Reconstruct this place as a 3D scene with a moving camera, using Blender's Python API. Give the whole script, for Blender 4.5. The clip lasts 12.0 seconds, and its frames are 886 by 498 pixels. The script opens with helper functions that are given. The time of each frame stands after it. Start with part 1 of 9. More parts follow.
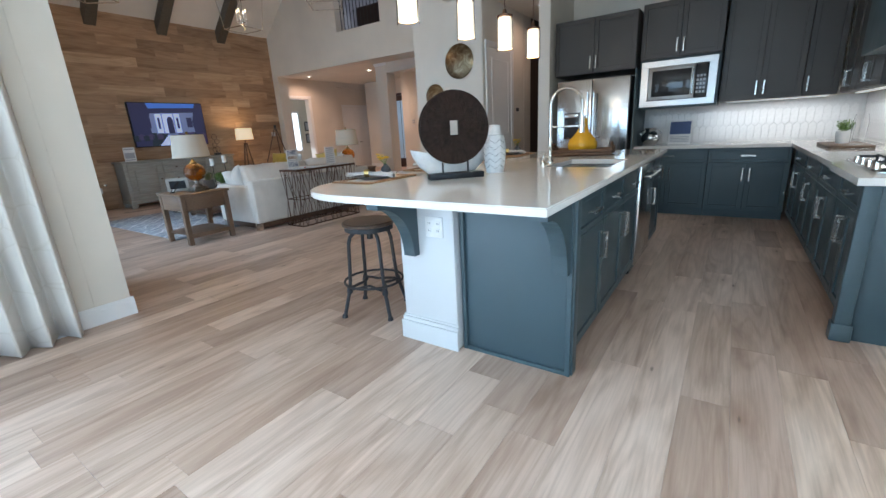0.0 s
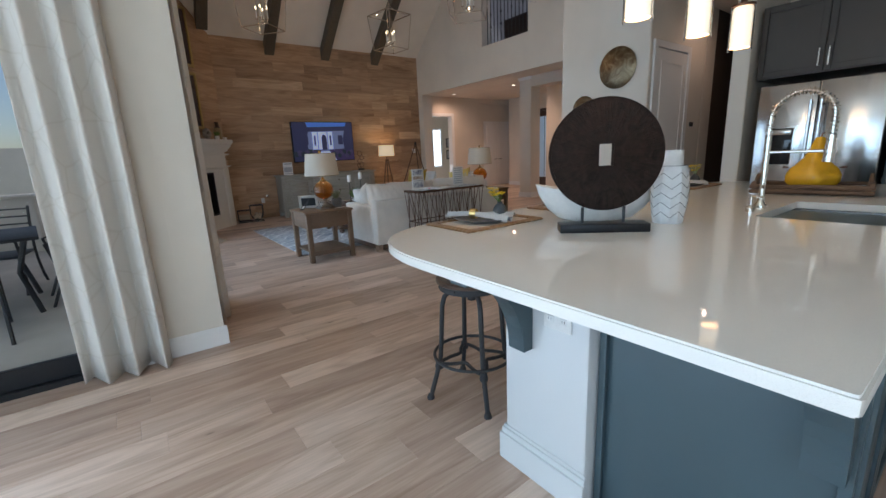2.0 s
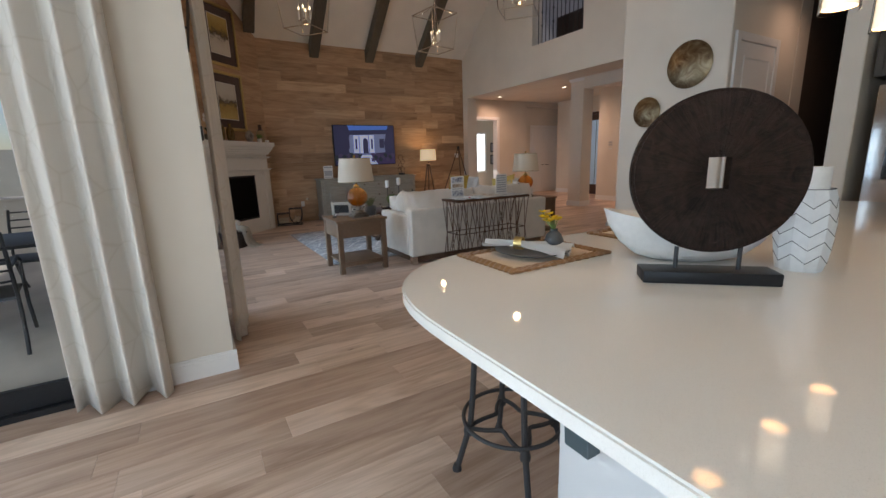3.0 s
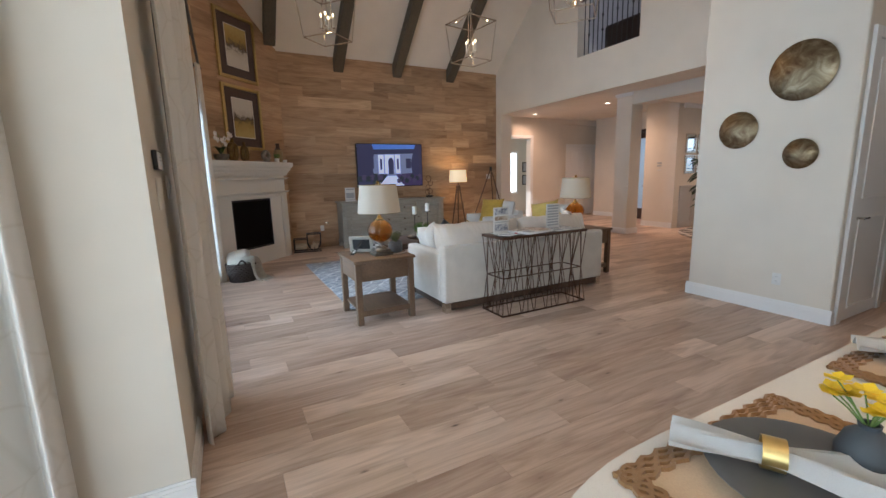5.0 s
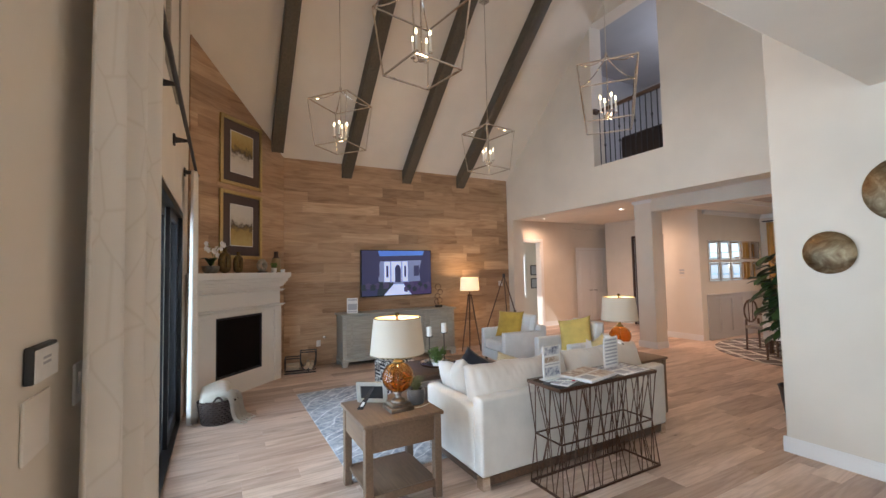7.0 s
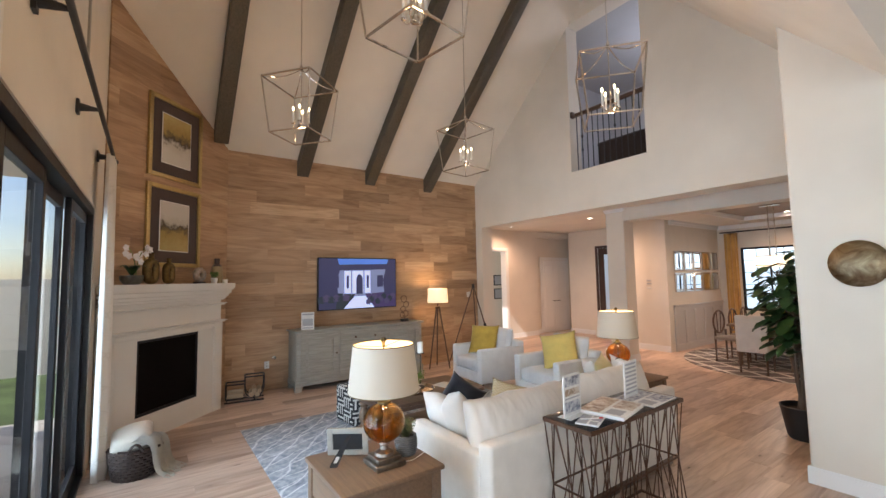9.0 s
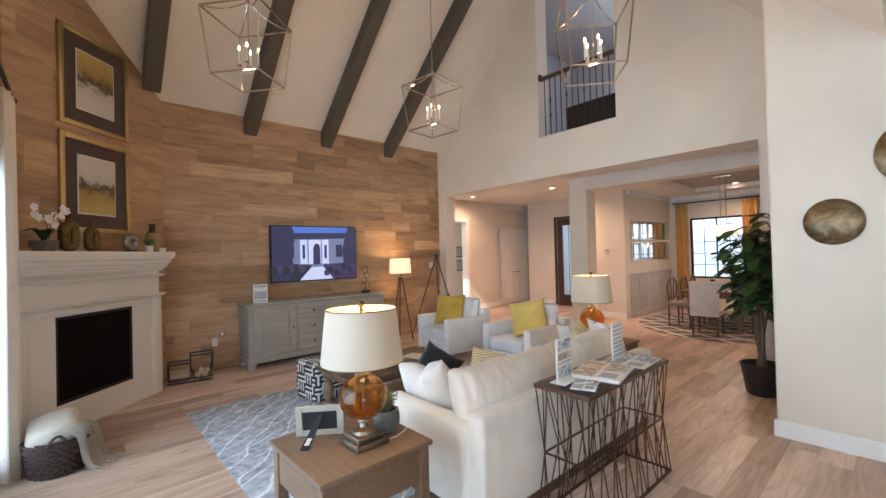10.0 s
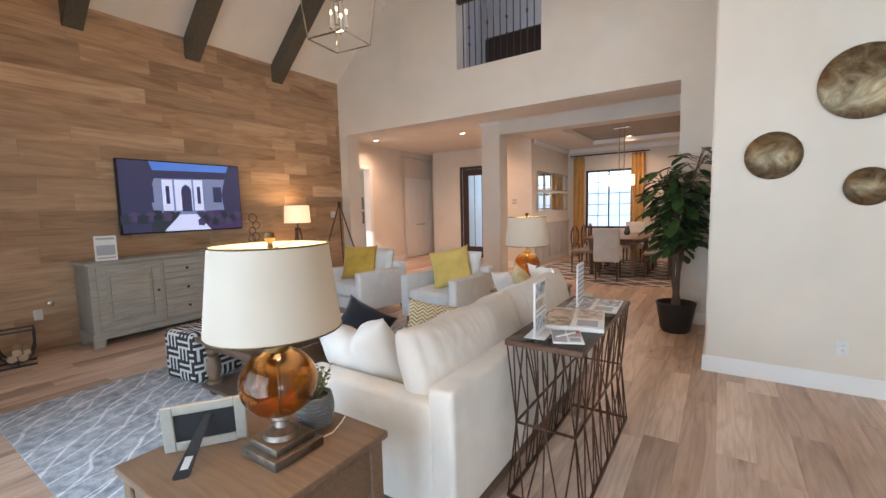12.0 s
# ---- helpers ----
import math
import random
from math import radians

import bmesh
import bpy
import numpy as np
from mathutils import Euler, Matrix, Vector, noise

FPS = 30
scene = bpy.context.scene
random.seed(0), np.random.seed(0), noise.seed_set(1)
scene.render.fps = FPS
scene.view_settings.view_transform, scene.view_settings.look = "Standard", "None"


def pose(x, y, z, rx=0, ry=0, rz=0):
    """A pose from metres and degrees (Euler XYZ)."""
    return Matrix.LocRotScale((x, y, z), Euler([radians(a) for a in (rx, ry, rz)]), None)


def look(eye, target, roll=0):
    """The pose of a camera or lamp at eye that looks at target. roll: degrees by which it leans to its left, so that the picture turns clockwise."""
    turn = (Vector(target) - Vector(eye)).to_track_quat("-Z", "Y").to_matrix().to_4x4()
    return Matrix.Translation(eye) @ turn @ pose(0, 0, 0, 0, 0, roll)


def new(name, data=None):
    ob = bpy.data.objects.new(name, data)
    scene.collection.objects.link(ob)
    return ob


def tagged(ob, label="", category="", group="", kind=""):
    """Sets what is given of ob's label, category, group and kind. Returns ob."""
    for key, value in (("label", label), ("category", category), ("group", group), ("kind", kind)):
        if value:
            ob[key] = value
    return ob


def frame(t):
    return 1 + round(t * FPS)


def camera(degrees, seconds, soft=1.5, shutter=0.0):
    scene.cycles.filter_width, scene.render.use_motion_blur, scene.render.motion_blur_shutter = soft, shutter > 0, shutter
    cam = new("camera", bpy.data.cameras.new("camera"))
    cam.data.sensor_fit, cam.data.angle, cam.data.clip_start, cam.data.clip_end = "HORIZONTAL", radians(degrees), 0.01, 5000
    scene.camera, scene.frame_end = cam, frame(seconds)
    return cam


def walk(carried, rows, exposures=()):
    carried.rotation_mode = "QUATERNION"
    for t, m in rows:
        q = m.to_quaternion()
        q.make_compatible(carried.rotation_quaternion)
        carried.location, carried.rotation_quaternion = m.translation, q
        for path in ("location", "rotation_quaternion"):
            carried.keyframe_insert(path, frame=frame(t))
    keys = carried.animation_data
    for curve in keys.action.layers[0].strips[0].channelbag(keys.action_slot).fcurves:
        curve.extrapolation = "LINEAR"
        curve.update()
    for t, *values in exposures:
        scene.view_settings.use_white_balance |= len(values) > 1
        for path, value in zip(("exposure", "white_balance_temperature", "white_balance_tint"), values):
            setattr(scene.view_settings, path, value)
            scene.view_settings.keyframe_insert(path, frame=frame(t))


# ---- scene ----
cam = camera(93.9, 12.0)
PATH = [
    (0, (0.056, 0.111, 1.221), (-1.041, 1.692, 0.673), -3.1),
    (0.5, (-0.038, 0.338, 1.224), (-1.256, 1.832, 0.689), -3.1),
    (1, (-0.138, 0.522, 1.209), (-1.485, 1.912, 0.707), -3.0),
    (1.5, (-0.262, 0.69, 1.249), (-1.739, 1.953, 0.776), -3.0),
    (2, (-0.4, 0.81, 1.27), (-1.969, 1.966, 0.821), -2.6),
    (2.5, (-0.563, 0.977, 1.302), (-2.206, 2.035, 0.874), -2.3),
    (3, (-0.75, 1.1, 1.298), (-2.433, 2.094, 0.873), -1.9),
    (4.8, (-1.58, 1.433, 1.396), (-3.329, 2.328, 1.019), -1.5),
    (5, (-1.652, 1.435, 1.402), (-3.4, 2.345, 1.058), -1.5),
    (5.5, (-1.874, 1.453, 1.495), (-3.631, 2.375, 1.246), -1.3),
    (6, (-2.104, 1.483, 1.573), (-3.875, 2.403, 1.449), -1.3),
    (6.5, (-2.366, 1.524, 1.663), (-4.138, 2.45, 1.674), -1.2),
    (7, (-2.562, 1.558, 1.698), (-4.318, 2.51, 1.804), -1.2),
    (7.2, (-2.64, 1.562, 1.696), (-4.383, 2.533, 1.844), -1.2),
    (8.8, (-3.271, 1.593, 1.742), (-4.911, 2.724, 1.919), -1.0),
    (9, (-3.326, 1.624, 1.724), (-4.954, 2.777, 1.87), -1.1),
    (9.5, (-3.511, 1.659, 1.672), (-5.081, 2.894, 1.763), -1.3),
    (10, (-3.701, 1.673, 1.615), (-5.195, 3.002, 1.638), -1.5),
    (10.5, (-3.858, 1.729, 1.553), (-5.279, 3.135, 1.498), -1.6),
    (11, (-4.031, 1.856, 1.506), (-5.356, 3.349, 1.377), -1.5),
    (11.5, (-4.204, 1.917, 1.453), (-5.424, 3.491, 1.264), -1.5),
    (12, (-4.406, 1.992, 1.443), (-5.515, 3.645, 1.248), -1.4),
]
walk(cam, [(t, look(eye, target, roll)) for t, eye, target, roll in PATH],
     exposures=[(0, -0.65, 5650, 7), (1, -0.85, 5600, 7), (2.5, -1.1, 6100, 11), (3.2, -1.0, 6400, 13), (5, -0.5, 6050, 10),
                (6, -0.3, 5900, 9), (7, -0.1, 6150, 11), (9, 0.03, 6350, 12), (12, 0.0, 6350, 12)])
# exposure
scene.view_settings.exposure = 0.0

# daylight
world = bpy.data.worlds.new("sky")
scene.world = world
world.use_nodes = True
wn = world.node_tree.nodes
sky = wn.new("ShaderNodeTexSky")
sky.sky_type, sky.sun_disc = "NISHITA", False
sky.sun_elevation, sky.sun_rotation = radians(48), radians(200)
wn["Background"].inputs["Strength"].default_value = 0.15
world.node_tree.links.new(sky.outputs["Color"], wn["Background"].inputs["Color"])


def lamp(name, kind, m, watts, colour, **more):
    data = bpy.data.lights.new(name, kind)
    data.energy, data.color = watts, colour
    for key, value in more.items():
        if key == "size":
            data.size = value
        if key == "size_y":
            data.shape, data.size_y = "RECTANGLE", value
        if key == "radius":
            data.shadow_soft_size = value
        if key == "spot":
            data.spot_size, data.spot_blend = radians(value), 1.0
        if key == "spread":
            data.spread = radians(value)
        if key == "angle":
            data.angle = radians(value)
    ob = new(name, data)
    ob.matrix_world = m
    return ob


lamp("sun", "SUN", look((0, 0, 20), (-6.0, 18.0, 0)), 4.5, (1.0, 0.95, 0.88), angle=0.6)
DAY = (0.66, 0.84, 1.0)
# sky light in the openings of the glazing
lamp("sky_nook", "AREA", look((-3.97, -1.70, 1.25), (0, -1.70, 1.2)), 225, DAY, size=2.0, size_y=2.3, spread=140)
lamp("sky_back", "AREA", look((-0.9, -2.95, 1.5), (-0.9, 0, 1.3)), 132, (0.58, 0.80, 1.0), size=3.3, size_y=1.85)
# Assumed side window, never in view, added to brighten the nook wall and curtain.
lamp("sky_east_assumed", "AREA", look((1.36, -0.95, 1.5), (-3.0, -0.95, 1.4)), 92, (0.66, 0.84, 1.0), size=3.0, size_y=1.75)
lamp("sky_living", "AREA", look((-5.60, 0.90, 1.25), (-5.60, 4, 1.2)), 40, (0.62, 0.81, 1.0), size=1.7, size_y=2.3, spread=125)
lamp("sky_living_west", "AREA", look((-7.45, 0.90, 1.25), (-7.45, 4, 1.15)), 36, (0.62, 0.81, 1.0), size=1.6, size_y=2.3, spread=150)
# ---------------------------------------------------------------- materials
def srgb(h):
    c = [int(h[i:i + 2], 16) / 255 for i in (0, 2, 4)]
    return tuple(v / 12.92 if v <= 0.04045 else ((v + 0.055) / 1.055) ** 2.4 for v in c) + (1,)


class Mat:
    """A node material with a Principled shader and short ways to feed it."""

    def __init__(self, name, base=(0.5, 0.5, 0.5), rough=0.5, metal=0.0, spec=None):
        self.m = bpy.data.materials.new(name)
        self.m.use_nodes = True
        self.t = self.m.node_tree
        self.p = self.t.nodes["Principled BSDF"]
        self.set("Base Color", (*base[:3], 1)), self.set("Roughness", rough), self.set("Metallic", metal)
        if spec is not None:
            self.set("Specular IOR Level", spec)

    def set(self, key, value):
        if isinstance(value, bpy.types.NodeSocket):
            self.t.links.new(value, self.p.inputs[key])
        else:
            self.p.inputs[key].default_value = value

    def node(self, kind, props=(), **ins):
        n = self.t.nodes.new(kind)
        for key, value in dict(props).items():
            setattr(n, key, value)
        for key, value in ins.items():
            sock = n.inputs[int(key[1:])] if key[0] == "i" and key[1:].isdigit() else n.inputs[key.replace("_", " ")]
            if isinstance(value, bpy.types.NodeSocket):
                self.t.links.new(value, sock)
            else:
                sock.default_value = value
        return n

    def coord(self, scale=(1, 1, 1), offset=None, kind="Object", turn=(0, 0, 0)):
        c = self.node("ShaderNodeTexCoord")
        m = self.node("ShaderNodeMapping", Vector=c.outputs[kind], Scale=scale, Rotation=turn)
        if offset is not None:
            self.t.links.new(offset, m.inputs["Location"])
        return m.outputs[0]

    def noise(self, vec, scale, detail=4, rough=0.55, distort=0.0):
        return self.node("ShaderNodeTexNoise", Vector=vec, Scale=scale, Detail=detail, Roughness=rough, Distortion=distort).outputs["Fac"]

    def ramp(self, fac, stops):
        n = self.node("ShaderNodeValToRGB", Fac=fac)
        e = n.color_ramp.elements
        while len(e) < len(stops):
            e.new(0.5)
        for k, (at, col) in zip(e, stops):
            k.position = at
            k.color = col if len(col) == 4 else (*col, 1)
        return n.outputs["Color"]

    def mix(self, fac, a, b, how="MIX"):
        n = self.node("ShaderNodeMix", {"data_type": "RGBA", "blend_type": how})
        for sock, value in ((n.inputs["Factor"], fac), (n.inputs[6], a), (n.inputs[7], b)):
            if isinstance(value, bpy.types.NodeSocket):
                self.t.links.new(value, sock)
            else:
                sock.default_value = value if not isinstance(value, tuple) or len(value) == 4 else (*value, 1)
        return n.outputs[2]

    def math(self, op, a, b=0.0):
        n = self.node("ShaderNodeMath", {"operation": op}, i0=a, i1=b)
        return n.outputs[0]

    def bump(self, height, strength=0.2, dist=0.002):
        self.set("Normal", self.node("ShaderNodeBump", Height=height, Strength=strength, Distance=dist).outputs[0])

    def rand(self):
        return self.node("ShaderNodeObjectInfo").outputs["Random"]


def painted(name, base, rough=0.6, grain=260, strength=0.08, vary=0.05):
    """Rolled paint: faint unevenness at two scales and orange-peel relief."""
    m = Mat(name, base, rough)
    v = m.coord()
    big = m.noise(v, 1.3, 3)
    dark = tuple(c * (1 - vary) for c in base[:3])
    light = tuple(min(1, c * (1 + vary)) for c in base[:3])
    m.set("Base Color", m.ramp(big, [(0.3, dark), (0.7, light)]))
    m.bump(m.noise(v, grain, 2), strength, 0.001)
    m.set("Roughness", m.math("ADD", m.math("MULTIPLY", m.noise(v, 5, 3), 0.15), rough - 0.07))
    return m.m


def oak(name, tones, rough, along, per_object=True):
    """Knotty oak board: its tone changes from board to board, soft growth figure and small knots run along the given axis."""
    m = Mat(name, tones[0], rough)
    if per_object:
        r = m.rand()
    else:
        r = m.node("ShaderNodeNewGeometry").outputs["Random Per Island"]
    off = m.node("ShaderNodeCombineXYZ", X=m.math("MULTIPLY", r, 37.0), Y=m.math("MULTIPLY", r, 91.0), Z=m.math("MULTIPLY", r, 17.0)).outputs[0]
    c = m.node("ShaderNodeTexCoord").outputs["Object"]

    def stretched(across, length):
        sc = [across] * 3
        sc[along] = length
        return m.node("ShaderNodeMapping", Vector=c, Scale=tuple(sc), Location=off).outputs[0]
    fine = m.noise(stretched(60.0, 2.0), 1.6, 4, 0.6, 0.3)
    figure = m.noise(stretched(5.5, 0.55), 1.0, 2, 0.45, 0.35)
    rings = m.math("ABSOLUTE", m.math("SUBTRACT", m.math("FRACT", m.math("MULTIPLY", figure, 9.0)), 0.5))
    cloud = m.noise(stretched(7.0, 1.1), 1.0, 4, 0.6, 0.6)
    base = m.ramp(r, [(i / (len(tones) - 1), t) for i, t in enumerate(tones)])
    col = m.mix(0.35, base, m.ramp(fine, [(0.30, (0.62, 0.56, 0.51)), (0.60, (1.04, 1.04, 1.04))]), "MULTIPLY")
    col = m.mix(0.38, col, m.ramp(rings, [(0.05, (0.70, 0.63, 0.57)), (0.30, (1.03, 1.03, 1.03))]), "MULTIPLY")
    col = m.mix(0.75, col, m.ramp(cloud, [(0.28, (0.55, 0.47, 0.41)), (0.42, (0.84, 0.80, 0.76)), (0.56, (1.05, 1.05, 1.05))]), "MULTIPLY")
    near = m.node("ShaderNodeTexVoronoi", {"feature": "F1"}, Vector=stretched(6.0, 2.0), Scale=0.72, Randomness=1.0).outputs["Distance"]
    knot = m.math("ADD", near, m.math("ADD", m.math("MULTIPLY", fine, 0.05), m.math("MULTIPLY", figure, 0.05)))
    col = m.mix(m.ramp(knot, [(0.065, (0.9, 0.9, 0.9)), (0.10, (0, 0, 0))]), col, (0.07, 0.042, 0.028), "MIX")
    col = m.mix(m.ramp(knot, [(0.10, (0.45, 0.45, 0.45)), (0.28, (0, 0, 0))]), col, m.mix(1.0, col, (0.56, 0.47, 0.40), "MULTIPLY"))
    m.set("Base Color", col)
    m.set("Roughness", m.math("ADD", m.math("MULTIPLY", fine, 0.2), rough - 0.1))
    m.bump(fine, 0.10, 0.0015)
    return m.m


def cloth(name, base, scale=900, rough=0.9, vary=0.12, strength=0.35):
    m = Mat(name, base, rough, spec=0.2)
    v = m.coord()
    weave = m.noise(v, scale, 2)
    soft = m.noise(v, 6, 3)
    a = tuple(c * (1 - vary) for c in base[:3])
    col = m.ramp(soft, [(0.3, a), (0.7, base[:3])])
    m.set("Base Color", m.mix(0.25, col, m.ramp(weave, [(0.35, (0.7, 0.7, 0.7)), (0.6, (1, 1, 1))]), "MULTIPLY"))
    m.set("Sheen Weight", 0.25)
    m.bump(weave, strength, 0.0015)
    return m.m


def metal(name, base, rough, scale=60, vary=0.25):
    m = Mat(name, base, rough, 1.0)
    v = m.coord()
    n = m.noise(v, scale, 4)
    m.set("Base Color", m.ramp(n, [(0.3, tuple(c * (1 - vary) for c in base[:3])), (0.7, base[:3])]))
    m.set("Roughness", m.math("ADD", m.math("MULTIPLY", n, 0.2), rough - 0.1))
    return m.m


def plain(name, base, rough=0.5, metallic=0.0, spec=None):
    m = Mat(name, base, rough, metallic, spec)
    n = m.noise(m.coord(), 30, 3)
    m.set("Base Color", m.ramp(n, [(0.3, tuple(c * 0.9 for c in base[:3])), (0.7, base[:3])]))
    m.set("Roughness", m.math("ADD", m.math("MULTIPLY", n, 0.12), max(0.02, rough - 0.06)))
    return m.m


def glow(name, base, power):
    m = Mat(name, base, 0.6)
    m.set("Emission Color", (*base, 1)), m.set("Emission Strength", power)
    return m.m


def stained(name, base, dark, along=0, rough=0.45):
    """Stained or painted timber with fine streaks along one axis."""
    m = Mat(name, base, rough)
    sc = [26.0, 26.0, 26.0]
    sc[along] = 1.6
    v = m.coord(tuple(sc))
    g = m.noise(v, 2.2, 6, 0.65, 0.5)
    soft = m.noise(m.coord(), 2.5, 3)
    m.set("Base Color", m.mix(0.3, m.ramp(g, [(0.32, dark), (0.62, base)]), m.ramp(soft, [(0.3, (0.7, 0.7, 0.7)), (0.7, (1, 1, 1))]), "MULTIPLY"))
    m.set("Roughness", m.math("ADD", m.math("MULTIPLY", g, 0.2), rough - 0.1))
    m.bump(g, 0.15, 0.002)
    return m.m


WALL = painted("wall_paint", (0.71, 0.65, 0.56), 0.75)
CEIL = painted("ceiling_paint", (0.76, 0.705, 0.62), 0.85)
TRIM = painted("trim_paint", (0.80, 0.79, 0.77), 0.35, 90, 0.03, 0.02)
MANTEL = painted("mantel_paint", (0.70, 0.67, 0.61), 0.5, 120, 0.05, 0.04)
FLOOR = oak("floor_oak", [(0.66, 0.50, 0.395), (0.50, 0.36, 0.275), (0.78, 0.62, 0.51), (0.60, 0.445, 0.35), (0.44, 0.315, 0.24), (0.72, 0.56, 0.45), (0.55, 0.41, 0.32), (0.76, 0.60, 0.48)], 0.38, 1)
FLOORJ = oak("floor_oak_far", [(0.66, 0.50, 0.395), (0.50, 0.36, 0.275), (0.78, 0.62, 0.51), (0.60, 0.445, 0.35), (0.44, 0.315, 0.24), (0.72, 0.56, 0.45), (0.55, 0.41, 0.32), (0.76, 0.60, 0.48)], 0.38, 1, False)
BOARD = oak("wall_oak", [(0.490, 0.323, 0.194), (0.378, 0.245, 0.142), (0.602, 0.417, 0.262), (0.456, 0.297, 0.176), (0.327, 0.211, 0.125), (0.550, 0.370, 0.224), (0.413, 0.271, 0.163)], 0.6, 0)
BEAM = stained("beam_stain", (0.115, 0.097, 0.070), (0.065, 0.054, 0.040), 0, 0.6)
CABINET = painted("cabinet_paint", (0.052, 0.080, 0.092), 0.40, 150, 0.03, 0.06)
# The dim, warm light on the wall cabinets is put into this tone.
CABUPPER = painted("dimmed_cabinet_paint", (0.055, 0.046, 0.038), 0.42, 150, 0.03, 0.06)
QUARTZ = None
HALFWALL = painted("half_wall_paint", (0.60, 0.605, 0.60), 0.45, 90, 0.03, 0.02)
BLACK = plain("black_metal", (0.014, 0.014, 0.016), 0.4, 0.0, 0.3)
CONCRETE = painted("patio_concrete", (0.58, 0.54, 0.48), 0.85, 40, 0.25, 0.15)
STUCCO = painted("stucco", (0.66, 0.62, 0.56), 0.9, 60, 0.4, 0.06)
GLASS = Mat("clear_glass", (1, 1, 1), 0.0)
GLASS.set("Transmission Weight", 1.0), GLASS.set("IOR", 1.05)
GLASS = GLASS.m
# ---------------------------------------------------------------- mesh tools
def box(bm, a, b, bev=0.0, seg=2, m=None):
    """A box from corner a to corner b, with rounded edges."""
    a, b = Vector(a), Vector(b)
    size = b - a
    mat = Matrix.Translation((a + b) / 2) @ Matrix.Diagonal((abs(size.x), abs(size.y), abs(size.z), 1))
    made = bmesh.ops.create_cube(bm, size=1, matrix=mat)["verts"]
    if bev > 0:
        edges = list({e for v in made for e in v.link_edges})
        out = bmesh.ops.bevel(bm, geom=edges, offset=min(bev, 0.49 * min(abs(s) for s in size)), segments=seg, affect="EDGES", profile=0.5)
        made = list({v for f in out["faces"] for v in f.verts} | {v for v in made if v.is_valid})
    if m is not None:
        bmesh.ops.transform(bm, matrix=m, verts=made)
    return made


def rod(bm, p, q, r0, r1=None, seg=10, caps=True):
    """A round bar from p to q."""
    p, q = Vector(p), Vector(q)
    d = q - p
    r1 = r0 if r1 is None else r1
    m = Matrix.Translation((p + q) / 2) @ d.to_track_quat("Z", "Y").to_matrix().to_4x4()
    return bmesh.ops.create_cone(bm, cap_ends=caps, segments=seg, radius1=r0, radius2=r1, depth=d.length, matrix=m)["verts"]


def bar(bm, p, q, w, d=None):
    """A square bar from p to q."""
    p, q = Vector(p), Vector(q)
    v = q - p
    m = Matrix.Translation((p + q) / 2) @ v.to_track_quat("Z", "Y").to_matrix().to_4x4() @ Matrix.Diagonal((w, d or w, v.length, 1))
    return bmesh.ops.create_cube(bm, size=1, matrix=m)["verts"]


def lathe(bm, profile, seg=32, at=(0, 0, 0), m=None):
    """Turns (radius, height) pairs round the upright axis."""
    rings = []
    for r, z in profile:
        if r < 1e-5:
            rings.append([bm.verts.new((0, 0, z))])
        else:
            rings.append([bm.verts.new((r * math.cos(2 * math.pi * i / seg), r * math.sin(2 * math.pi * i / seg), z)) for i in range(seg)])
    for a, b in zip(rings, rings[1:]):
        for i in range(seg):
            j = (i + 1) % seg
            if len(a) == 1 and len(b) == 1:
                continue
            if len(a) == 1:
                bm.faces.new((b[j], b[i], a[0]))
            elif len(b) == 1:
                bm.faces.new((a[i], a[j], b[0]))
            else:
                bm.faces.new((a[i], a[j], b[j], b[i]))
    verts = [v for ring in rings for v in ring]
    bmesh.ops.transform(bm, matrix=Matrix.Translation(at) @ (m or Matrix()), verts=verts)
    return verts


def prism(bm, outline, z0, z1, m=None):
    """A flat outline of (x, y) pairs drawn up from z0 to z1."""
    lo = [bm.verts.new((x, y, z0)) for x, y in outline]
    hi = [bm.verts.new((x, y, z1)) for x, y in outline]
    n = len(lo)
    faces = [bm.faces.new(lo[::-1]), bm.faces.new(hi)]
    for i in range(n):
        faces.append(bm.faces.new((lo[i], lo[(i + 1) % n], hi[(i + 1) % n], hi[i])))
    bmesh.ops.recalc_face_normals(bm, faces=faces)
    if m is not None:
        bmesh.ops.transform(bm, matrix=m, verts=lo + hi)
    return lo + hi


def tube(bm, points, r, seg=8, closed=False):
    """A round tube through the points; r is one radius or one for each point."""
    pts = [Vector(p) for p in points]
    n = len(pts)
    rings = []
    side = None
    for i, p in enumerate(pts):
        if closed:
            d = pts[(i + 1) % n] - pts[i - 1]
        else:
            d = pts[min(i + 1, n - 1)] - pts[max(i - 1, 0)]
        d.normalize()
        if side is None:
            side = d.orthogonal().normalized()
        side = (side - d * side.dot(d)).normalized()
        up = d.cross(side)
        rr = r[i] if isinstance(r, (list, tuple)) else r
        rings.append([bm.verts.new(p + rr * (math.cos(2 * math.pi * k / seg) * side + math.sin(2 * math.pi * k / seg) * up)) for k in range(seg)])
    for i in range(n if closed else n - 1):
        a, b = rings[i], rings[(i + 1) % n]
        for k in range(seg):
            bm.faces.new((a[k], a[(k + 1) % seg], b[(k + 1) % seg], b[k]))
    if not closed:
        bm.faces.new(rings[0][::-1]), bm.faces.new(rings[-1])
    return [v for ring in rings for v in ring]


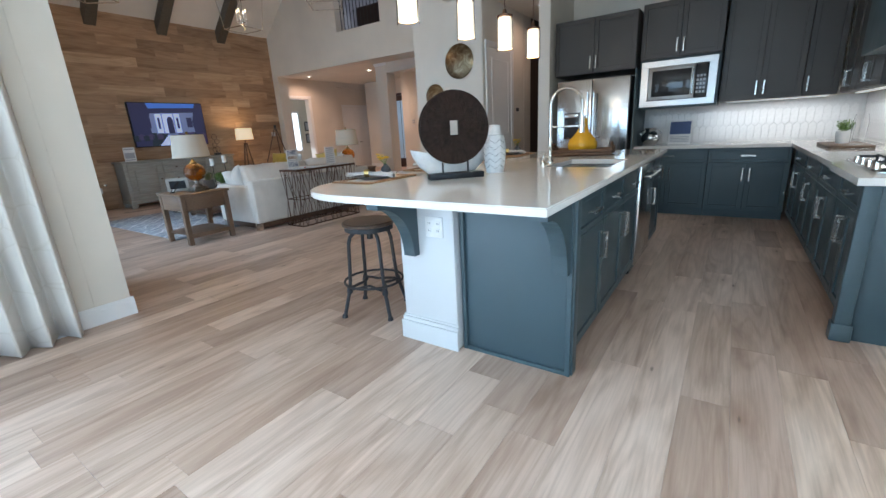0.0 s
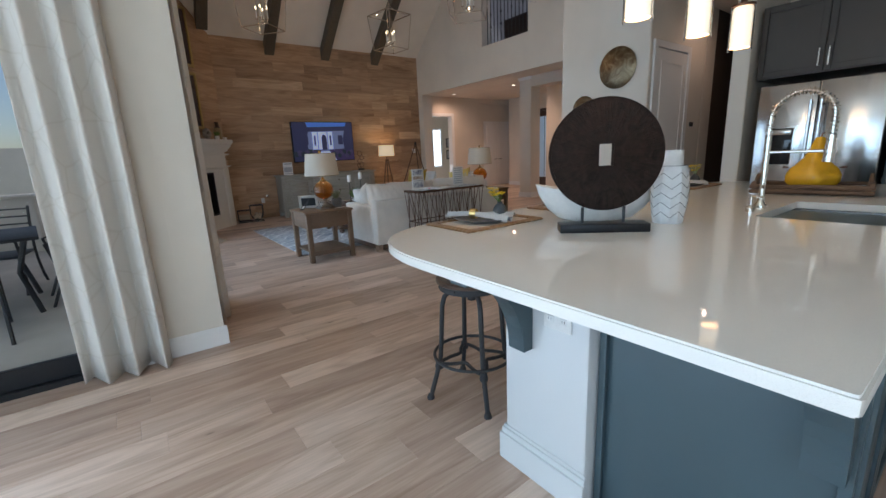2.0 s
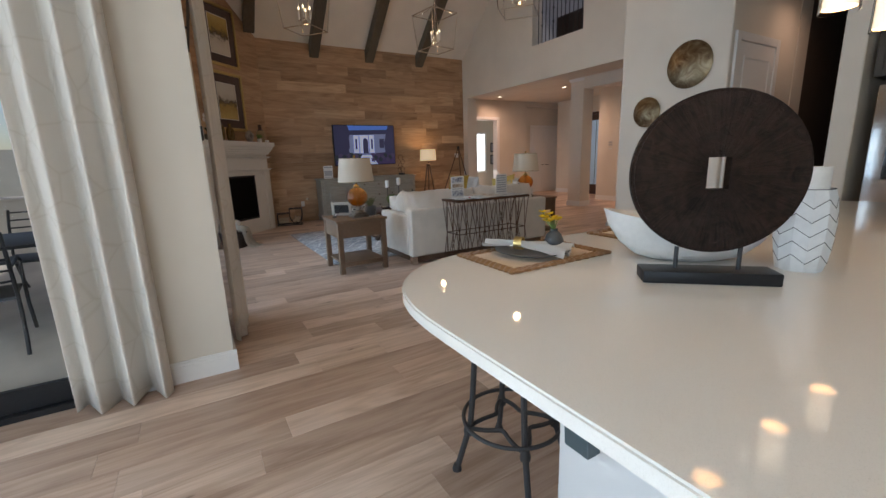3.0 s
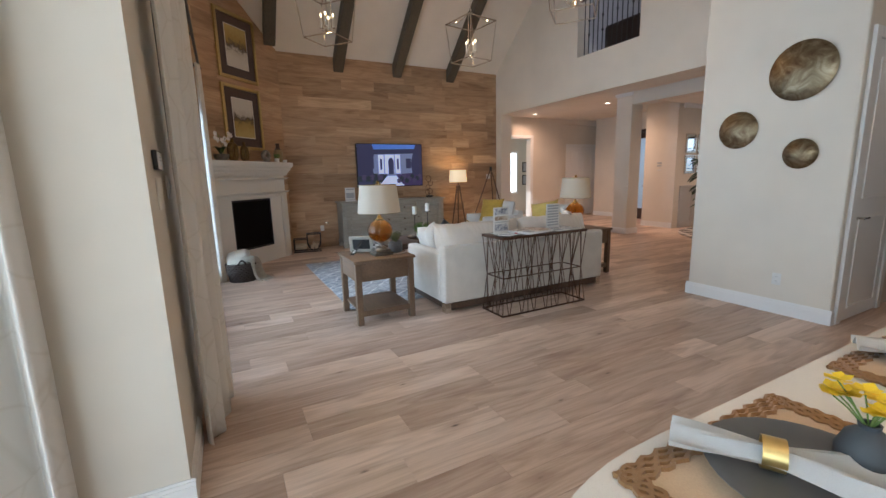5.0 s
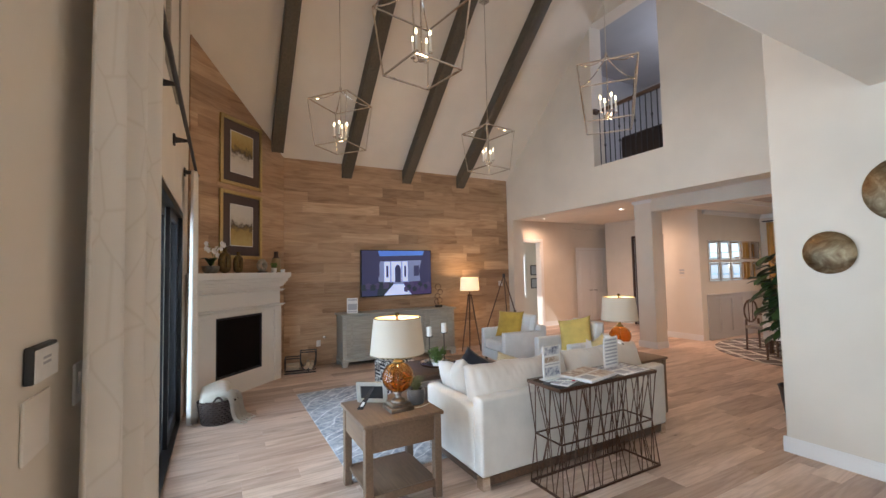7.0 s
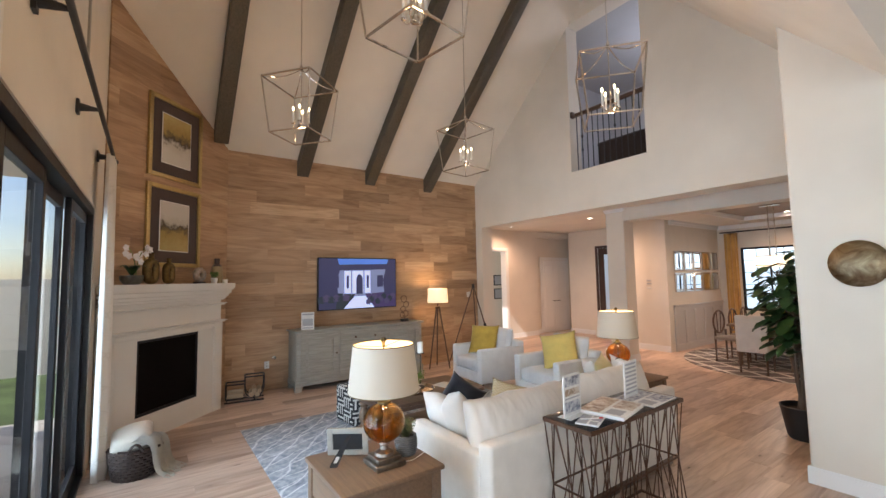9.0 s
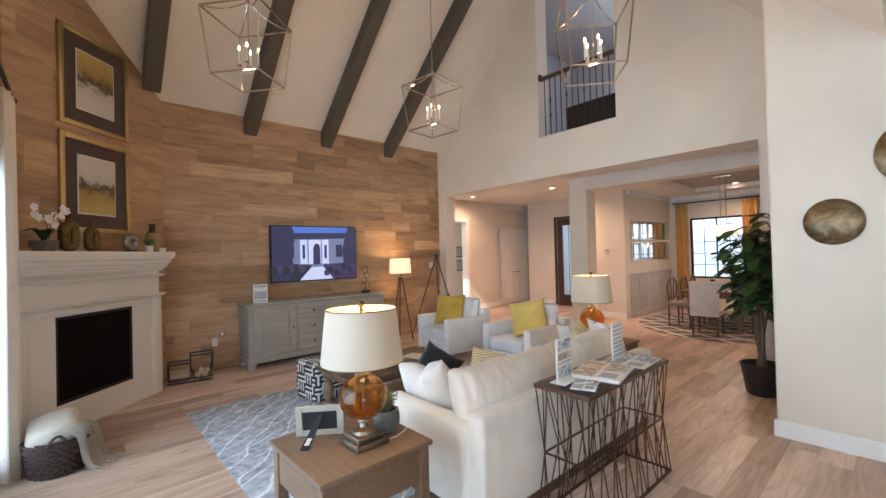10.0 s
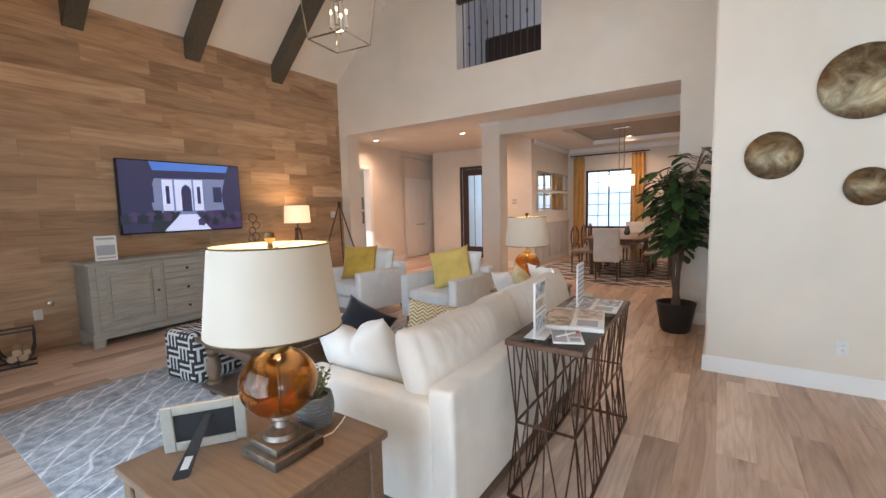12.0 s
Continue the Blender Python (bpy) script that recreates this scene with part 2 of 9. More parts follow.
def cushion(bm, sx, sy, sz, m=None, n=12, puff=0.5, pinch=0.0, flat=4.0):
    """A stuffed pad: thick in the middle, thin at its seam. pinch draws the corners out."""
    top, bot = {}, {}
    for i in range(n + 1):
        for j in range(n + 1):
            u, v = 2 * i / n - 1, 2 * j / n - 1
            h = max(0.0, (1 - abs(u) ** flat) * (1 - abs(v) ** flat)) ** puff
            k = 1 - pinch * (1 - u * u * v * v) * 0.5 * (u * u + v * v) if pinch else 1
            x, y = u * sx / 2 * k, v * sy / 2 * k
            wob = 1 + 0.06 * noise.noise(Vector((u * 2.1 + sx * 9, v * 2.1, sz * 20)))
            top[i, j] = bm.verts.new((x, y, sz / 2 * h * wob))
            edge = i in (0, n) or j in (0, n)
            bot[i, j] = top[i, j] if edge else bm.verts.new((x, y, -sz / 2 * h * wob))
    for i in range(n):
        for j in range(n):
            bm.faces.new((top[i, j], top[i + 1, j], top[i + 1, j + 1], top[i, j + 1]))
            quad = (bot[i, j], bot[i, j + 1], bot[i + 1, j + 1], bot[i + 1, j])
            bm.faces.new(quad)
    verts = list(set(top.values()) | set(bot.values()))
    if m is not None:
        bmesh.ops.transform(bm, matrix=m, verts=verts)
    return verts


def shaped(bm, smooth=True, angle=35):
    me = bpy.data.meshes.new("mesh")
    bm.to_mesh(me)
    bm.free()
    if smooth:
        for p in me.polygons:
            p.use_smooth = True
        me.set_sharp_from_angle(angle=radians(angle))
    return me


def part(name, bm, material, parent=None, label="", m=None, smooth=True, angle=35):
    """Links a bmesh as one mesh object, under a thing or a part where one is given."""
    me = shaped(bm, smooth, angle)
    me.materials.append(material)
    ob = new(name, me)
    if parent is not None:
        ob.parent = parent
    if m is not None:
        ob.matrix_basis = m
    return tagged(ob, label=label)


def thing(name, label, category, m, group="", kind=""):
    """An Empty at the base of a thing, to which its parts belong."""
    ob = new(name)
    ob.matrix_basis = m
    return tagged(ob, label, category, group, kind)


def setting(name, bm, material, label, category, m=None, smooth=False):
    return tagged(part(name, bm, material, None, "", m, smooth), label, category, "", "structure")


def bmx():
    return bmesh.new()


def boxes(*list_of):
    bm = bmx()
    for b in list_of:
        box(bm, *b)
    return bm


def cells(bm, axis, at0, at1, u0, u1, z0, z1, holes=()):
    """A wall between at0 and at1 across the axis, from u0 to u1 and z0 to z1, with rectangular holes (u0, u1, z0, z1) through it."""
    us = sorted({u0, u1, *[h[0] for h in holes], *[h[1] for h in holes]})
    zs = sorted({z0, z1, *[h[2] for h in holes], *[h[3] for h in holes]})
    us = [u for u in us if u0 <= u <= u1]
    zs = [z for z in zs if z0 <= z <= z1]
    for ua, ub in zip(us, us[1:]):
        run = None
        for za, zb in zip(zs, zs[1:]):
            um, zm = (ua + ub) / 2, (za + zb) / 2
            solid = not any(h[0] < um < h[1] and h[2] < zm < h[3] for h in holes)
            if solid and run is None:
                run = za
            if run is not None and (not solid or zb == zs[-1]):
                top = za if not solid else zb
                if axis == "y":
                    box(bm, (ua, at0, run), (ub, at1, top))
                else:
                    box(bm, (at0, ua, run), (at1, ub, top))
                run = None
# ---------------------------------------------------------------- the plan
TV_X = -10.556          # face of the boarded wall
LOFT_Y = 7.658         # face of the tall wall with the loft opening
PLATE_Y = 6.11        # face of the wall with the three metal plates
PATIO_Y = 1.18        # inner face of the living room's glazed wall
NOOK_X = -3.60        # inner face of the nook's glazed wall
LOW = 3.10            # flat ceiling
HALL = 3.11           # hall ceiling
WEST, EAST = 0.885, 1.15
EAVE = 3.82           # ceiling height at the boarded wall
BREAK_X = -3.77       # where the flat ceiling turns up
RIDGE_X = (LOW + EAST * BREAK_X - EAVE - WEST * -TV_X) / (WEST + EAST)
RIDGE_Z = EAVE + WEST * (RIDGE_X - TV_X)


def under_roof(bm):
    """Cuts away what stands above the west slope, the east slope and the flat ceiling."""
    flat = bm.copy()

    def trim(b, co, no, inner=False):
        bmesh.ops.bisect_plane(b, geom=b.verts[:] + b.edges[:] + b.faces[:], plane_co=co, plane_no=no, clear_outer=not inner, clear_inner=inner)
    trim(bm, (BREAK_X, 0, 0), (1, 0, 0))
    trim(bm, (TV_X, 0, EAVE + 0.05), (-WEST, 0, 1))
    trim(bm, (BREAK_X, 0, LOW + 0.05), (EAST, 0, 1))
    trim(flat, (BREAK_X, 0, 0), (1, 0, 0), True)
    trim(flat, (0, 0, LOW + 0.05), (0, 0, 1))
    rest = bpy.data.meshes.new("rest")
    flat.to_mesh(rest)
    flat.free()
    bm.from_mesh(rest)
    bpy.data.meshes.remove(rest)


# sub-floor under the boards, one sheet outside
setting("floor", boxes(((-13.6, PATIO_Y - 0.2, -0.12), (NOOK_X - 0.19, 14.2, -0.012)), ((NOOK_X - 0.19, -3.2, -0.12), (1.6, 14.2, -0.012))), FLOORJ, "light oak plank floor with knots throughout the house", "floor")

# Unlit stairwell: its shade is painted into the walls as dark brown.
STAIRWALL = painted("stairwell_shade_paint", (0.075, 0.052, 0.038), 0.7)

# boarded television wall and the angled fireplace wall behind their boards
bm = bmx()
box(bm, (TV_X - 0.2, 2.4, 0), (TV_X - 0.018, LOFT_Y, 3.95))
setting("wall_west", bm, WALL, "wall behind the oak boards at the television", "wall")
ANG = Matrix.Translation((TV_X, 2.586, 0)) @ Matrix.Rotation(radians(-45), 4, "Z")   # x along the angled wall, y into the room
ANG_L = 2.0
bm = bmx()
box(bm, (-0.1, -0.2, 0), (ANG_L + 0.2, -0.018, 5.9), m=ANG)
under_roof(bm)
setting("wall_fireplace", bm, WALL, "angled corner wall behind the fireplace", "wall")

# glazed wall of the living room
SL0, SL1, SLT = -8.42, -4.62, 2.46
bm = bmx()
cells(bm, "y", PATIO_Y - 0.22, PATIO_Y, -9.6, NOOK_X, 0, 6.9, [(SL0, SL1, -1, SLT)])
under_roof(bm)
setting("wall_patio", bm, WALL, "cream wall round the black sliding glass door", "wall")

# glazed wall of the breakfast nook
bm = bmx()
cells(bm, "x", NOOK_X - 0.22, NOOK_X - 0.004, -3.2, PATIO_Y - 0.22, 0, LOW + 0.1, [(-2.75, 0.62, -1, 2.46)])
setting("wall_nook", bm, WALL, "cream wall with the nook's sliding glass door", "wall")
bm = bmx()
cells(bm, "y", -3.2, -3.0, NOOK_X, 1.45, 0, LOW + 0.1, [(-2.6, 0.8, 0.55, 2.45)])
setting("wall_south", bm, WALL, "cream wall with a wide window behind the kitchen", "wall")
bm = bmx()
cells(bm, "x", 1.27, 1.45, -3.2, 7.1, 0, LOW + 0.1, [(-2.5, 0.6, 0.6, 2.4)])
setting("wall_kitchen_east", bm, WALL, "cream kitchen side wall with an assumed nook window", "wall")

# loft wall: wide opening below, loft opening above
bm = bmx()
cells(bm, "y", LOFT_Y, LOFT_Y + 0.30, TV_X - 0.2, -3.19, 0, 6.9, [(-10.33, -4.835, -1, 2.86), (-7.87, -6.515, 3.565, 6.25)])
under_roof(bm)
setting("wall_loft", bm, WALL, "tall cream wall with a hall opening and a loft window", "wall")

# the block that carries the plates, the pantry door in its side
bm = bmx()
box(bm, (-4.48, PLATE_Y, 0), (-3.19, LOFT_Y - 0.002, 4.4), 0.018)
under_roof(bm)
setting("wall_plates", bm, WALL, "cream wall block hung with three metal plates", "wall")
setting("wall_stair_west", boxes(((-3.35, LOFT_Y + 0.302, 0), (-3.19, 11.2, LOW + 0.1))), STAIRWALL, "wall beside the stairs, darkened to stand for stairwell shade", "wall")

# kitchen back wall and the return beside the refrigerator
setting("wall_kitchen_north", boxes(((-2.2, 6.85, 0), (1.27, 7.0, LOW + 0.1))), WALL, "kitchen wall behind the cabinets", "wall")
setting("wall_refrigerator", boxes(((-2.22, 5.88, 0), (-2.06, 6.848, LOW + 0.1), 0.012)), WALL, "cream wall end beside the refrigerator", "wall")
setting("wall_stair_east", boxes(((-2.22, 7.002, 0), (-2.06, 11.2, LOW + 0.1))), STAIRWALL, "wall beside the stairs, darkened to stand for stairwell shade", "wall")
setting("wall_stair_end", boxes(((-3.4, 11.2, 0), (-2.0, 11.35, LOW + 2.0))), STAIRWALL, "wall at the top of the stairs, darkened for shade", "wall")

# ceilings
setting("ceiling_flat", boxes(((BREAK_X, -3.2, LOW), (1.45, 11.3, LOW + 0.12))), CEIL, "flat cream kitchen ceiling", "ceiling")


def slope(name, xa, za, xb, zb, label):
    bm = bmx()
    prism(bm, [(xa, za), (xb, zb), (xb, zb + 0.15), (xa, za + 0.15)], -LOFT_Y, -0.9, Matrix.Rotation(radians(90), 4, "X"))
    setting(name, bm, CEIL, label, "ceiling")


slope("ceiling_west", TV_X - 0.2, EAVE - WEST * 0.2, RIDGE_X, RIDGE_Z, "cream sloped ceiling over the television wall")
slope("ceiling_east", RIDGE_X, RIDGE_Z, BREAK_X, LOW, "cream sloped ceiling over the sofa")
setting("ceiling_hall", boxes(((-13.6, LOFT_Y + 0.302, HALL), (BREAK_X - 0.002, 9.498, HALL + 0.1)), ((-13.6, 9.5, HALL), (-8.05, 12.95, HALL + 0.1))), CEIL, "cream hall ceiling with downlights", "ceiling")

# rafters
for y in (2.45, 3.76, 5.04, 6.36):
    for xa, za, xb, zb in ((TV_X + 0.01, EAVE, RIDGE_X, RIDGE_Z - 0.005),):
        if y < 3:
            k = 0.9
            xa, za = (xa + k * 0.35, za + WEST * 0.35 * k) if xa < -9 else (xa, za)
        bm = bmx()
        s = 0.27
        prism(bm, [(xa, za + 0.0), (xb, zb), (xb, zb - s), (xa, za - s)], -y - 0.1, -y + 0.1, Matrix.Rotation(radians(90), 4, "X"))
        bmesh.ops.bevel(bm, geom=bm.edges[:], offset=0.008, segments=1, affect="EDGES")
        tagged(part("ceiling_beam", bm, BEAM), "dark stained timber beam on the sloped ceiling", "beam", "ceiling beams")

# hall: column, headers and far walls
setting("column", boxes(((-8.45, 9.5, 0), (-8.05, 9.86, HALL), 0.012)), WALL, "square cream column in the hall", "column")
setting("header_dining", boxes(((-8.048, 9.502, 2.85), (-3.75, 9.85, HALL + 0.1))), WALL, "cream header over the dining room opening", "wall")
bm = bmx()
cells(bm, "y", 12.45, 12.65, -11.72, -8.9, 0, HALL + 0.1, [(-10.756, -9.60, -1, 2.62)])
setting("wall_entry", bm, WALL, "cream entry wall with the front door", "wall")
setting("wall_closet", boxes(((-12.35, 11.272, 0), (-12.15, 13.2, HALL)), ((-12.148, 13.0, 0), (-11.6, 13.2, HALL)), ((-11.72, 12.652, 0), (-11.6, 12.998, HALL)), ((-12.148, 11.272, 2.95), (-12.0, 12.998, HALL))), WALL, "set-back cream wall with the closet doors", "wall")
setting("wall_entry_side", boxes(((-8.9, 11.15, 0), (-8.72, 12.65, HALL + 0.1)), ((-8.72, 11.15, 0), (-8.05, 11.33, HALL + 0.1))), WALL, "cream wall beside the front door", "wall")
setting("wall_dining_west", boxes(((-8.2, 11.332, 0), (-8.05, 14.1, HALL + 0.3))), WALL, "dining room wall with wainscot and mirrors", "wall")
bm = bmx()
cells(bm, "y", 13.9, 14.1, -8.048, -3.6, 0, HALL + 0.3, [(-7.55, -6.35, 0.8, 2.38)])
setting("wall_dining_north", bm, WALL, "dining room wall with a window", "wall")
setting("wall_dining_east", boxes(((-3.75, 7.96, 0), (-3.6, 13.9, HALL + 0.3))), WALL, "dining room side wall", "wall")
bm = bmx()
cells(bm, "x", -12.2, -12.0, LOFT_Y + 0.3, 11.27, 0, HALL + 0.1, [(8.95, 9.98, -1, 2.5)])
setting("wall_study", bm, WALL, "hall wall with a doorway to a bright room", "wall")
setting("wall_study_far", boxes(((-13.6, 7.8, 0), (-13.45, 12.45, HALL))), WALL, "wall of the bright room beyond the doorway", "wall")
# dining ceiling with a shallow tray
bm = bmx()
for a, b in (((-8.048, 9.852), (-7.2, 13.898)), ((-4.4, 9.852), (-3.752, 13.898)), ((-7.2, 9.852), (-4.4, 10.5)), ((-7.2, 13.2), (-4.4, 13.898))):
    box(bm, (*a, 2.98), (*b, HALL + 0.1))
setting("ceiling_dining", bm, CEIL, "cream dining ceiling round a shallow tray", "ceiling")
# Taupe tone that also carries the shade of the recessed tray.
setting("ceiling_tray", boxes(((-7.198, 10.502, 3.075), (-4.402, 13.198, 3.15))), painted("shaded_taupe_paint", (0.36, 0.31, 0.265), 0.85), "taupe tray in the dining ceiling, its recess shade painted in", "ceiling")
bm = bmx()
for d, z0, z1 in ((0.05, 3.03, 3.075), (0.025, 2.985, 3.03)):
    for a, b in (((-7.2, 10.5), (-7.2 + d, 13.2)), ((-4.4 - d, 10.5), (-4.4, 13.2)), ((-7.2 + d, 10.5), (-4.4 - d, 10.5 + d)), ((-7.2 + d, 13.2 - d), (-4.4 - d, 13.2))):
        box(bm, (*a, z0), (*b, z1))
for d, z0, z1 in ((0.07, 2.93, 2.98), (0.035, 2.88, 2.93)):
    box(bm, (-8.05, 11.33, z0), (-8.05 + d, 13.9 - d, z1)), box(bm, (-8.05, 13.9 - d, z0), (-3.752, 13.9, z1))
setting("crown_trim", bm, TRIM, "white crown moulding in the dining room", "trim")
bm = bmx()
for d, z0, z1 in ((0.03, HALL - 0.04, HALL), (0.015, HALL - 0.07, HALL - 0.04)):
    box(bm, (-8.45 - d, 9.5 - d, z0), (-8.05 + d, 9.5, z1)), box(bm, (-8.45 - d, 9.5, z0), (-8.45, 9.86, z1))
setting("column_cap", bm, TRIM, "stepped moulding at the head of the hall column", "trim")
# loft room behind the upper opening
setting("loft_floor", boxes(((-9.4, LOFT_Y + 0.302, 3.3), (-5.0, 11.4, 3.42))), FLOORJ, "loft floor", "floor")
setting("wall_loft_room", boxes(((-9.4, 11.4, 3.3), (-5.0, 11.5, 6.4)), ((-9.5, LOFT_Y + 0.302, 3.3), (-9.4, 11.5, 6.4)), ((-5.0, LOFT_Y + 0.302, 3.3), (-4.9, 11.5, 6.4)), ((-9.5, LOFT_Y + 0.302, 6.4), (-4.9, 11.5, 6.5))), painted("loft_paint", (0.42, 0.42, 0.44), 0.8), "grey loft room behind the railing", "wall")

# patio outside
setting("patio", boxes(((-11.0, -9.0, -0.1), (NOOK_X - 0.2, PATIO_Y - 0.2, -0.03))), CONCRETE, "pale concrete patio slab", "patio")
setting("ground", boxes(((-400, -400, -0.5), (400, 400, -0.2))), painted("lawn", (0.09, 0.13, 0.045), 0.95, 20, 0.6, 0.3), "lawn round the house", "ground")
setting("patio_roof", boxes(((-9.5, -3.9, 2.9), (NOOK_X - 0.22, PATIO_Y - 0.22, 3.05))), STUCCO, "covered patio ceiling", "ceiling")

# baseboards
BASE = bmx()


def skirting(p, q, side, h=0.135, t=0.018):
    """A moulded board along the foot of a wall from p to q; side is the way it faces."""
    p, q, side = Vector((*p, 0)), Vector((*q, 0)), Vector((*side, 0))
    for a, b, d in ((0.0, h - 0.03, t), (h - 0.03, h - 0.012, t * 0.72), (h - 0.012, h, t * 0.4)):
        lo, hi = p.copy(), q + side * d
        box(BASE, (min(lo.x, hi.x), min(lo.y, hi.y), a), (max(lo.x, hi.x), max(lo.y, hi.y), b), 0.0)


for p, q, side in (((-4.498, PLATE_Y), (-3.172, PLATE_Y), (0, -1)), ((-4.48, PLATE_Y), (-4.48, LOFT_Y), (-1, 0)), ((-3.19, PLATE_Y), (-3.19, 6.16), (1, 0)),
                   ((NOOK_X, 0.66), (NOOK_X, PATIO_Y + 0.018), (1, 0)), ((-4.15, PATIO_Y), (NOOK_X, PATIO_Y), (0, 1)),
                   ((-4.835, LOFT_Y), (-4.50, LOFT_Y), (0, -1)), ((TV_X, LOFT_Y), (-10.33, LOFT_Y), (0, -1)), ((-10.33, LOFT_Y), (-10.33, LOFT_Y + 0.3), (1, 0)), ((-4.835, LOFT_Y), (-4.835, LOFT_Y + 0.3), (-1, 0)),
                   ((-8.468, 9.5), (-8.032, 9.5), (0, -1)), ((-8.05, 9.5), (-8.05, 9.86), (1, 0)), ((-8.45, 9.5), (-8.45, 9.86), (-1, 0)),
                   ((-12.15, 11.27), (-12.15, 11.56), (1, 0)), ((-11.72, 12.45), (-10.85, 12.45), (0, -1)), ((-9.5, 12.45), (-8.9, 12.45), (0, -1)), ((-8.9, 11.15), (-8.9, 12.45), (-1, 0)), ((-8.9, 11.15), (-8.05, 11.15), (0, -1)),
                   ((-12.0, 7.96), (-12.0, 8.85), (1, 0)), ((-12.0, 10.08), (-12.0, 11.27), (1, 0)), ((-2.24, 5.88), (-2.04, 5.88), (0, -1)), ((-2.22, 5.88), (-2.22, 7.0), (-1, 0))):
    skirting(p, q, side)
setting("baseboard", BASE, TRIM, "white moulded baseboard along the walls", "baseboard")
# ---------------------------------------------------------------- materials of the things
_q = Mat("white_quartz", (0.74, 0.71, 0.66), 0.045, spec=0.65)
_n = _q.noise(_q.coord(), 900, 2)
_q.set("Base Color", _q.ramp(_n, [(0.30, (0.62, 0.59, 0.54)), (0.45, (0.74, 0.71, 0.66))]))
QUARTZ = _q.m
_s = Mat("brushed_steel", (0.58, 0.58, 0.57), 0.2, 1.0)
_s.set("Roughness", _s.math("ADD", _s.math("MULTIPLY", _s.noise(_s.coord((60, 60, 2)), 4, 3), 0.16), 0.10))
_s.bump(_s.noise(_s.coord((5, 5, 0.7)), 1.2, 2), 0.25, 0.02)
STEEL = _s.m
STEELDK = metal("satin_steel", (0.46, 0.455, 0.445), 0.32, 3, 0.08)
NICKEL = metal("satin_nickel", (0.68, 0.66, 0.62), 0.25)
CHROME = metal("polished_nickel", (0.80, 0.76, 0.70), 0.12)
IRON = plain("dark_iron", (0.030, 0.030, 0.032), 0.5)
BRONZE = metal("copper_bronze", (0.17, 0.10, 0.07), 0.42, 30, 0.4)
GOLD = metal("gold_leaf", (0.78, 0.56, 0.22), 0.35, 25, 0.3)
LINEN = cloth("ivory_upholstery", (0.70, 0.66, 0.60), 900)
SATIN = cloth("ivory_satin", (0.72, 0.67, 0.61), 1400, 0.42, 0.08, 0.12)
PALE = cloth("pale_blue_upholstery", (0.77, 0.79, 0.79), 900)
BUTTER = cloth("butter_yellow_linen", (0.74, 0.57, 0.17), 500, 0.8, 0.2)
YELLOW = cloth("mustard_velvet", (0.60, 0.405, 0.075), 500, 0.75, 0.3)
LEMON = cloth("pale_yellow_weave", (0.72, 0.64, 0.34), 300, 0.85, 0.25)
NAVY = cloth("black_velvet", (0.012, 0.013, 0.02), 500, 0.8, 0.3)
DRAPE = cloth("cream_drapery", (0.70, 0.655, 0.60), 700, 0.85, 0.06)
WOODLT = stained("driftwood_oak", (0.200, 0.125, 0.076), (0.130, 0.080, 0.049), 1, 0.5)
WOODDK = stained("walnut_stain", (0.13, 0.075, 0.045), (0.055, 0.03, 0.02), 0, 0.35)
GREYWD = stained("grey_washed_oak", (0.40, 0.385, 0.335), (0.29, 0.275, 0.235), 1, 0.55)
DOORDK = stained("mahogany_door", (0.055, 0.022, 0.014), (0.03, 0.012, 0.008), 2, 0.35)
WHITEC = plain("white_ceramic", (0.78, 0.77, 0.74), 0.3)
GREYC = plain("grey_stoneware", (0.10, 0.105, 0.11), 0.35)
SLATE = plain("slate_ceramic", (0.055, 0.06, 0.065), 0.6)
PAPER = plain("white_paper", (0.80, 0.79, 0.77), 0.7)
INK = plain("grey_print", (0.42, 0.43, 0.46), 0.7)
PRINTBL = plain("blue_print", (0.05, 0.09, 0.22), 0.5)
PLASTIC = plain("white_plastic", (0.76, 0.75, 0.72), 0.35)
SOIL = plain("soil", (0.05, 0.035, 0.025), 0.95)
POTBL = plain("black_planter", (0.015, 0.015, 0.017), 0.45)
WAX = plain("white_wax", (0.80, 0.78, 0.72), 0.5)
# Near-black for the firebox; on its logs it stands for shade.
FIREBOX = plain("firebox_black", (0.012, 0.011, 0.010), 0.8)
BARK = stained("bark", (0.17, 0.12, 0.085), (0.08, 0.055, 0.04), 2, 0.85)
BIRCH = plain("birch_log", (0.50, 0.40, 0.28), 0.8)
PETALY = plain("yellow_petal", (0.80, 0.56, 0.02), 0.6)
PETALW = plain("white_petal", (0.78, 0.74, 0.72), 0.6)
# Dark oak, taken darker still to hold the shade of the unlit stairs.
STAIRDK = stained("shaded_dark_stair_oak", (0.05, 0.03, 0.02), (0.025, 0.015, 0.01), 0, 0.4)

_m = Mat("fig_leaf", (0.03, 0.07, 0.02), 0.4)
_m.set("Base Color", _m.ramp(_m.node("ShaderNodeNewGeometry").outputs["Random Per Island"], [(0.0, (0.012, 0.035, 0.010)), (0.6, (0.03, 0.075, 0.018)), (1.0, (0.07, 0.12, 0.03))]))
LEAF = _m.m

_m = Mat("amber_glass", (0.80, 0.44, 0.12), 0.015)
_m.set("Transmission Weight", 1.0), _m.set("IOR", 1.45)
AMBER = _m.m
_m = Mat("lamp_shade_linen", (0.42, 0.37, 0.30), 0.8)
_m.set("Emission Color", (1.0, 0.72, 0.44, 1)), _m.set("Emission Strength", 0.12)
_m.bump(_m.noise(_m.coord((1, 1, 6)), 260, 2), 0.2, 0.001)
SHADE = _m.m
_m = Mat("lamp_shade_lining", (0.85, 0.70, 0.42), 0.7)
_m.set("Emission Color", (1.0, 0.74, 0.36, 1)), _m.set("Emission Strength", 0.75)
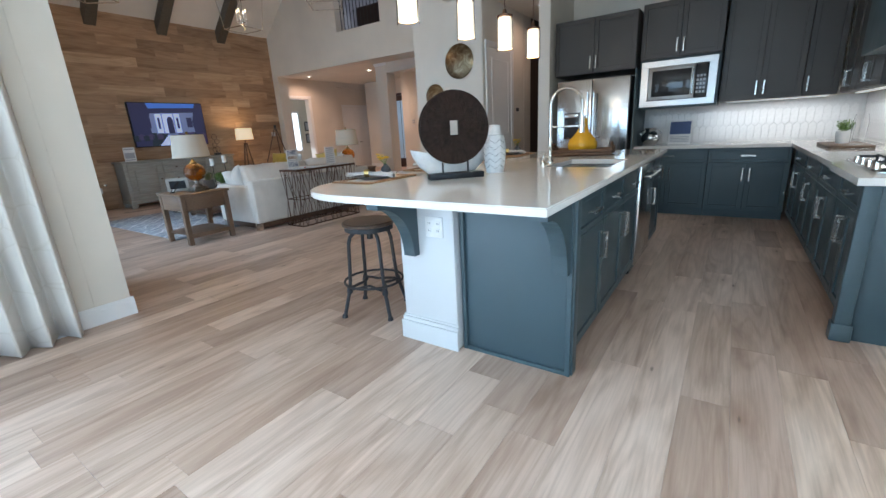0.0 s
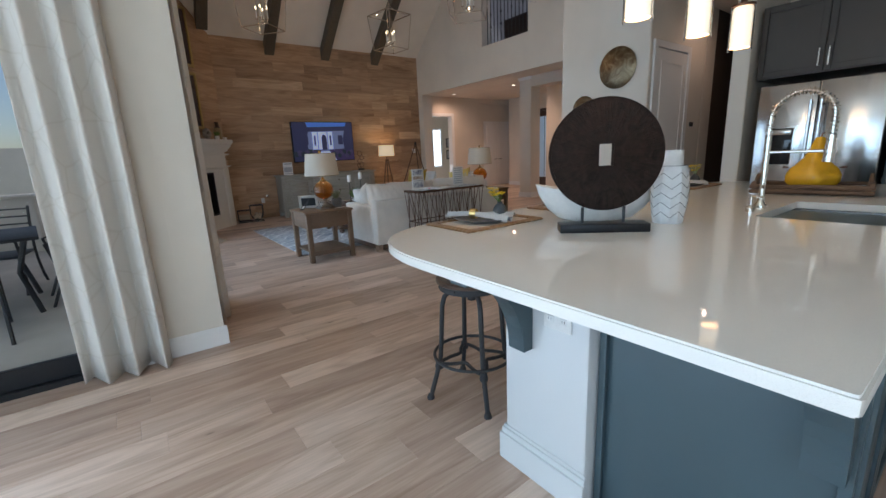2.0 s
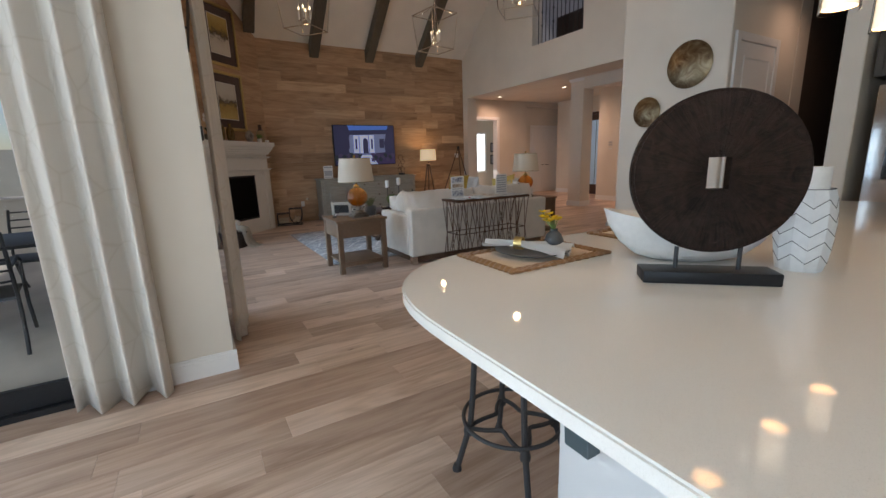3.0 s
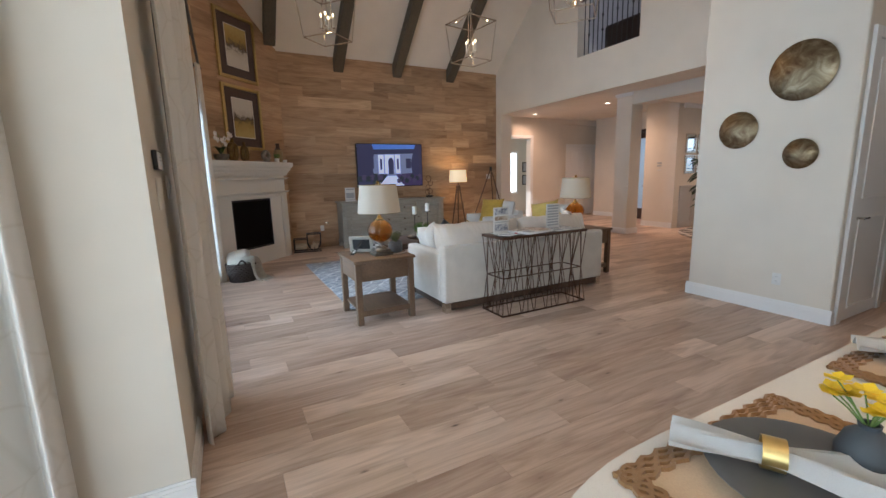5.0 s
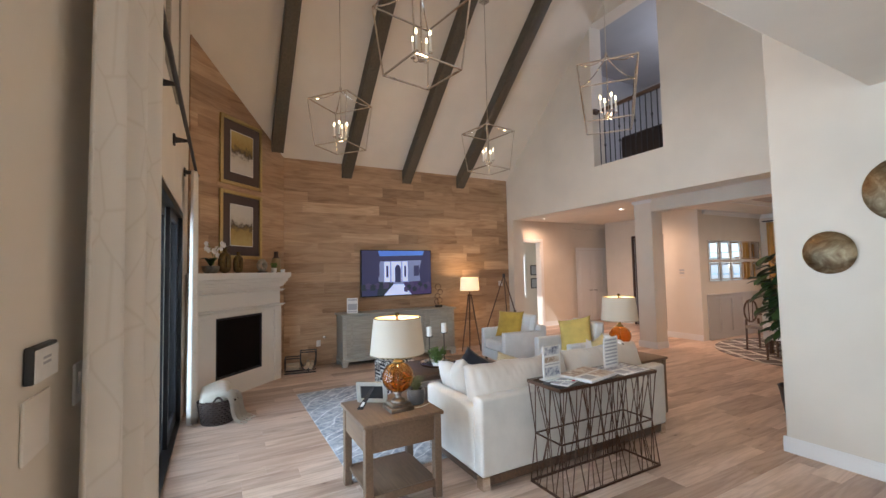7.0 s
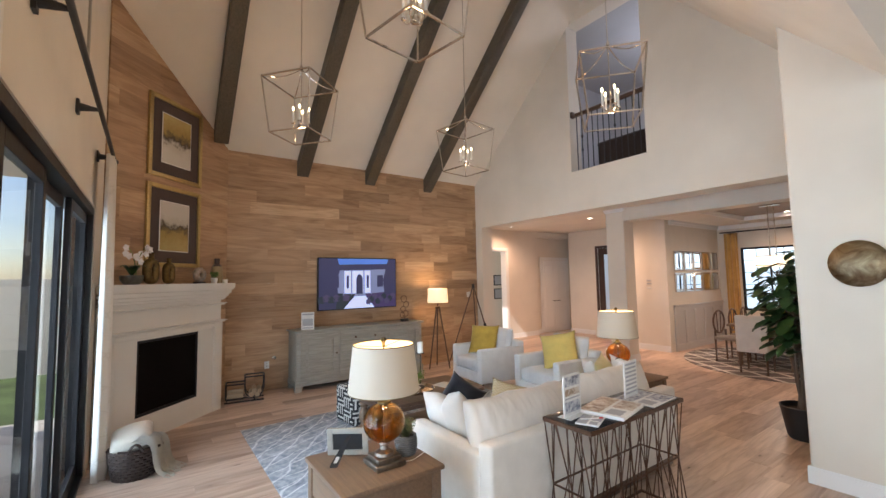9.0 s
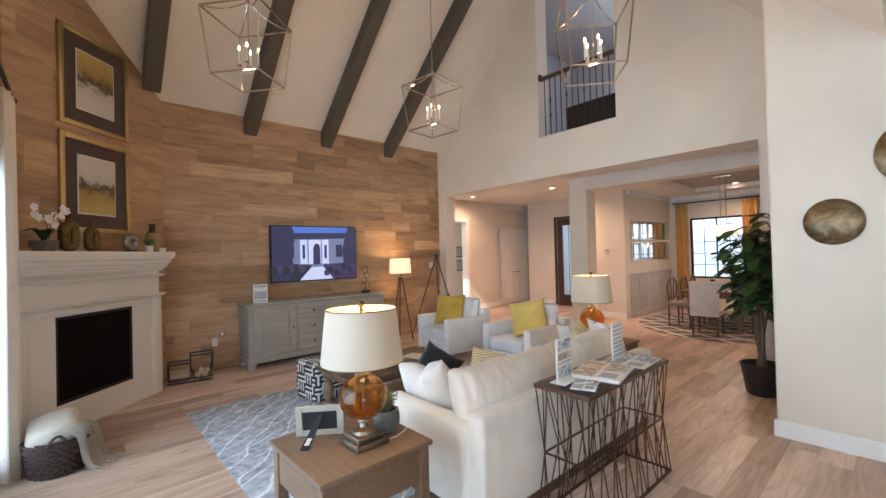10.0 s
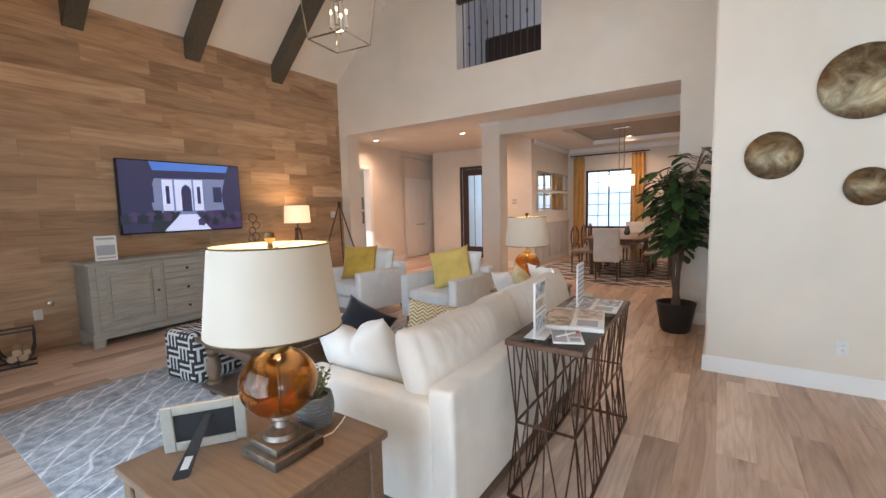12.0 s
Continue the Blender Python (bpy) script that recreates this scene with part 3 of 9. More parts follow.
SHADEIN = _m.m
_m = Mat("warm_lamp_shade", (0.8, 0.68, 0.5), 0.8)
_m.set("Emission Color", (1.0, 0.72, 0.40, 1)), _m.set("Emission Strength", 0.9)
SHADEWARM = _m.m
BULB = glow("candle_bulb", (1.0, 0.74, 0.42), 9.0)
DOWN = glow("downlight_disc", (1.0, 0.86, 0.66), 14.0)
PENDANT = glow("pendant_glass", (1.0, 0.82, 0.58), 1.5)
UNDER = glow("undercabinet_strip", (1.0, 0.93, 0.85), 0.6)
STUDYGLOW = glow("study_daylight", (0.86, 0.95, 1.0), 4.0)
WINDOWGLOW = glow("bright_window", (0.74, 0.88, 1.0), 0.8)

# hammered plate
_m = Mat("hammered_plate", (0.33, 0.26, 0.16), 0.38, 1.0)
_v = _m.coord()
_a = _m.noise(_v, 7, 5, 0.6, 1.5)
_m.set("Base Color", _m.ramp(_a, [(0.30, (0.11, 0.066, 0.036)), (0.52, (0.25, 0.195, 0.12)), (0.72, (0.40, 0.35, 0.25))]))
_m.bump(_m.noise(_v, 55, 3), 0.5, 0.004)
PLATE = _m.m

# carved dark wood disc: strokes that run out from the middle
_m = Mat("carved_dark_wood", (0.03, 0.02, 0.016), 0.55, spec=0.12)
_v = _m.coord((1, 1, 1))
_sep = _m.node("ShaderNodeSeparateXYZ", Vector=_v)
_ang = _m.math("ARCTAN2", _sep.outputs[2], _sep.outputs[0])
_cmb = _m.node("ShaderNodeCombineXYZ", X=_m.math("MULTIPLY", _ang, 6.0), Y=_m.node("ShaderNodeVectorMath", {"operation": "LENGTH"}, i0=_v).outputs["Value"]).outputs[0]
_s = _m.mix(0.55, _m.noise(_cmb, 2.2, 5, 0.7, 1.6), _m.noise(_v, 26, 5, 0.7, 1.0))
_m.set("Base Color", _m.ramp(_s, [(0.36, (0.006, 0.004, 0.0032)), (0.64, (0.040, 0.024, 0.018))]))
_m.bump(_s, 1.0, 0.014)
DISC = _m.m

# drapery with an irregular lattice of fine tan lines
_m = Mat("cream_lattice_drapery", (0.70, 0.655, 0.60), 0.85, spec=0.2)
_v = _m.coord((1, 1, 0.8), kind="UV")
_vo = _m.node("ShaderNodeTexVoronoi", {"feature": "DISTANCE_TO_EDGE"}, Vector=_v, Scale=4.6).outputs["Distance"]
_w = _m.noise(_m.coord(), 700, 2)
_c = _m.mix(_m.ramp(_vo, [(0.0, (1, 1, 1)), (0.035, (0, 0, 0))]), (0.80, 0.755, 0.69), (0.73, 0.68, 0.605))
_m.set("Base Color", _c)
_m.bump(_w, 0.3, 0.001)
_m.set("Sheen Weight", 0.2)
_tr = _m.node("ShaderNodeBsdfTranslucent")
_m.t.links.new(_c, _tr.inputs["Color"])
_mx = _m.node("ShaderNodeMixShader", Fac=0.2)
_m.t.links.new(_m.p.outputs[0], _mx.inputs[1]), _m.t.links.new(_tr.outputs[0], _mx.inputs[2])
_m.t.links.new(_mx.outputs[0], _m.t.nodes["Material Output"].inputs["Surface"])
LATTICE = _m.m

# blue-grey rug with wavy white lines
_m = Mat("blue_grey_rug", (0.3, 0.33, 0.37), 0.95, spec=0.1)
_v = _m.coord()
_cloud = _m.noise(_v, 2.6, 6, 0.7, 0.6)
_mist = _m.noise(_v, 14, 5, 0.7)
_base = _m.mix(0.5, _m.ramp(_cloud, [(0.32, (0.19, 0.215, 0.26)), (0.5, (0.37, 0.40, 0.445)), (0.68, (0.58, 0.60, 0.62))]), _m.ramp(_mist, [(0.38, (0.17, 0.195, 0.235)), (0.62, (0.60, 0.62, 0.64))]))
_warp = _m.node("ShaderNodeMix", {"data_type": "VECTOR"}, Factor=0.10)
_m.t.links.new(_v, _warp.inputs[4]), _m.t.links.new(_m.node("ShaderNodeTexNoise", Vector=_v, Scale=2.2, Detail=2).outputs["Color"], _warp.inputs[5])
_lines = None
for _turn, _sc in ((-24, 4.4), (-50, 3.6)):
    _w = _m.node("ShaderNodeTexWave", {"wave_type": "BANDS", "bands_direction": "X"}, Scale=_sc * 0.5, Distortion=3.2, Detail=1.5, Detail_Scale=1.6,
                 Vector=_m.node("ShaderNodeMapping", Vector=_warp.outputs[1], Rotation=(0, 0, radians(_turn))).outputs[0]).outputs["Fac"]
    _l = _m.ramp(_w, [(0.968, (0, 0, 0)), (0.996, (0.9, 0.9, 0.9))])
    _lines = _l if _lines is None else _m.mix(1.0, _lines, _l, "LIGHTEN")
_m.set("Base Color", _m.mix(_m.mix(1.0, _lines, _m.ramp(_mist, [(0.3, (0.35, 0.35, 0.35)), (0.6, (1, 1, 1))]), "MULTIPLY"), _base, (0.80, 0.81, 0.81)))
_m.bump(_m.noise(_v, 420, 2), 0.6, 0.004)
RUG = _m.m

# dining rug: dark ground with a pale lattice
_m = Mat("trellis_rug", (0.1, 0.1, 0.11), 0.95, spec=0.1)
_c = _m.node("ShaderNodeTexCoord").outputs["Object"]
_lines = None
for _t in (35, -35):
    _mp = _m.node("ShaderNodeMapping", Vector=_c, Rotation=(0, 0, radians(_t))).outputs[0]
    _x = _m.node("ShaderNodeSeparateXYZ", Vector=_mp).outputs[1]
    _f = _m.math("ABSOLUTE", _m.math("SUBTRACT", _m.math("FRACT", _m.math("MULTIPLY", _x, 2.6)), 0.5))
    _l = _m.ramp(_f, [(0.07, (1, 1, 1)), (0.10, (0, 0, 0))])
    _lines = _l if _lines is None else _m.mix(1.0, _lines, _l, "LIGHTEN")
_m.set("Base Color", _m.mix(_lines, (0.20, 0.18, 0.175), (0.68, 0.65, 0.60)))
TRELLIS = _m.m

# art: gold, white and umber bands
def art_paint(name, flip):
    m = Mat(name, (0.5, 0.4, 0.2), 0.6)
    v = m.coord((1, 1, 1))
    z = m.node("ShaderNodeSeparateXYZ", Vector=v).outputs[2]
    h = m.math("ADD", m.math("MULTIPLY", z, -1.5 if flip else 1.5), m.math("MULTIPLY", m.noise(v, 9, 6, 0.7), 0.5))
    m.set("Base Color", m.ramp(h, [(0.0, (0.60, 0.57, 0.52)), (0.16, (0.52, 0.48, 0.42)), (0.26, (0.07, 0.05, 0.035)), (0.42, (0.36, 0.25, 0.07)), (0.75, (0.50, 0.39, 0.15))]))
    return m.m


ART_A, ART_B = art_paint("gold_abstract", False), art_paint("gold_abstract_turned", True)
MATTE = cloth("brown_silk_mat", (0.085, 0.06, 0.055), 800, 0.7)
FRAMEGOLD = metal("champagne_gold_frame", (0.62, 0.46, 0.20), 0.38, 40, 0.25)

# patterned pouf: pale maze lines on charcoal
_m = Mat("maze_weave", (0.03, 0.03, 0.035), 0.9, spec=0.1)
_sp = _m.node("ShaderNodeSeparateXYZ", Vector=_m.coord()).outputs


def _maze(u, v):
    """Stripes that turn by a right angle from cell to cell."""
    su = _m.math("LESS_THAN", _m.math("FRACT", _m.math("MULTIPLY", u, 20.0)), 0.42)
    sv = _m.math("LESS_THAN", _m.math("FRACT", _m.math("MULTIPLY", v, 20.0)), 0.42)
    cell = _m.math("ADD", _m.math("FLOOR", _m.math("MULTIPLY", u, 6.667)), _m.math("FLOOR", _m.math("MULTIPLY", v, 10.0)))
    return _m.mix(_m.math("GREATER_THAN", _m.math("FRACT", _m.math("MULTIPLY", cell, 0.5)), 0.25), su, sv)


_ck, _ck2, _ck3 = _maze(_sp[0], _sp[1]), _maze(_sp[0], _sp[2]), _maze(_sp[1], _sp[2])
_nn = _m.node("ShaderNodeSeparateXYZ", Vector=_m.node("ShaderNodeNewGeometry").outputs["Normal"])
_ax, _az = _m.math("GREATER_THAN", _m.math("ABSOLUTE", _nn.outputs[0]), 0.6), _m.math("GREATER_THAN", _m.math("ABSOLUTE", _nn.outputs[2]), 0.6)
_fac = _m.mix(_az, _m.mix(_ax, _ck2, _ck3), _ck)
_m.set("Base Color", _m.mix(_fac, (0.045, 0.043, 0.045), (0.60, 0.57, 0.52)))
MAZE = _m.m
# woven dark basket and jute
WICKER = stained("dark_wicker", (0.06, 0.035, 0.025), (0.02, 0.012, 0.01), 2, 0.7)
JUTE = cloth("tan_woven_mat", (0.60, 0.42, 0.26), 250, 0.9, 0.25)
JUTEDK = cloth("brown_mat_edge", (0.30, 0.155, 0.06), 250, 0.9, 0.25)
ROPE = cloth("cream_knit", (0.62, 0.57, 0.48), 120, 0.95, 0.2, 0.6)
PEAR = plain("yellow_glaze", (0.66, 0.36, 0.015), 0.22)
TWIG = stained("driftwood", (0.16, 0.095, 0.055), (0.07, 0.04, 0.025), 0, 0.8)
TILE = plain("white_tile", (0.76, 0.75, 0.73), 0.2)
GROUT = plain("grout", (0.68, 0.67, 0.65), 0.9)
CERAMTEX = plain("white_bisque", (0.74, 0.74, 0.73), 0.45)
VASELINE = plain("dark_chevron_line", (0.12, 0.12, 0.12), 0.7)
# ---------------------------------------------------------------- kitchen
TOP = 0.935           # island worktop
CTR = 0.89            # wall counters


def pull(parent, at, axis, length=0.14, out=(0, -1, 0)):
    """A bar pull on two posts: at its middle, along the axis, standing out of the front."""
    bm = bmx()
    at, axis, out = Vector(at), Vector(axis), Vector(out)
    a, b = at - axis * length / 2 + out * 0.032, at + axis * length / 2 + out * 0.032
    bar(bm, a - axis * 0.006, b + axis * 0.006, 0.012)
    for p in (a, b):
        bar(bm, p, p - out * 0.032, 0.010)
    return part("handle", bm, NICKEL, parent, "satin nickel bar handle")


def front(bm, u0, u1, z0, z1, place, rim=0.055, deep=0.010):
    """A recessed-panel front; place maps (u, out, z) to a point."""
    def slab(ua, ub, za, zb, oa, ob):
        p, q = Vector(place(ua, oa, za)), Vector(place(ub, ob, zb))
        box(bm, [min(a, b) for a, b in zip(p, q)], [max(a, b) for a, b in zip(p, q)], 0.002, 1)
    t = 0.020
    slab(u0, u0 + rim, z0, z1, 0, t), slab(u1 - rim, u1, z0, z1, 0, t)
    slab(u0 + rim, u1 - rim, z0, z0 + rim, 0, t), slab(u0 + rim, u1 - rim, z1 - rim, z1, 0, t)
    slab(u0 + rim, u1 - rim, z0 + rim, z1 - rim, 0, t - deep)


def cabinet(name, label, u0, u1, z0, z1, depth, place, axis, out, fronts, toe=True, wall=False):
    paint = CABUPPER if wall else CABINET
    """A cabinet unit with a carcass, fronts (kind, u0, u1, z0, z1, pull side) and pulls."""
    ob = thing(name, label, "cabinet", Matrix(), "kitchen cabinets")
    bm = bmx()
    for ua, ub, za, zb, oa, ob_ in ((u0, u1, z0 + (0.10 if toe else 0), z1, -depth, 0), ) + (((u0, u1, z0, z0 + 0.098, -depth, -0.07),) if toe else ()):
        p, q = Vector(place(ua, oa, za)), Vector(place(ub, ob_, zb))
        box(bm, [min(a, b) for a, b in zip(p, q)], [max(a, b) for a, b in zip(p, q)], 0.002, 1)
    part("body", bm, paint, ob)
    ax, ot = Vector(axis), Vector(out)
    for kind, ua, ub, za, zb, side in fronts:
        bm = bmx()
        front(bm, ua + 0.003, ub - 0.003, za + 0.003, zb - 0.003, place, 0.05 if kind == "door" else 0.03)
        fr = part(kind, bm, paint, ob)
        if side == "mid":
            pull(fr, Vector(place((ua + ub) / 2, 0.02, (za + zb) / 2)), ax, 0.13, ot)
        elif side:
            u = ua + 0.035 if side[0] == "a" else ub - 0.035
            z = za + 0.12 if wall else zb - 0.14
            pull(fr, Vector(place(u, 0.02, z)), (0, 0, 1), 0.14, ot)
    return ob


# island: base units along the aisle, white half wall, worktop
isl = lambda u, o, z: (-0.512 + o, u, z)
cabinet("island_cabinet", "slate blue island cabinet with a drawer over a door", 2.02, 2.50, 0, 0.90, 0.60, isl, (0, 1, 0), (1, 0, 0),
        [("drawer", 2.02, 2.50, 0.70, 0.89, "mid"), ("door", 2.02, 2.50, 0.11, 0.70, "b")])
cabinet("island_cabinet", "slate blue island sink cabinet with two doors", 2.502, 3.56, 0, 0.90, 0.60, isl, (0, 1, 0), (1, 0, 0),
        [("drawer", 2.502, 3.03, 0.70, 0.89, "mid"), ("drawer", 3.03, 3.56, 0.70, 0.89, "mid"), ("door", 2.502, 3.03, 0.11, 0.70, "b"), ("door", 3.03, 3.56, 0.11, 0.70, "a")])
cabinet("island_cabinet", "slate blue island end cabinet with a drawer", 4.202, 4.80, 0, 0.90, 0.60, isl, (0, 1, 0), (1, 0, 0),
        [("drawer", 4.202, 4.80, 0.70, 0.89, "mid"), ("door", 4.202, 4.80, 0.11, 0.70, "a")])
dw = thing("dishwasher", "steel dishwasher built into the island with a bar handle", "dishwasher", Matrix())
part("body", boxes(((-1.10, 3.564, 0.02), (-0.52, 4.198, 0.89), 0.004)), BLACK, dw)
part("door", boxes(((-0.518, 3.568, 0.10), (-0.478, 4.194, 0.885), 0.006)), STEEL, dw)
bm = bmx()
rod(bm, (-0.425, 3.62, 0.80), (-0.425, 4.14, 0.80), 0.012)
for y in (3.66, 4.10):
    rod(bm, (-0.425, y, 0.80), (-0.476, y, 0.80), 0.008)
part("handle", bm, STEEL, dw, "steel bar handle")

isle = thing("kitchen_island", "slate blue island end with a white half wall and corbels", "kitchen island", Matrix())
part("end_panel", boxes(((-1.10, 1.955, 0.0), (-0.49, 1.985, 0.898), 0.003)), CABINET, isle, "slate blue end panel")
bm = bmx()
for a, b in (((-1.10, 1.938, 0.0), (-1.075, 1.956, 0.898)), ((-0.512, 1.938, 0.0), (-0.487, 1.956, 0.898)), ((-1.075, 1.940, 0.0), (-0.512, 1.956, 0.022))):
    box(bm, a, b, 0.002, 1)
part("end_trim", bm, CABINET, isle)
part("corner_post", boxes(((-0.512, 1.957, 0.0), (-0.478, 2.018, 0.898), 0.003)), CABINET, isle)
part("half_wall", boxes(((-1.49, 1.90, 0), (-1.112, 4.80, 0.898), 0.012)), HALFWALL, isle, "white painted half wall")
bm = bmx()
for z0, z1, t in ((0, 0.12, 0.020), (0.12, 0.145, 0.012), (0.145, 0.16, 0.006)):
    box(bm, (-1.49 - t, 1.90 - t, z0), (-1.105, 1.90, z1), 0.002, 1)
    box(bm, (-1.49 - t, 1.90, z0), (-1.49, 4.80, z1), 0.002, 1)
part("plinth", bm, HALFWALL, isle, "white moulded plinth")
for x in (-1.385, -0.535):
    bm = bmx()
    arc = [(-0.31 + 0.265 * math.sin(a), 0.55 + 0.31 * math.cos(a)) for a in [i * math.pi / 2 / 10 for i in range(11)]]
    outline = [(0, 0.898), (-0.31, 0.898)] + arc + [(0, 0.55)]
    prism(bm, outline, x - 0.038, x + 0.038, Matrix.Translation((0, 1.898 if x < -1 else 1.938, 0)) @ Matrix(((0, 0, 1, 0), (1, 0, 0, 0), (0, 1, 0, 0), (0, 0, 0, 1))))
    part("corbel", bm, CABINET, isle, "slate blue curved corbel", smooth=False)
# worktop with one broad rounded corner and a sink cut-out
SINK = (-1.04, -0.60, 3.02, 3.66)
out = [(-0.462, 1.535), (-0.465, 1.528), (-0.472, 1.525)]
out += [(-1.48 - 0.60 * math.sin(a) ** 0.82, 2.085 - 0.56 * max(0.0, math.cos(a)) ** 0.82) for a in [i * math.pi / 2 / 18 for i in range(19)]]
out += [(-2.08, 4.35)] + [(-1.48 - 0.60 * math.cos(a), 4.35 + 0.56 * math.sin(a)) for a in [i * math.pi / 2 / 18 for i in range(1, 19)]]
out += [(-0.50, 4.91), (-0.462, 4.88)]
bm = bmx()
prism(bm, out, 0.90, TOP)
bmesh.ops.bevel(bm, geom=[e for e in bm.edges if abs(e.verts[0].co.z - e.verts[1].co.z) < 1e-6], offset=0.005, segments=2, affect="EDGES")
wt = tagged(part("worktop", bm, QUARTZ, None), "polished white quartz island worktop with a rounded corner", "worktop")
cut = wt.modifiers.new("sink", "BOOLEAN")
bm = boxes(((SINK[0], SINK[2], 0.80), (SINK[1], SINK[3], 1.0)))
cutter_me = shaped(bm, False)
cutter = bpy.data.objects.new("cutter", cutter_me)
scene.collection.objects.link(cutter)
cut.object, cut.operation, cut.solver = cutter, "DIFFERENCE", "EXACT"
done = bpy.data.meshes.new_from_object(wt.evaluated_get(bpy.context.evaluated_depsgraph_get()))
wt.modifiers.clear()
wt.data = done
bpy.data.objects.remove(cutter)
sk = thing("sink", "undermount steel sink basin in the island worktop", "sink", Matrix())
bm = bmx()
x0, x1, y0, y1 = SINK
for a, b in (((x0 - 0.01, y0 - 0.01, 0.70), (x1 + 0.01, y1 + 0.01, 0.71)), ((x0 - 0.012, y0 - 0.01, 0.70), (x0, y1 + 0.01, 0.899)), ((x1, y0 - 0.01, 0.70), (x1 + 0.012, y1 + 0.01, 0.899)), ((x0, y0 - 0.012, 0.70), (x1, y0, 0.899)), ((x0, y1, 0.70), (x1, y1 + 0.012, 0.899))):
    box(bm, a, b)
part("basin", bm, STEEL, sk)
bm = bmx()
lathe(bm, [(0, 0.712), (0.035, 0.712), (0.04, 0.716), (0.045, 0.711)], 20, ((x0 + x1) / 2, (y0 + y1) / 2, 0))
part("drain", bm, CHROME, sk)

# spring faucet
fa = thing("faucet", "tall chrome spring faucet standing beside the sink", "faucet", pose(-1.11, 3.33, TOP, 0, 0, 20))
bm = bmx()
lathe(bm, [(0.0, 0.0), (0.028, 0.0), (0.028, 0.012), (0.016, 0.03), (0.013, 0.06), (0.013, 0.34), (0.0, 0.34)], 16)
part("stem", bm, CHROME, fa)
bm = bmx()
pts = [(0.0, 0.0, 0.34 + 0.02 * i) for i in range(5)] + [(0.115 - 0.115 * math.cos(a), 0, 0.43 + 0.115 * math.sin(a)) for a in [i * math.pi / 14 for i in range(1, 15)]] + [(0.23, 0, 0.43 - 0.03 * i) for i in range(1, 4)]
tube(bm, pts, 0.008, 10)
part("hose", bm, CHROME, fa)
bm = bmx()
n = 260
coil = []
for i in range(n):
    f = i / (n - 1) * (len(pts) - 1)
    k = min(int(f), len(pts) - 2)
    p = Vector(pts[k]).lerp(Vector(pts[k + 1]), f - k)
    d = (Vector(pts[k + 1]) - Vector(pts[k])).normalized()
    s = d.cross(Vector((0, 1, 0))).normalized()
    a = i * 0.85
    coil.append(p + 0.015 * (math.cos(a) * s + math.sin(a) * Vector((0, 1, 0))))
tube(bm, coil, 0.0028, 5)
part("spring", bm, CHROME, fa)
bm = bmx()
rod(bm, (0.23, 0, 0.34), (0.23, 0, 0.22), 0.017, 0.022, 14)
part("spray_head", bm, CHROME, fa)
bm = bmx()
rod(bm, (0, 0, 0.27), (0.23, 0, 0.27), 0.007)
rod(bm, (0.23, 0, 0.262), (0.23, 0, 0.278), 0.026, None, 16)
part("holder_arm", bm, CHROME, fa)
bm = bmx()
rod(bm, (0, -0.012, 0.10), (0.0, -0.075, 0.125), 0.006)
part("lever", bm, CHROME, fa)
so = thing("soap_pump", "small chrome soap pump at the sink", "soap pump", pose(-1.10, 3.16, TOP))
bm = bmx()
lathe(bm, [(0, 0), (0.02, 0), (0.02, 0.02), (0.009, 0.03), (0.009, 0.07), (0, 0.07)], 14)
part("stem", bm, CHROME, so)
bm = bmx()
rod(bm, (0, 0, 0.075), (0.05, 0, 0.07), 0.006)
part("spout", bm, CHROME, so)

# outlets and switch plates
def outlet(m, label="white double outlet plate", w=0.115, h=0.115):
    ob = thing("outlet", label, "outlet", m)
    part("plate", boxes(((-w / 2, -0.006, -h / 2), (w / 2, 0, h / 2), 0.003)), PLASTIC, ob)
    for x in ((-0.028, 0.028) if w > 0.1 else (0,)):
        for z in (-0.02, 0.02):
            bm = bmx()
            box(bm, (x - 0.014, -0.009, z - 0.013), (x + 0.014, -0.006, z + 0.013), 0.003, 1)
            sock = part("socket", bm, PLASTIC, ob)
            bm = bmx()
            box(bm, (x - 0.006, -0.0098, z - 0.004), (x - 0.004, -0.0088, z + 0.006))
            box(bm, (x + 0.004, -0.0098, z - 0.004), (x + 0.006, -0.0088, z + 0.006))
            part("slot", bm, BLACK, sock)


outlet(pose(-1.235, 1.899, 0.72))
outlet(pose(-3.62, PLATE_Y - 0.001, 0.34), "white outlet plate on the plate wall", 0.075, 0.115)
outlet(pose(-4.62, LOFT_Y - 0.001, 0.34), "white outlet plate beside the fig tree", 0.075, 0.115)

# bar stool
st = thing("bar_stool", "dark iron swivel bar stool with a round worn wooden seat", "stool", pose(-1.95, 2.12, 0, 0, 0, 20))
bm = bmx()
lathe(bm, [(0, 0.632), (0.172, 0.632), (0.180, 0.638), (0.180, 0.652), (0.172, 0.660), (0.12, 0.655), (0, 0.652)], 40)
part("seat", bm, WOODDK, st, "worn brown wooden seat")
bm = bmx()
lathe(bm, [(0.158, 0.600), (0.166, 0.600), (0.166, 0.632), (0.158, 0.632), (0.158, 0.600)], 32)
band = part("seat_band", bm, IRON, st, "riveted iron band")
for k in range(8):
    a = k * math.pi / 4
    bm = bmx()
    lathe(bm, [(0, 0), (0.007, 0), (0.005, 0.004), (0, 0.005)], 8, (0, 0, 0), Matrix.Translation((0.166 * math.cos(a), 0.166 * math.sin(a), 0.617)) @ Matrix.Rotation(a, 4, "Z") @ Matrix.Rotation(radians(90), 4, "Y"))
    part("rivet", bm, IRON, band)
bm = bmx()
lathe(bm, [(0, 0.53), (0.022, 0.53), (0.022, 0.58), (0.05, 0.59), (0.05, 0.60), (0, 0.60)], 16)
part("swivel", bm, IRON, st)
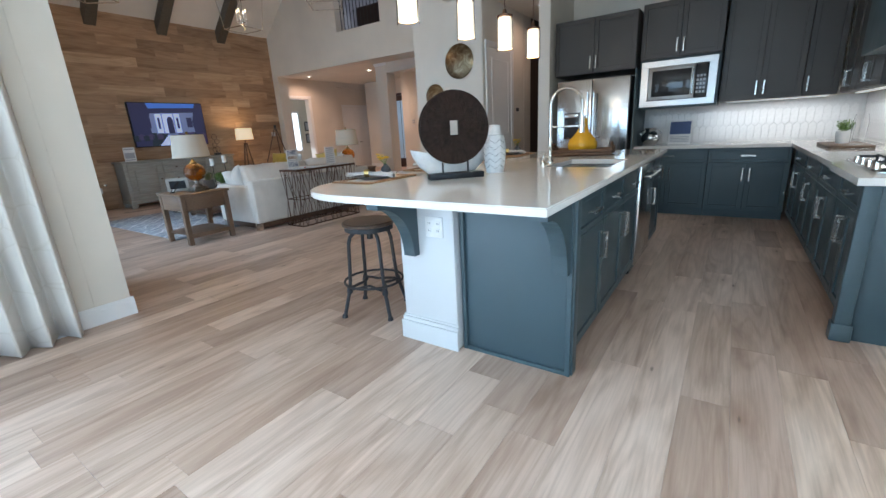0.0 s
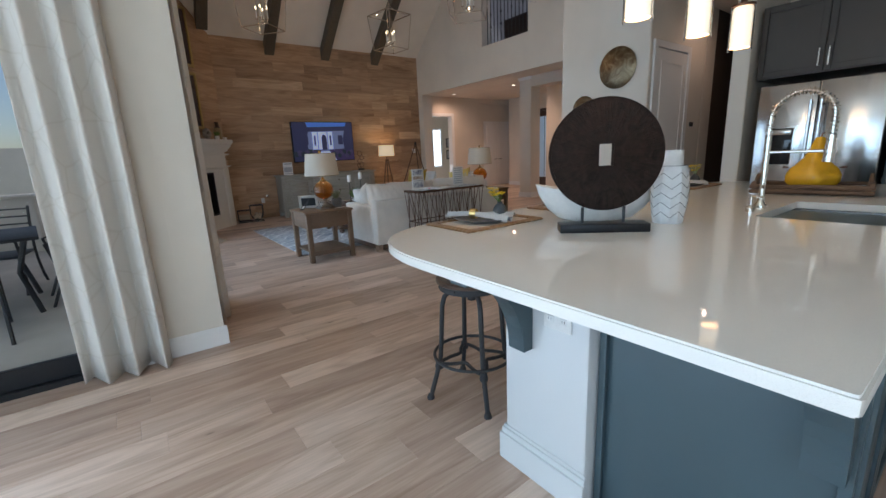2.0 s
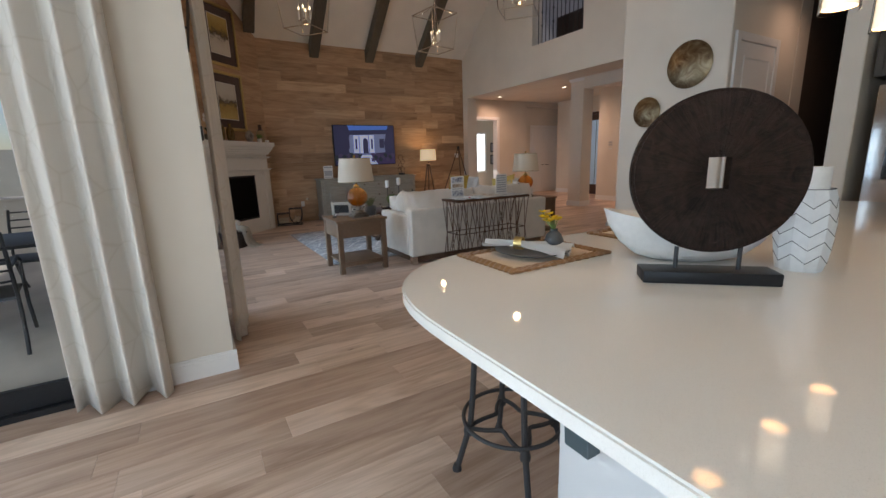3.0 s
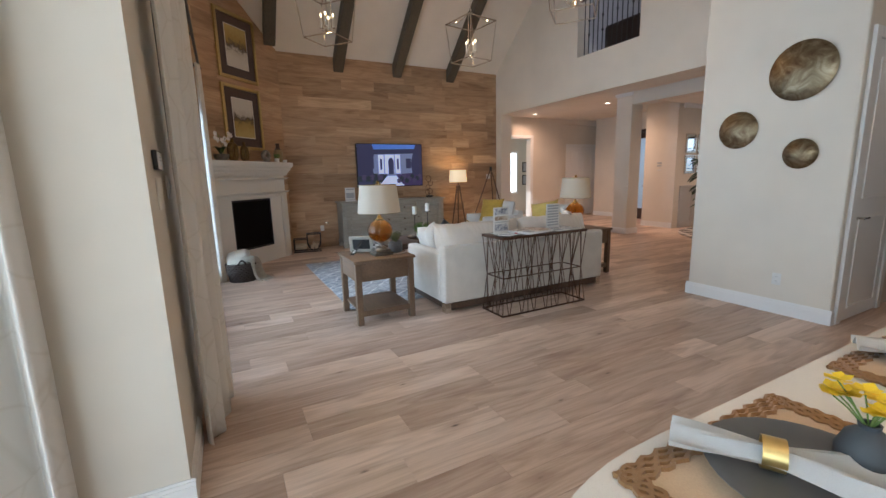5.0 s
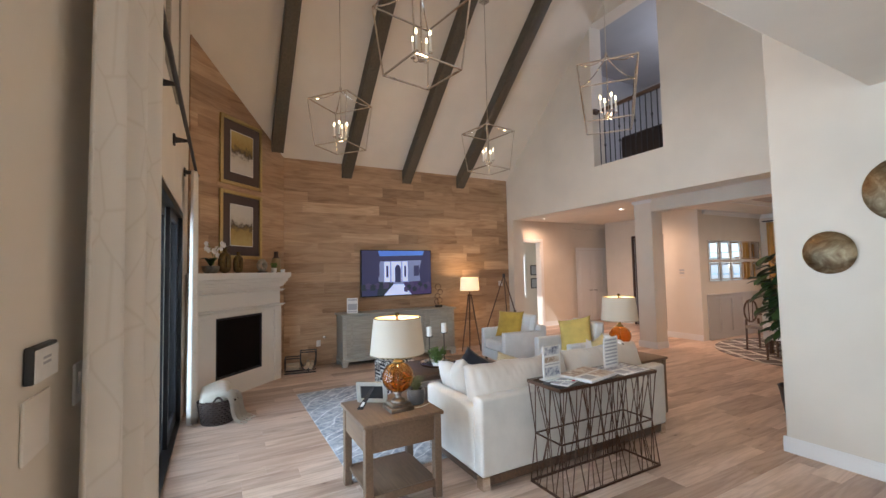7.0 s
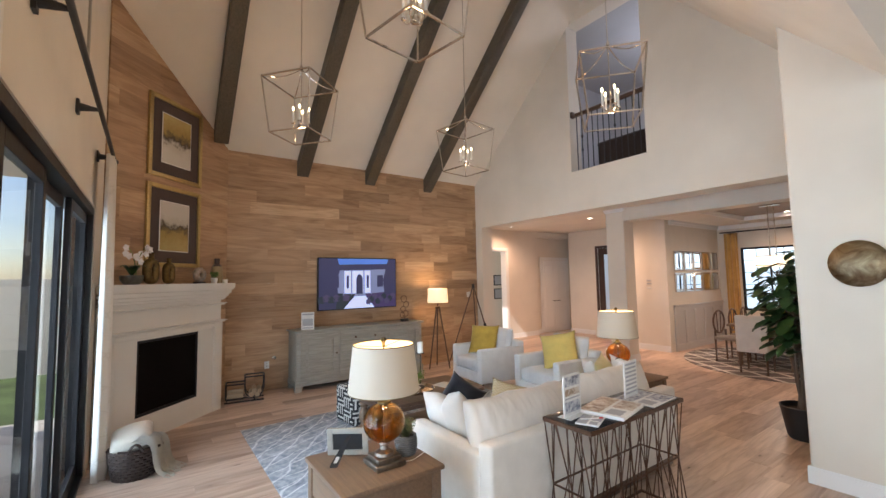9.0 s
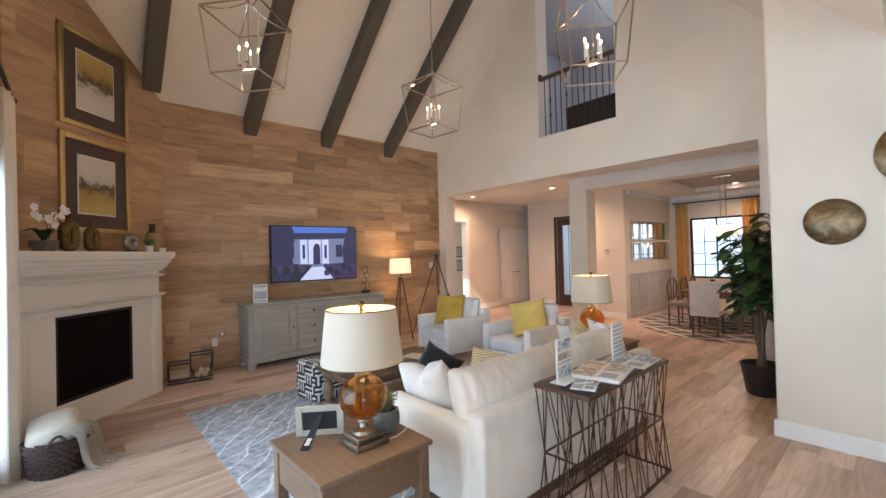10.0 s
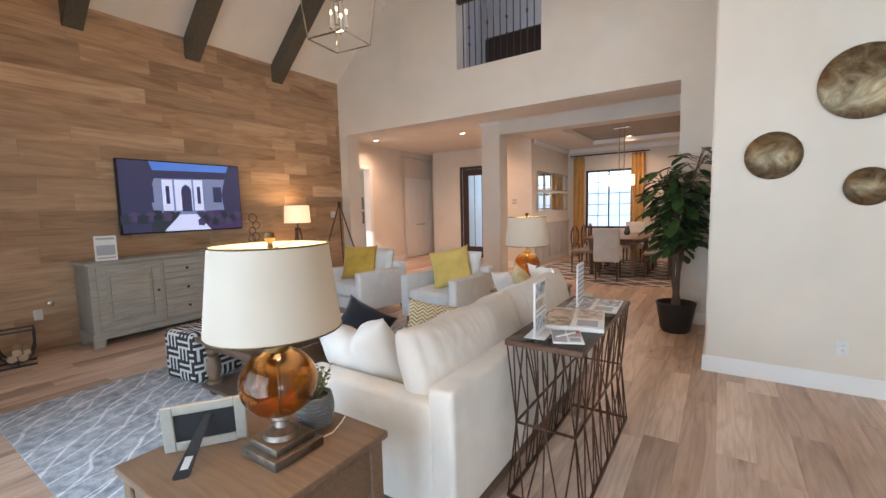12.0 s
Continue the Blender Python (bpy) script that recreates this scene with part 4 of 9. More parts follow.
for k in range(4):
    a = math.pi / 4 + k * math.pi / 2
    c, s = math.cos(a), math.sin(a)
    bm = bmx()
    bow = [(0.02, 0.592), (0.07, 0.594), (0.115, 0.585), (0.142, 0.562), (0.155, 0.52), (0.160, 0.46), (0.168, 0.33), (0.178, 0.22), (0.200, 0.14), (0.238, 0.012)]
    tube(bm, [(r * c, r * s, z) for r, z in bow], 0.0125, 8)
    leg = part("leg", bm, IRON, st)
    bm = bmx()
    lathe(bm, [(0, 0), (0.020, 0), (0.020, 0.008), (0.014, 0.026), (0, 0.028)], 12, (0.240 * c, 0.240 * s, 0))
    part("foot", bm, IRON, leg)
    bm = bmx()
    lathe(bm, [(0, 0), (0.020, 0.004), (0.022, 0.02), (0.014, 0.05), (0, 0.05)], 10, (0.186 * c, 0.186 * s, 0.165))
    part("knuckle", bm, IRON, leg)
bm = bmx()
ring = [(0.205 * math.cos(t), 0.205 * math.sin(t), 0.232) for t in [i * math.pi / 20 for i in range(40)]]
tube(bm, ring, 0.0085, 8, True)
part("foot_ring", bm, IRON, st)
for k in range(4):
    a = math.pi / 4 + k * math.pi / 2
    bm = bmx()
    pts = []
    for i in range(11):
        t = i / 10
        ang = a + t * math.pi / 2
        r = 0.186 - 0.105 * math.sin(math.pi * t)
        pts.append((r * math.cos(ang), r * math.sin(ang), 0.196 + 0.012 * math.sin(math.pi * t)))
    tube(bm, pts, 0.0095, 6)
    part("brace", bm, IRON, st, "inward-curved iron brace")

# pendants over the island
for y in (2.02, 2.61, 3.17, 3.71):
    pe = thing("pendant_light", "slim glass cylinder pendant lit warm over the island", "pendant lamp", pose(-1.41, y, 1.775), "pendants over the island")
    bm = bmx()
    lathe(bm, [(0.050, 0.005), (0.049, 0.03), (0.048, 0.20), (0.044, 0.215), (0.0, 0.215)], 28)
    part("shade", bm, PENDANT, pe, "frosted inner glass").visible_shadow = False
    bm = bmx()
    lathe(bm, [(0.058, -0.008), (0.056, 0.02), (0.055, 0.215), (0.0565, 0.215), (0.058, 0.02), (0.060, -0.008)], 28)
    g = part("outer_glass", bm, GLASS, pe, "clear outer glass")
    g.visible_shadow = False
    bm = bmx()
    lathe(bm, [(0.0, 0.217), (0.058, 0.217), (0.058, 0.228), (0.02, 0.232), (0.012, 0.27), (0, 0.27)], 24)
    part("cap", bm, BRONZE, pe)
    bm = bmx()
    rod(bm, (0, 0, 0.27), (0, 0, LOW - 1.795), 0.004)
    part("stem", bm, BRONZE, pe)
    bm = bmx()
    lathe(bm, [(0, LOW - 1.777), (0.06, LOW - 1.777), (0.06, LOW - 1.797), (0, LOW - 1.80)], 20)
    part("canopy", bm, BRONZE, pe)
    lamp("pendant_light_source", "POINT", pose(-1.41, y, 1.875), 6, (1.0, 0.66, 0.38), radius=0.03)

# counters along the far wall and the side wall
back = lambda u, o, z: (u, 6.24 - o, z)
side = lambda u, o, z: (0.68 - o, u, z)
cabinet("base_cabinet", "slate blue base cabinet below the microwave", -1.03, -0.16, 0, 0.85, 0.60, back, (1, 0, 0), (0, -1, 0),
        [("drawer", -1.03, -0.16, 0.68, 0.84, "mid"), ("door", -1.03, -0.60, 0.11, 0.68, "b"), ("door", -0.60, -0.16, 0.11, 0.68, "a")])
cabinet("base_cabinet", "slate blue base cabinet with a drawer over two doors", -0.158, 0.64, 0, 0.85, 0.60, back, (1, 0, 0), (0, -1, 0),
        [("drawer", -0.158, 0.64, 0.68, 0.84, "mid"), ("door", -0.158, 0.24, 0.11, 0.68, "b"), ("door", 0.24, 0.64, 0.11, 0.68, "a")])
for i, (a, b) in enumerate(((5.32, 6.16), (4.52, 5.318), (3.72, 4.518), (3.06, 3.718))):
    cabinet("base_cabinet", "slate blue base cabinet with a drawer along the side wall", a, b, 0, 0.85, 0.58, side, (0, 1, 0), (-1, 0, 0),
            [("drawer", a, b, 0.68, 0.84, "mid"), ("door", a, (a + b) / 2, 0.11, 0.68, "b"), ("door", (a + b) / 2, b, 0.11, 0.68, "a")])
part_end = thing("end_post", "slate blue cabinet end panel with a turned-out post", "cabinet", Matrix())
part("panel", boxes(((0.66, 3.02, 0), (1.268, 3.056, 0.85), 0.003)), CABINET, part_end)
part("post", boxes(((0.63, 2.985, 0), (0.70, 3.055, 0.85), 0.006)), CABINET, part_end)
part("post_foot", boxes(((0.62, 2.975, 0), (0.71, 3.054, 0.10), 0.006)), CABINET, part_end)
bm = bmx()
prism(bm, [(-1.05, 6.848), (-1.05, 6.19), (0.62, 6.19), (0.62, 3.74), (0.60, 3.72), (0.60, 2.97), (1.268, 2.97), (1.268, 6.848)], 0.852, CTR)
tagged(part("worktop", bm, QUARTZ, None, smooth=False), "polished white quartz counter along two walls", "worktop")

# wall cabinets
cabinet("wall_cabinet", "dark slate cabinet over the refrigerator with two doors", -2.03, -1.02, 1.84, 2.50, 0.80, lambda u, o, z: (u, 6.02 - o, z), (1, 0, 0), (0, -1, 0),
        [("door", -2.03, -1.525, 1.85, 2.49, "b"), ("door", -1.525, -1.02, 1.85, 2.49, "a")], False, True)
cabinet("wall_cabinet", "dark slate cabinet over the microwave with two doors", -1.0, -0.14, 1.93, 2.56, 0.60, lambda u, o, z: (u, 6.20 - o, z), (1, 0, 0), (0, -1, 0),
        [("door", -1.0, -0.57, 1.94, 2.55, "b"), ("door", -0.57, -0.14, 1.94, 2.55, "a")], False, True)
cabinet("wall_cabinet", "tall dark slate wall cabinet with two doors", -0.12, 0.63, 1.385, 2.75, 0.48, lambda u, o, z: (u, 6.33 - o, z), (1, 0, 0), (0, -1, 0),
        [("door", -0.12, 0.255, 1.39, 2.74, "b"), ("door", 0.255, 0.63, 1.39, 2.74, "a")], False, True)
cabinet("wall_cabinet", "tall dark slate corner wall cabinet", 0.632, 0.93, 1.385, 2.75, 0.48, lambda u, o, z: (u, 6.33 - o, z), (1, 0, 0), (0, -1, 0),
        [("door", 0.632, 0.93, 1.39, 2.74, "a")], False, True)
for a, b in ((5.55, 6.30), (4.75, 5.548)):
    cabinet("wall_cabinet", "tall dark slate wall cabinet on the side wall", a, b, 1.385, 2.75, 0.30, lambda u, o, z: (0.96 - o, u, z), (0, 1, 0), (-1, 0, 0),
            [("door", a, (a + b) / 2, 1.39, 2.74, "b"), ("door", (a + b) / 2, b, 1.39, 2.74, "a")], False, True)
hd = thing("range_hood", "dark slate range hood over the cooktop", "range hood", Matrix())
part("body", boxes(((0.80, 3.75, 1.60), (1.268, 4.745, 2.75), 0.004)), CABINET, hd)
# tall panel beside the refrigerator, microwave housing
tp = thing("side_panel", "dark slate tall panel between refrigerator and counter", "panel", Matrix())
part("panel", boxes(((-1.022, 6.03, 0), (-1.002, 6.848, 1.838), 0.002)), CABINET, tp)
mw = thing("microwave", "steel microwave oven with a wide trim frame", "microwave", Matrix())
part("housing", boxes(((-1.0, 6.21, 1.36), (-0.14, 6.848, 1.928), 0.002)), CABINET, mw)
bm = bmx()
for a, b in (((-0.975, 6.175, 1.375), (-0.165, 6.208, 1.445)), ((-0.975, 6.175, 1.835), (-0.165, 6.208, 1.905)), ((-0.975, 6.175, 1.445), (-0.89, 6.208, 1.835)), ((-0.25, 6.175, 1.445), (-0.165, 6.208, 1.835))):
    box(bm, a, b, 0.002, 1)
part("trim_frame", bm, STEELDK, mw)
dr = part("door", boxes(((-0.885, 6.165, 1.45), (-0.385, 6.205, 1.83), 0.004)), STEELDK, mw)
_w = Mat("dark_oven_glass", (0.02, 0.02, 0.022), 0.05)
OVENGLASS = _w.m
part("window", boxes(((-0.845, 6.160, 1.49), (-0.425, 6.166, 1.79), 0.002)), OVENGLASS, dr, "dark glass window")
bm = bmx()
rod(bm, (-0.40, 6.135, 1.48), (-0.40, 6.135, 1.80), 0.010)
for z in (1.50, 1.78):
    rod(bm, (-0.40, 6.135, z), (-0.40, 6.168, z), 0.006)
part("handle", bm, STEEL, dr, "steel bar handle")
pn = part("control_panel", boxes(((-0.382, 6.170, 1.45), (-0.255, 6.205, 1.83), 0.003)), OVENGLASS, mw, "black control panel")
for i in range(5):
    for j in range(3):
        bm = boxes(((-0.365 + j * 0.034, 6.1675, 1.50 + i * 0.045), (-0.343 + j * 0.034, 6.1702, 1.525 + i * 0.045)))
        part("button", bm, INK, pn)

# refrigerator
fr = thing("refrigerator", "steel French-door refrigerator with a water dispenser", "refrigerator", Matrix())
part("body", boxes(((-1.965, 5.995, 0.03), (-1.055, 6.80, 1.765), 0.004)), IRON, fr)
for a, b, hx in ((-1.965, -1.512, -1.548), (-1.508, -1.055, -1.472)):
    d = part("door", boxes(((a, 5.94, 0.62), (b, 5.993, 1.765), 0.010)), STEEL, fr)
    bm = bmx()
    rod(bm, (hx, 5.885, 0.78), (hx, 5.885, 1.60), 0.012)
    for z in (0.82, 1.56):
        rod(bm, (hx, 5.885, z), (hx, 5.942, z), 0.009)
    part("handle", bm, STEEL, d, "steel bar handle")
    if a < -1.9:
        part("dispenser", boxes(((-1.86, 5.934, 1.02), (-1.66, 5.9405, 1.36), 0.003)), OVENGLASS, d, "dark water dispenser recess")
        part("dispenser_hood", boxes(((-1.85, 5.915, 1.30), (-1.67, 5.934, 1.35), 0.006)), STEEL, d)
d = part("freezer_drawer", boxes(((-1.965, 5.94, 0.06), (-1.055, 5.993, 0.61), 0.010)), STEEL, fr)
bm = bmx()
rod(bm, (-1.85, 5.885, 0.53), (-1.17, 5.885, 0.53), 0.012)
for x in (-1.81, -1.21):
    rod(bm, (x, 5.885, 0.53), (x, 5.942, 0.53), 0.009)
part("handle", bm, STEEL, d, "steel bar handle")

# under-cabinet light strips
for a, b in (((-0.05, 6.55, 1.370), (0.9, 6.59, 1.383)), ((1.05, 4.9, 1.370), (1.09, 6.2, 1.383))):
    u = thing("undercabinet_light", "thin lit strip under the wall cabinets", "light strip", Matrix())
    part("strip", boxes((a, b)), UNDER, u)
lamp("under_light", "AREA", look((0.4, 6.6, 1.36), (0.4, 6.62, 0)), 6, (1.0, 0.93, 0.86), size=1.2, size_y=0.1)
lamp("under_light", "AREA", look((1.08, 5.5, 1.36), (1.08, 5.5, 0)), 6, (1.0, 0.93, 0.86), size=0.1, size_y=1.3)

# pieces on the counters
pi = thing("pitcher", "dark pewter pitcher with two handles on the counter", "pitcher", pose(-0.86, 6.5, CTR))
bm = bmx()
lathe(bm, [(0, 0), (0.06, 0), (0.10, 0.04), (0.115, 0.09), (0.095, 0.15), (0.06, 0.18), (0.075, 0.22), (0.07, 0.222), (0.055, 0.185), (0.0, 0.18)], 28)
part("bowl", bm, STEEL, pi)
for s in (-1, 1):
    bm = bmx()
    tube(bm, [(s * (0.075 + 0.055 * math.sin(t)), 0, 0.20 - 0.08 * (t / math.pi)) for t in [i * math.pi / 10 for i in range(11)]], 0.007, 8)
    part("handle", bm, STEEL, pi)
bk = thing("cookbook", "open cookbook with a dark photograph propped on the counter", "book", look((-0.52, 6.52, CTR), (-0.52, 0, CTR)) @ pose(0, 0, 0, -90))
bk.matrix_basis = pose(-0.52, 6.56, CTR, -12)
part("page", boxes(((-0.13, -0.006, 0.0), (0.13, 0.006, 0.30), 0.002)), PAPER, bk)
part("photograph", boxes(((-0.12, -0.008, 0.13), (0.12, -0.006, 0.29))), PRINTBL, bk, "dark blue photograph")
for z in (0.03, 0.05, 0.07, 0.09):
    part("text_line", boxes(((-0.11, -0.0075, z), (0.11, -0.006, z + 0.008))), INK, bk)
cb = thing("serving_board", "long wooden serving board on the side counter", "board", Matrix())
part("board", boxes(((0.78, 5.15, CTR), (1.08, 5.85, CTR + 0.025), 0.008)), WOODLT, cb)


def sprig(bm, base, height, n, spread, leaf, seed):
    """A tuft of thin stems that carry small folded leaves."""
    rng = random.Random(seed)
    for _ in range(n):
        a, r = rng.uniform(0, 6.283), spread * math.sqrt(rng.random())
        tip = Vector(base) + Vector((r * math.cos(a), r * math.sin(a), height * rng.uniform(0.6, 1.0)))
        b = Vector(base) + Vector((r * 0.2 * math.cos(a), r * 0.2 * math.sin(a), 0))
        bar(bm, b, tip, 0.0016)
        for k in range(4):
            p = b.lerp(tip, 0.4 + 0.2 * k)
            d = Vector((rng.uniform(-1, 1), rng.uniform(-1, 1), rng.uniform(0.1, 0.8))).normalized()
            w = d.orthogonal().normalized() * leaf * 0.32
            vs = [bm.verts.new(q) for q in (p, p + d * leaf * 0.5 + w, p + d * leaf, p + d * leaf * 0.5 - w)]
            bm.faces.new(vs)


_m = Mat("herb_green", (0.09, 0.16, 0.03), 0.6)
_m.set("Base Color", _m.ramp(_m.noise(_m.coord(), 40, 2), [(0.3, (0.06, 0.12, 0.025)), (0.7, (0.17, 0.25, 0.06))]))
HERB = _m.m
OLIVE = plain("olive_leaf", (0.085, 0.10, 0.035), 0.6)


def potted(name, label, m, r, h, potmat, seed, tall=0.14):
    ob = thing(name, label, "plant", m)
    bm = bmx()
    lathe(bm, [(0, 0), (r * 0.8, 0), (r * 0.95, h * 0.3), (r, h), (r * 0.92, h), (r * 0.88, h * 0.85), (0, h * 0.85)], 24)
    part("pot", bm, potmat, ob)
    bm = bmx()
    sprig(bm, (0, 0, h * 0.85), tall, 46, r * 1.3, 0.022, seed)
    part("foliage", bm, HERB, ob, "small green leaves")
    return ob


potted("potted_herb", "small green herb in a white pot on the serving board", pose(0.92, 5.55, CTR + 0.026), 0.055, 0.11, WHITEC, 3, 0.11)
for y, s in ((5.3, 1.0), (5.75, 0.8)):
    gl = thing("glass_jar", "clear glass jar on the serving board", "jar", pose(0.98, y, CTR + 0.026))
    bm = bmx()
    lathe(bm, [(0, 0), (0.05 * s, 0), (0.055 * s, 0.2 * s), (0.04 * s, 0.26 * s), (0.037 * s, 0.26 * s), (0.05 * s, 0.2 * s), (0.046 * s, 0.008), (0, 0.008)], 24)
    part("glass", bm, GLASS, gl)
ck = thing("cooktop", "steel gas cooktop set in the side counter", "cooktop", Matrix())
part("plate", boxes(((0.70, 3.15, CTR), (1.20, 3.95, CTR + 0.012), 0.004)), STEEL, ck)
for x, y in ((0.83, 3.35), (1.07, 3.35), (0.83, 3.75), (1.07, 3.75)):
    bm = bmx()
    for k in range(4):
        c, s = math.cos(k * math.pi / 2), math.sin(k * math.pi / 2)
        bar(bm, (x + 0.02 * c, y + 0.02 * s, CTR + 0.045), (x + 0.10 * c, y + 0.10 * s, CTR + 0.045), 0.012)
        bar(bm, (x + 0.095 * c, y + 0.095 * s, CTR + 0.012), (x + 0.095 * c, y + 0.095 * s, CTR + 0.045), 0.012)
    part("grate", bm, IRON, ck)
for y in (3.30, 3.45, 3.60, 3.75):
    bm = bmx()
    rod(bm, (0.725, y, CTR + 0.012), (0.725, y, CTR + 0.045), 0.02, 0.017, 14)
    part("knob", bm, CHROME, ck)

# island decoration
rk = Matrix.Translation((-1.345, 2.315, TOP)) @ Matrix.Rotation(radians(46), 4, "Z")
ds = thing("disc_sculpture", "carved dark wooden disc with a square hole on a stand", "sculpture", rk)
bm = bmx()
outer = [(0.216 * math.cos(a), 0.216 * math.sin(a)) for a in [i * 2 * math.pi / 72 for i in range(72)]]
hole = [(-0.028, -0.042), (0.028, -0.042), (0.028, 0.042), (-0.028, 0.042)]
quads = []
for s, y in ((1, -0.021), (-1, 0.021)):
    o = [bm.verts.new((x, y, z)) for x, z in outer]
    h = [bm.verts.new((x, y, z)) for x, z in hole]
    quads.append((o, h))
    mid = [9 + 18 * k for k in range(4)]
    order = [2, 3, 0, 1]
    for k in range(4):
        hc, hn = h[order[k]], h[order[(k + 1) % 4]]
        a0, a1 = mid[k], mid[(k + 1) % 4]
        ring = [o[(a0 + j) % 72] for j in range(((a1 - a0) % 72) + 1)]
        half = len(ring) // 2
        for j in range(len(ring) - 1):
            bm.faces.new((hc if j < half else hn, ring[j], ring[j + 1]))
        bm.faces.new((hc, ring[half], hn))
for i in range(72):
    bm.faces.new((quads[0][0][i], quads[0][0][(i + 1) % 72], quads[1][0][(i + 1) % 72], quads[1][0][i]))
for i in range(4):
    bm.faces.new((quads[0][1][i], quads[0][1][(i + 1) % 4], quads[1][1][(i + 1) % 4], quads[1][1][i]))
bmesh.ops.recalc_face_normals(bm, faces=bm.faces[:])
bmesh.ops.bevel(bm, geom=[e for e in bm.edges if len(e.link_faces) == 2 and e.calc_face_angle(0) > 1.2 and (e.verts[0].co - Vector((0, e.verts[0].co.y, 0))).length > 0.18], offset=0.008, segments=3, affect="EDGES")
part("disc", bm, DISC, ds, m=pose(0, 0, 0.302))
part("base", boxes(((-0.172, -0.045, 0), (0.172, 0.045, 0.035), 0.004)), BLACK, ds, "black block base")
for x in (-0.08, 0.08):
    bm = bmx()
    rod(bm, (x, 0, 0.034), (x, 0, 0.098), 0.006)
    part("pin", bm, IRON, ds)
bw = thing("bowl", "white boat-shaped ceramic bowl on the island", "bowl", Matrix.Translation((-1.52, 2.53, TOP)) @ Matrix.Rotation(radians(46), 4, "Z"))
bm = bmx()
rings = []
for z, L, W in ((0.0, 0.10, 0.05), (0.012, 0.15, 0.075), (0.05, 0.20, 0.10), (0.10, 0.235, 0.12), (0.145, 0.25, 0.13), (0.145, 0.243, 0.122), (0.08, 0.20, 0.095), (0.03, 0.13, 0.06), (0.02, 0.02, 0.01)):
    rings.append([bm.verts.new((L * math.cos(a) * (1 + 0.10 * abs(math.cos(a)) ** 3), W * math.sin(a), z + 0.03 * (z / 0.145) * abs(math.cos(a)) ** 3)) for a in [i * 2 * math.pi / 40 for i in range(40)]])
for a, b in zip(rings, rings[1:]):
    for i in range(40):
        bm.faces.new((a[i], a[(i + 1) % 40], b[(i + 1) % 40], b[i]))
bm.faces.new(rings[0][::-1]), bm.faces.new(rings[-1])
part("shell", bm, WHITEC, bw)
# faceted chevron vase: rows of slanted panels, alternately leaning
vs = thing("vase", "tall white faceted vase with dark chevron lines", "vase", pose(-1.25, 2.66, TOP) @ Matrix.Diagonal((0.76, 0.76, 0.90, 1)))
bm = bmx()
N, LV = 12, 7
rows = []
for i in range(LV):
    z = 0.27 * i / (LV - 1)
    r = 0.064 + 0.031 * math.sin(math.pi * min(1.0, 0.08 + 0.92 * z / 0.30)) ** 0.8
    lift = 0.015 if 0 < i < LV - 1 else 0.0
    rows.append([bm.verts.new(((r + (0.003 if k % 2 else 0)) * math.cos(2 * math.pi * k / N), (r + (0.003 if k % 2 else 0)) * math.sin(2 * math.pi * k / N), z + (lift if k % 2 else -lift))) for k in range(N)])
for a, b in zip(rows, rows[1:]):
    for k in range(N):
        bm.faces.new((a[k], a[(k + 1) % N], b[(k + 1) % N], b[k]))
bm.faces.new(rows[0][::-1])
seams = [(r[k].co.copy(), r[(k + 1) % N].co.copy()) for r in rows[1:] for k in range(N)]
part("body", bm, CERAMTEX, vs, smooth=False)
bm = bmx()
for p, q in seams:
    bar(bm, p * 1.001, q * 1.001, 0.0022)
tagged(part("line", bm, VASELINE, vs), "thin dark chevron lines", "", "", "stuff")
bm = bmx()
lathe(bm, [(0.058, 0.268), (0.058, 0.34), (0.052, 0.34), (0.052, 0.275)], 28)
part("neck", bm, WHITEC, vs)

# driftwood tray with yellow pears
tr = thing("driftwood_tray", "brown driftwood tray on the island", "tray", pose(-1.10, 4.15, TOP, 0, 0, 8))
bm = bmx()
box(bm, (-0.26, -0.15, 0.01), (0.26, 0.15, 0.022), 0.004, 1)
part("tray_floor", bm, TWIG, tr)
rng = random.Random(4)
for s in range(2):
    for lay in range(2):
        for ax in range(2):
            bm = bmx()
            L, off = (0.28, 0.15) if ax == 0 else (0.16, 0.26)
            pts = []
            for i in range(7):
                u = -L + 2 * L * i / 6
                w = (1 if s else -1) * off + rng.uniform(-0.008, 0.008)
                pts.append((u, w, 0.02 + 0.028 * lay + rng.uniform(-0.004, 0.004)) if ax == 0 else (w, u, 0.034 + 0.028 * lay + rng.uniform(-0.004, 0.004)))
            tube(bm, pts, [0.014 + rng.uniform(-0.003, 0.003) for _ in pts], 7)
            part("stick", bm, TWIG, tr)
for x in (-0.26, 0.26):
    bm = bmx()
    tube(bm, [(x, -0.09 + 0.03 * i, 0.06 + 0.05 * math.sin(math.pi * i / 6)) for i in range(7)], 0.011, 7)
    part("tray_handle", bm, TWIG, tr)
pr = thing("ceramic_gourd", "glossy mustard yellow ribbed ceramic gourd in the tray", "ornament", pose(-1.10, 4.16, TOP + 0.022))
bm = bmx()
prof = [(0.05, 0.0), (0.10, 0.012), (0.128, 0.05), (0.130, 0.085), (0.112, 0.125), (0.082, 0.155), (0.058, 0.185), (0.042, 0.22), (0.032, 0.26), (0.026, 0.295), (0.020, 0.31)]
rows_ = []
for r, z in prof:
    rows_.append([bm.verts.new((r * (1 + 0.045 * math.cos(5 * q) * (1 if z < 0.2 else 0.3)) * math.cos(q) + 0.10 * max(0, z - 0.18), r * (1 + 0.045 * math.cos(5 * q)) * math.sin(q), z)) for q in [k * math.pi / 20 for k in range(40)]])
for a, b in zip(rows_, rows_[1:]):
    for k in range(40):
        bm.faces.new((a[k], a[(k + 1) % 40], b[(k + 1) % 40], b[k]))
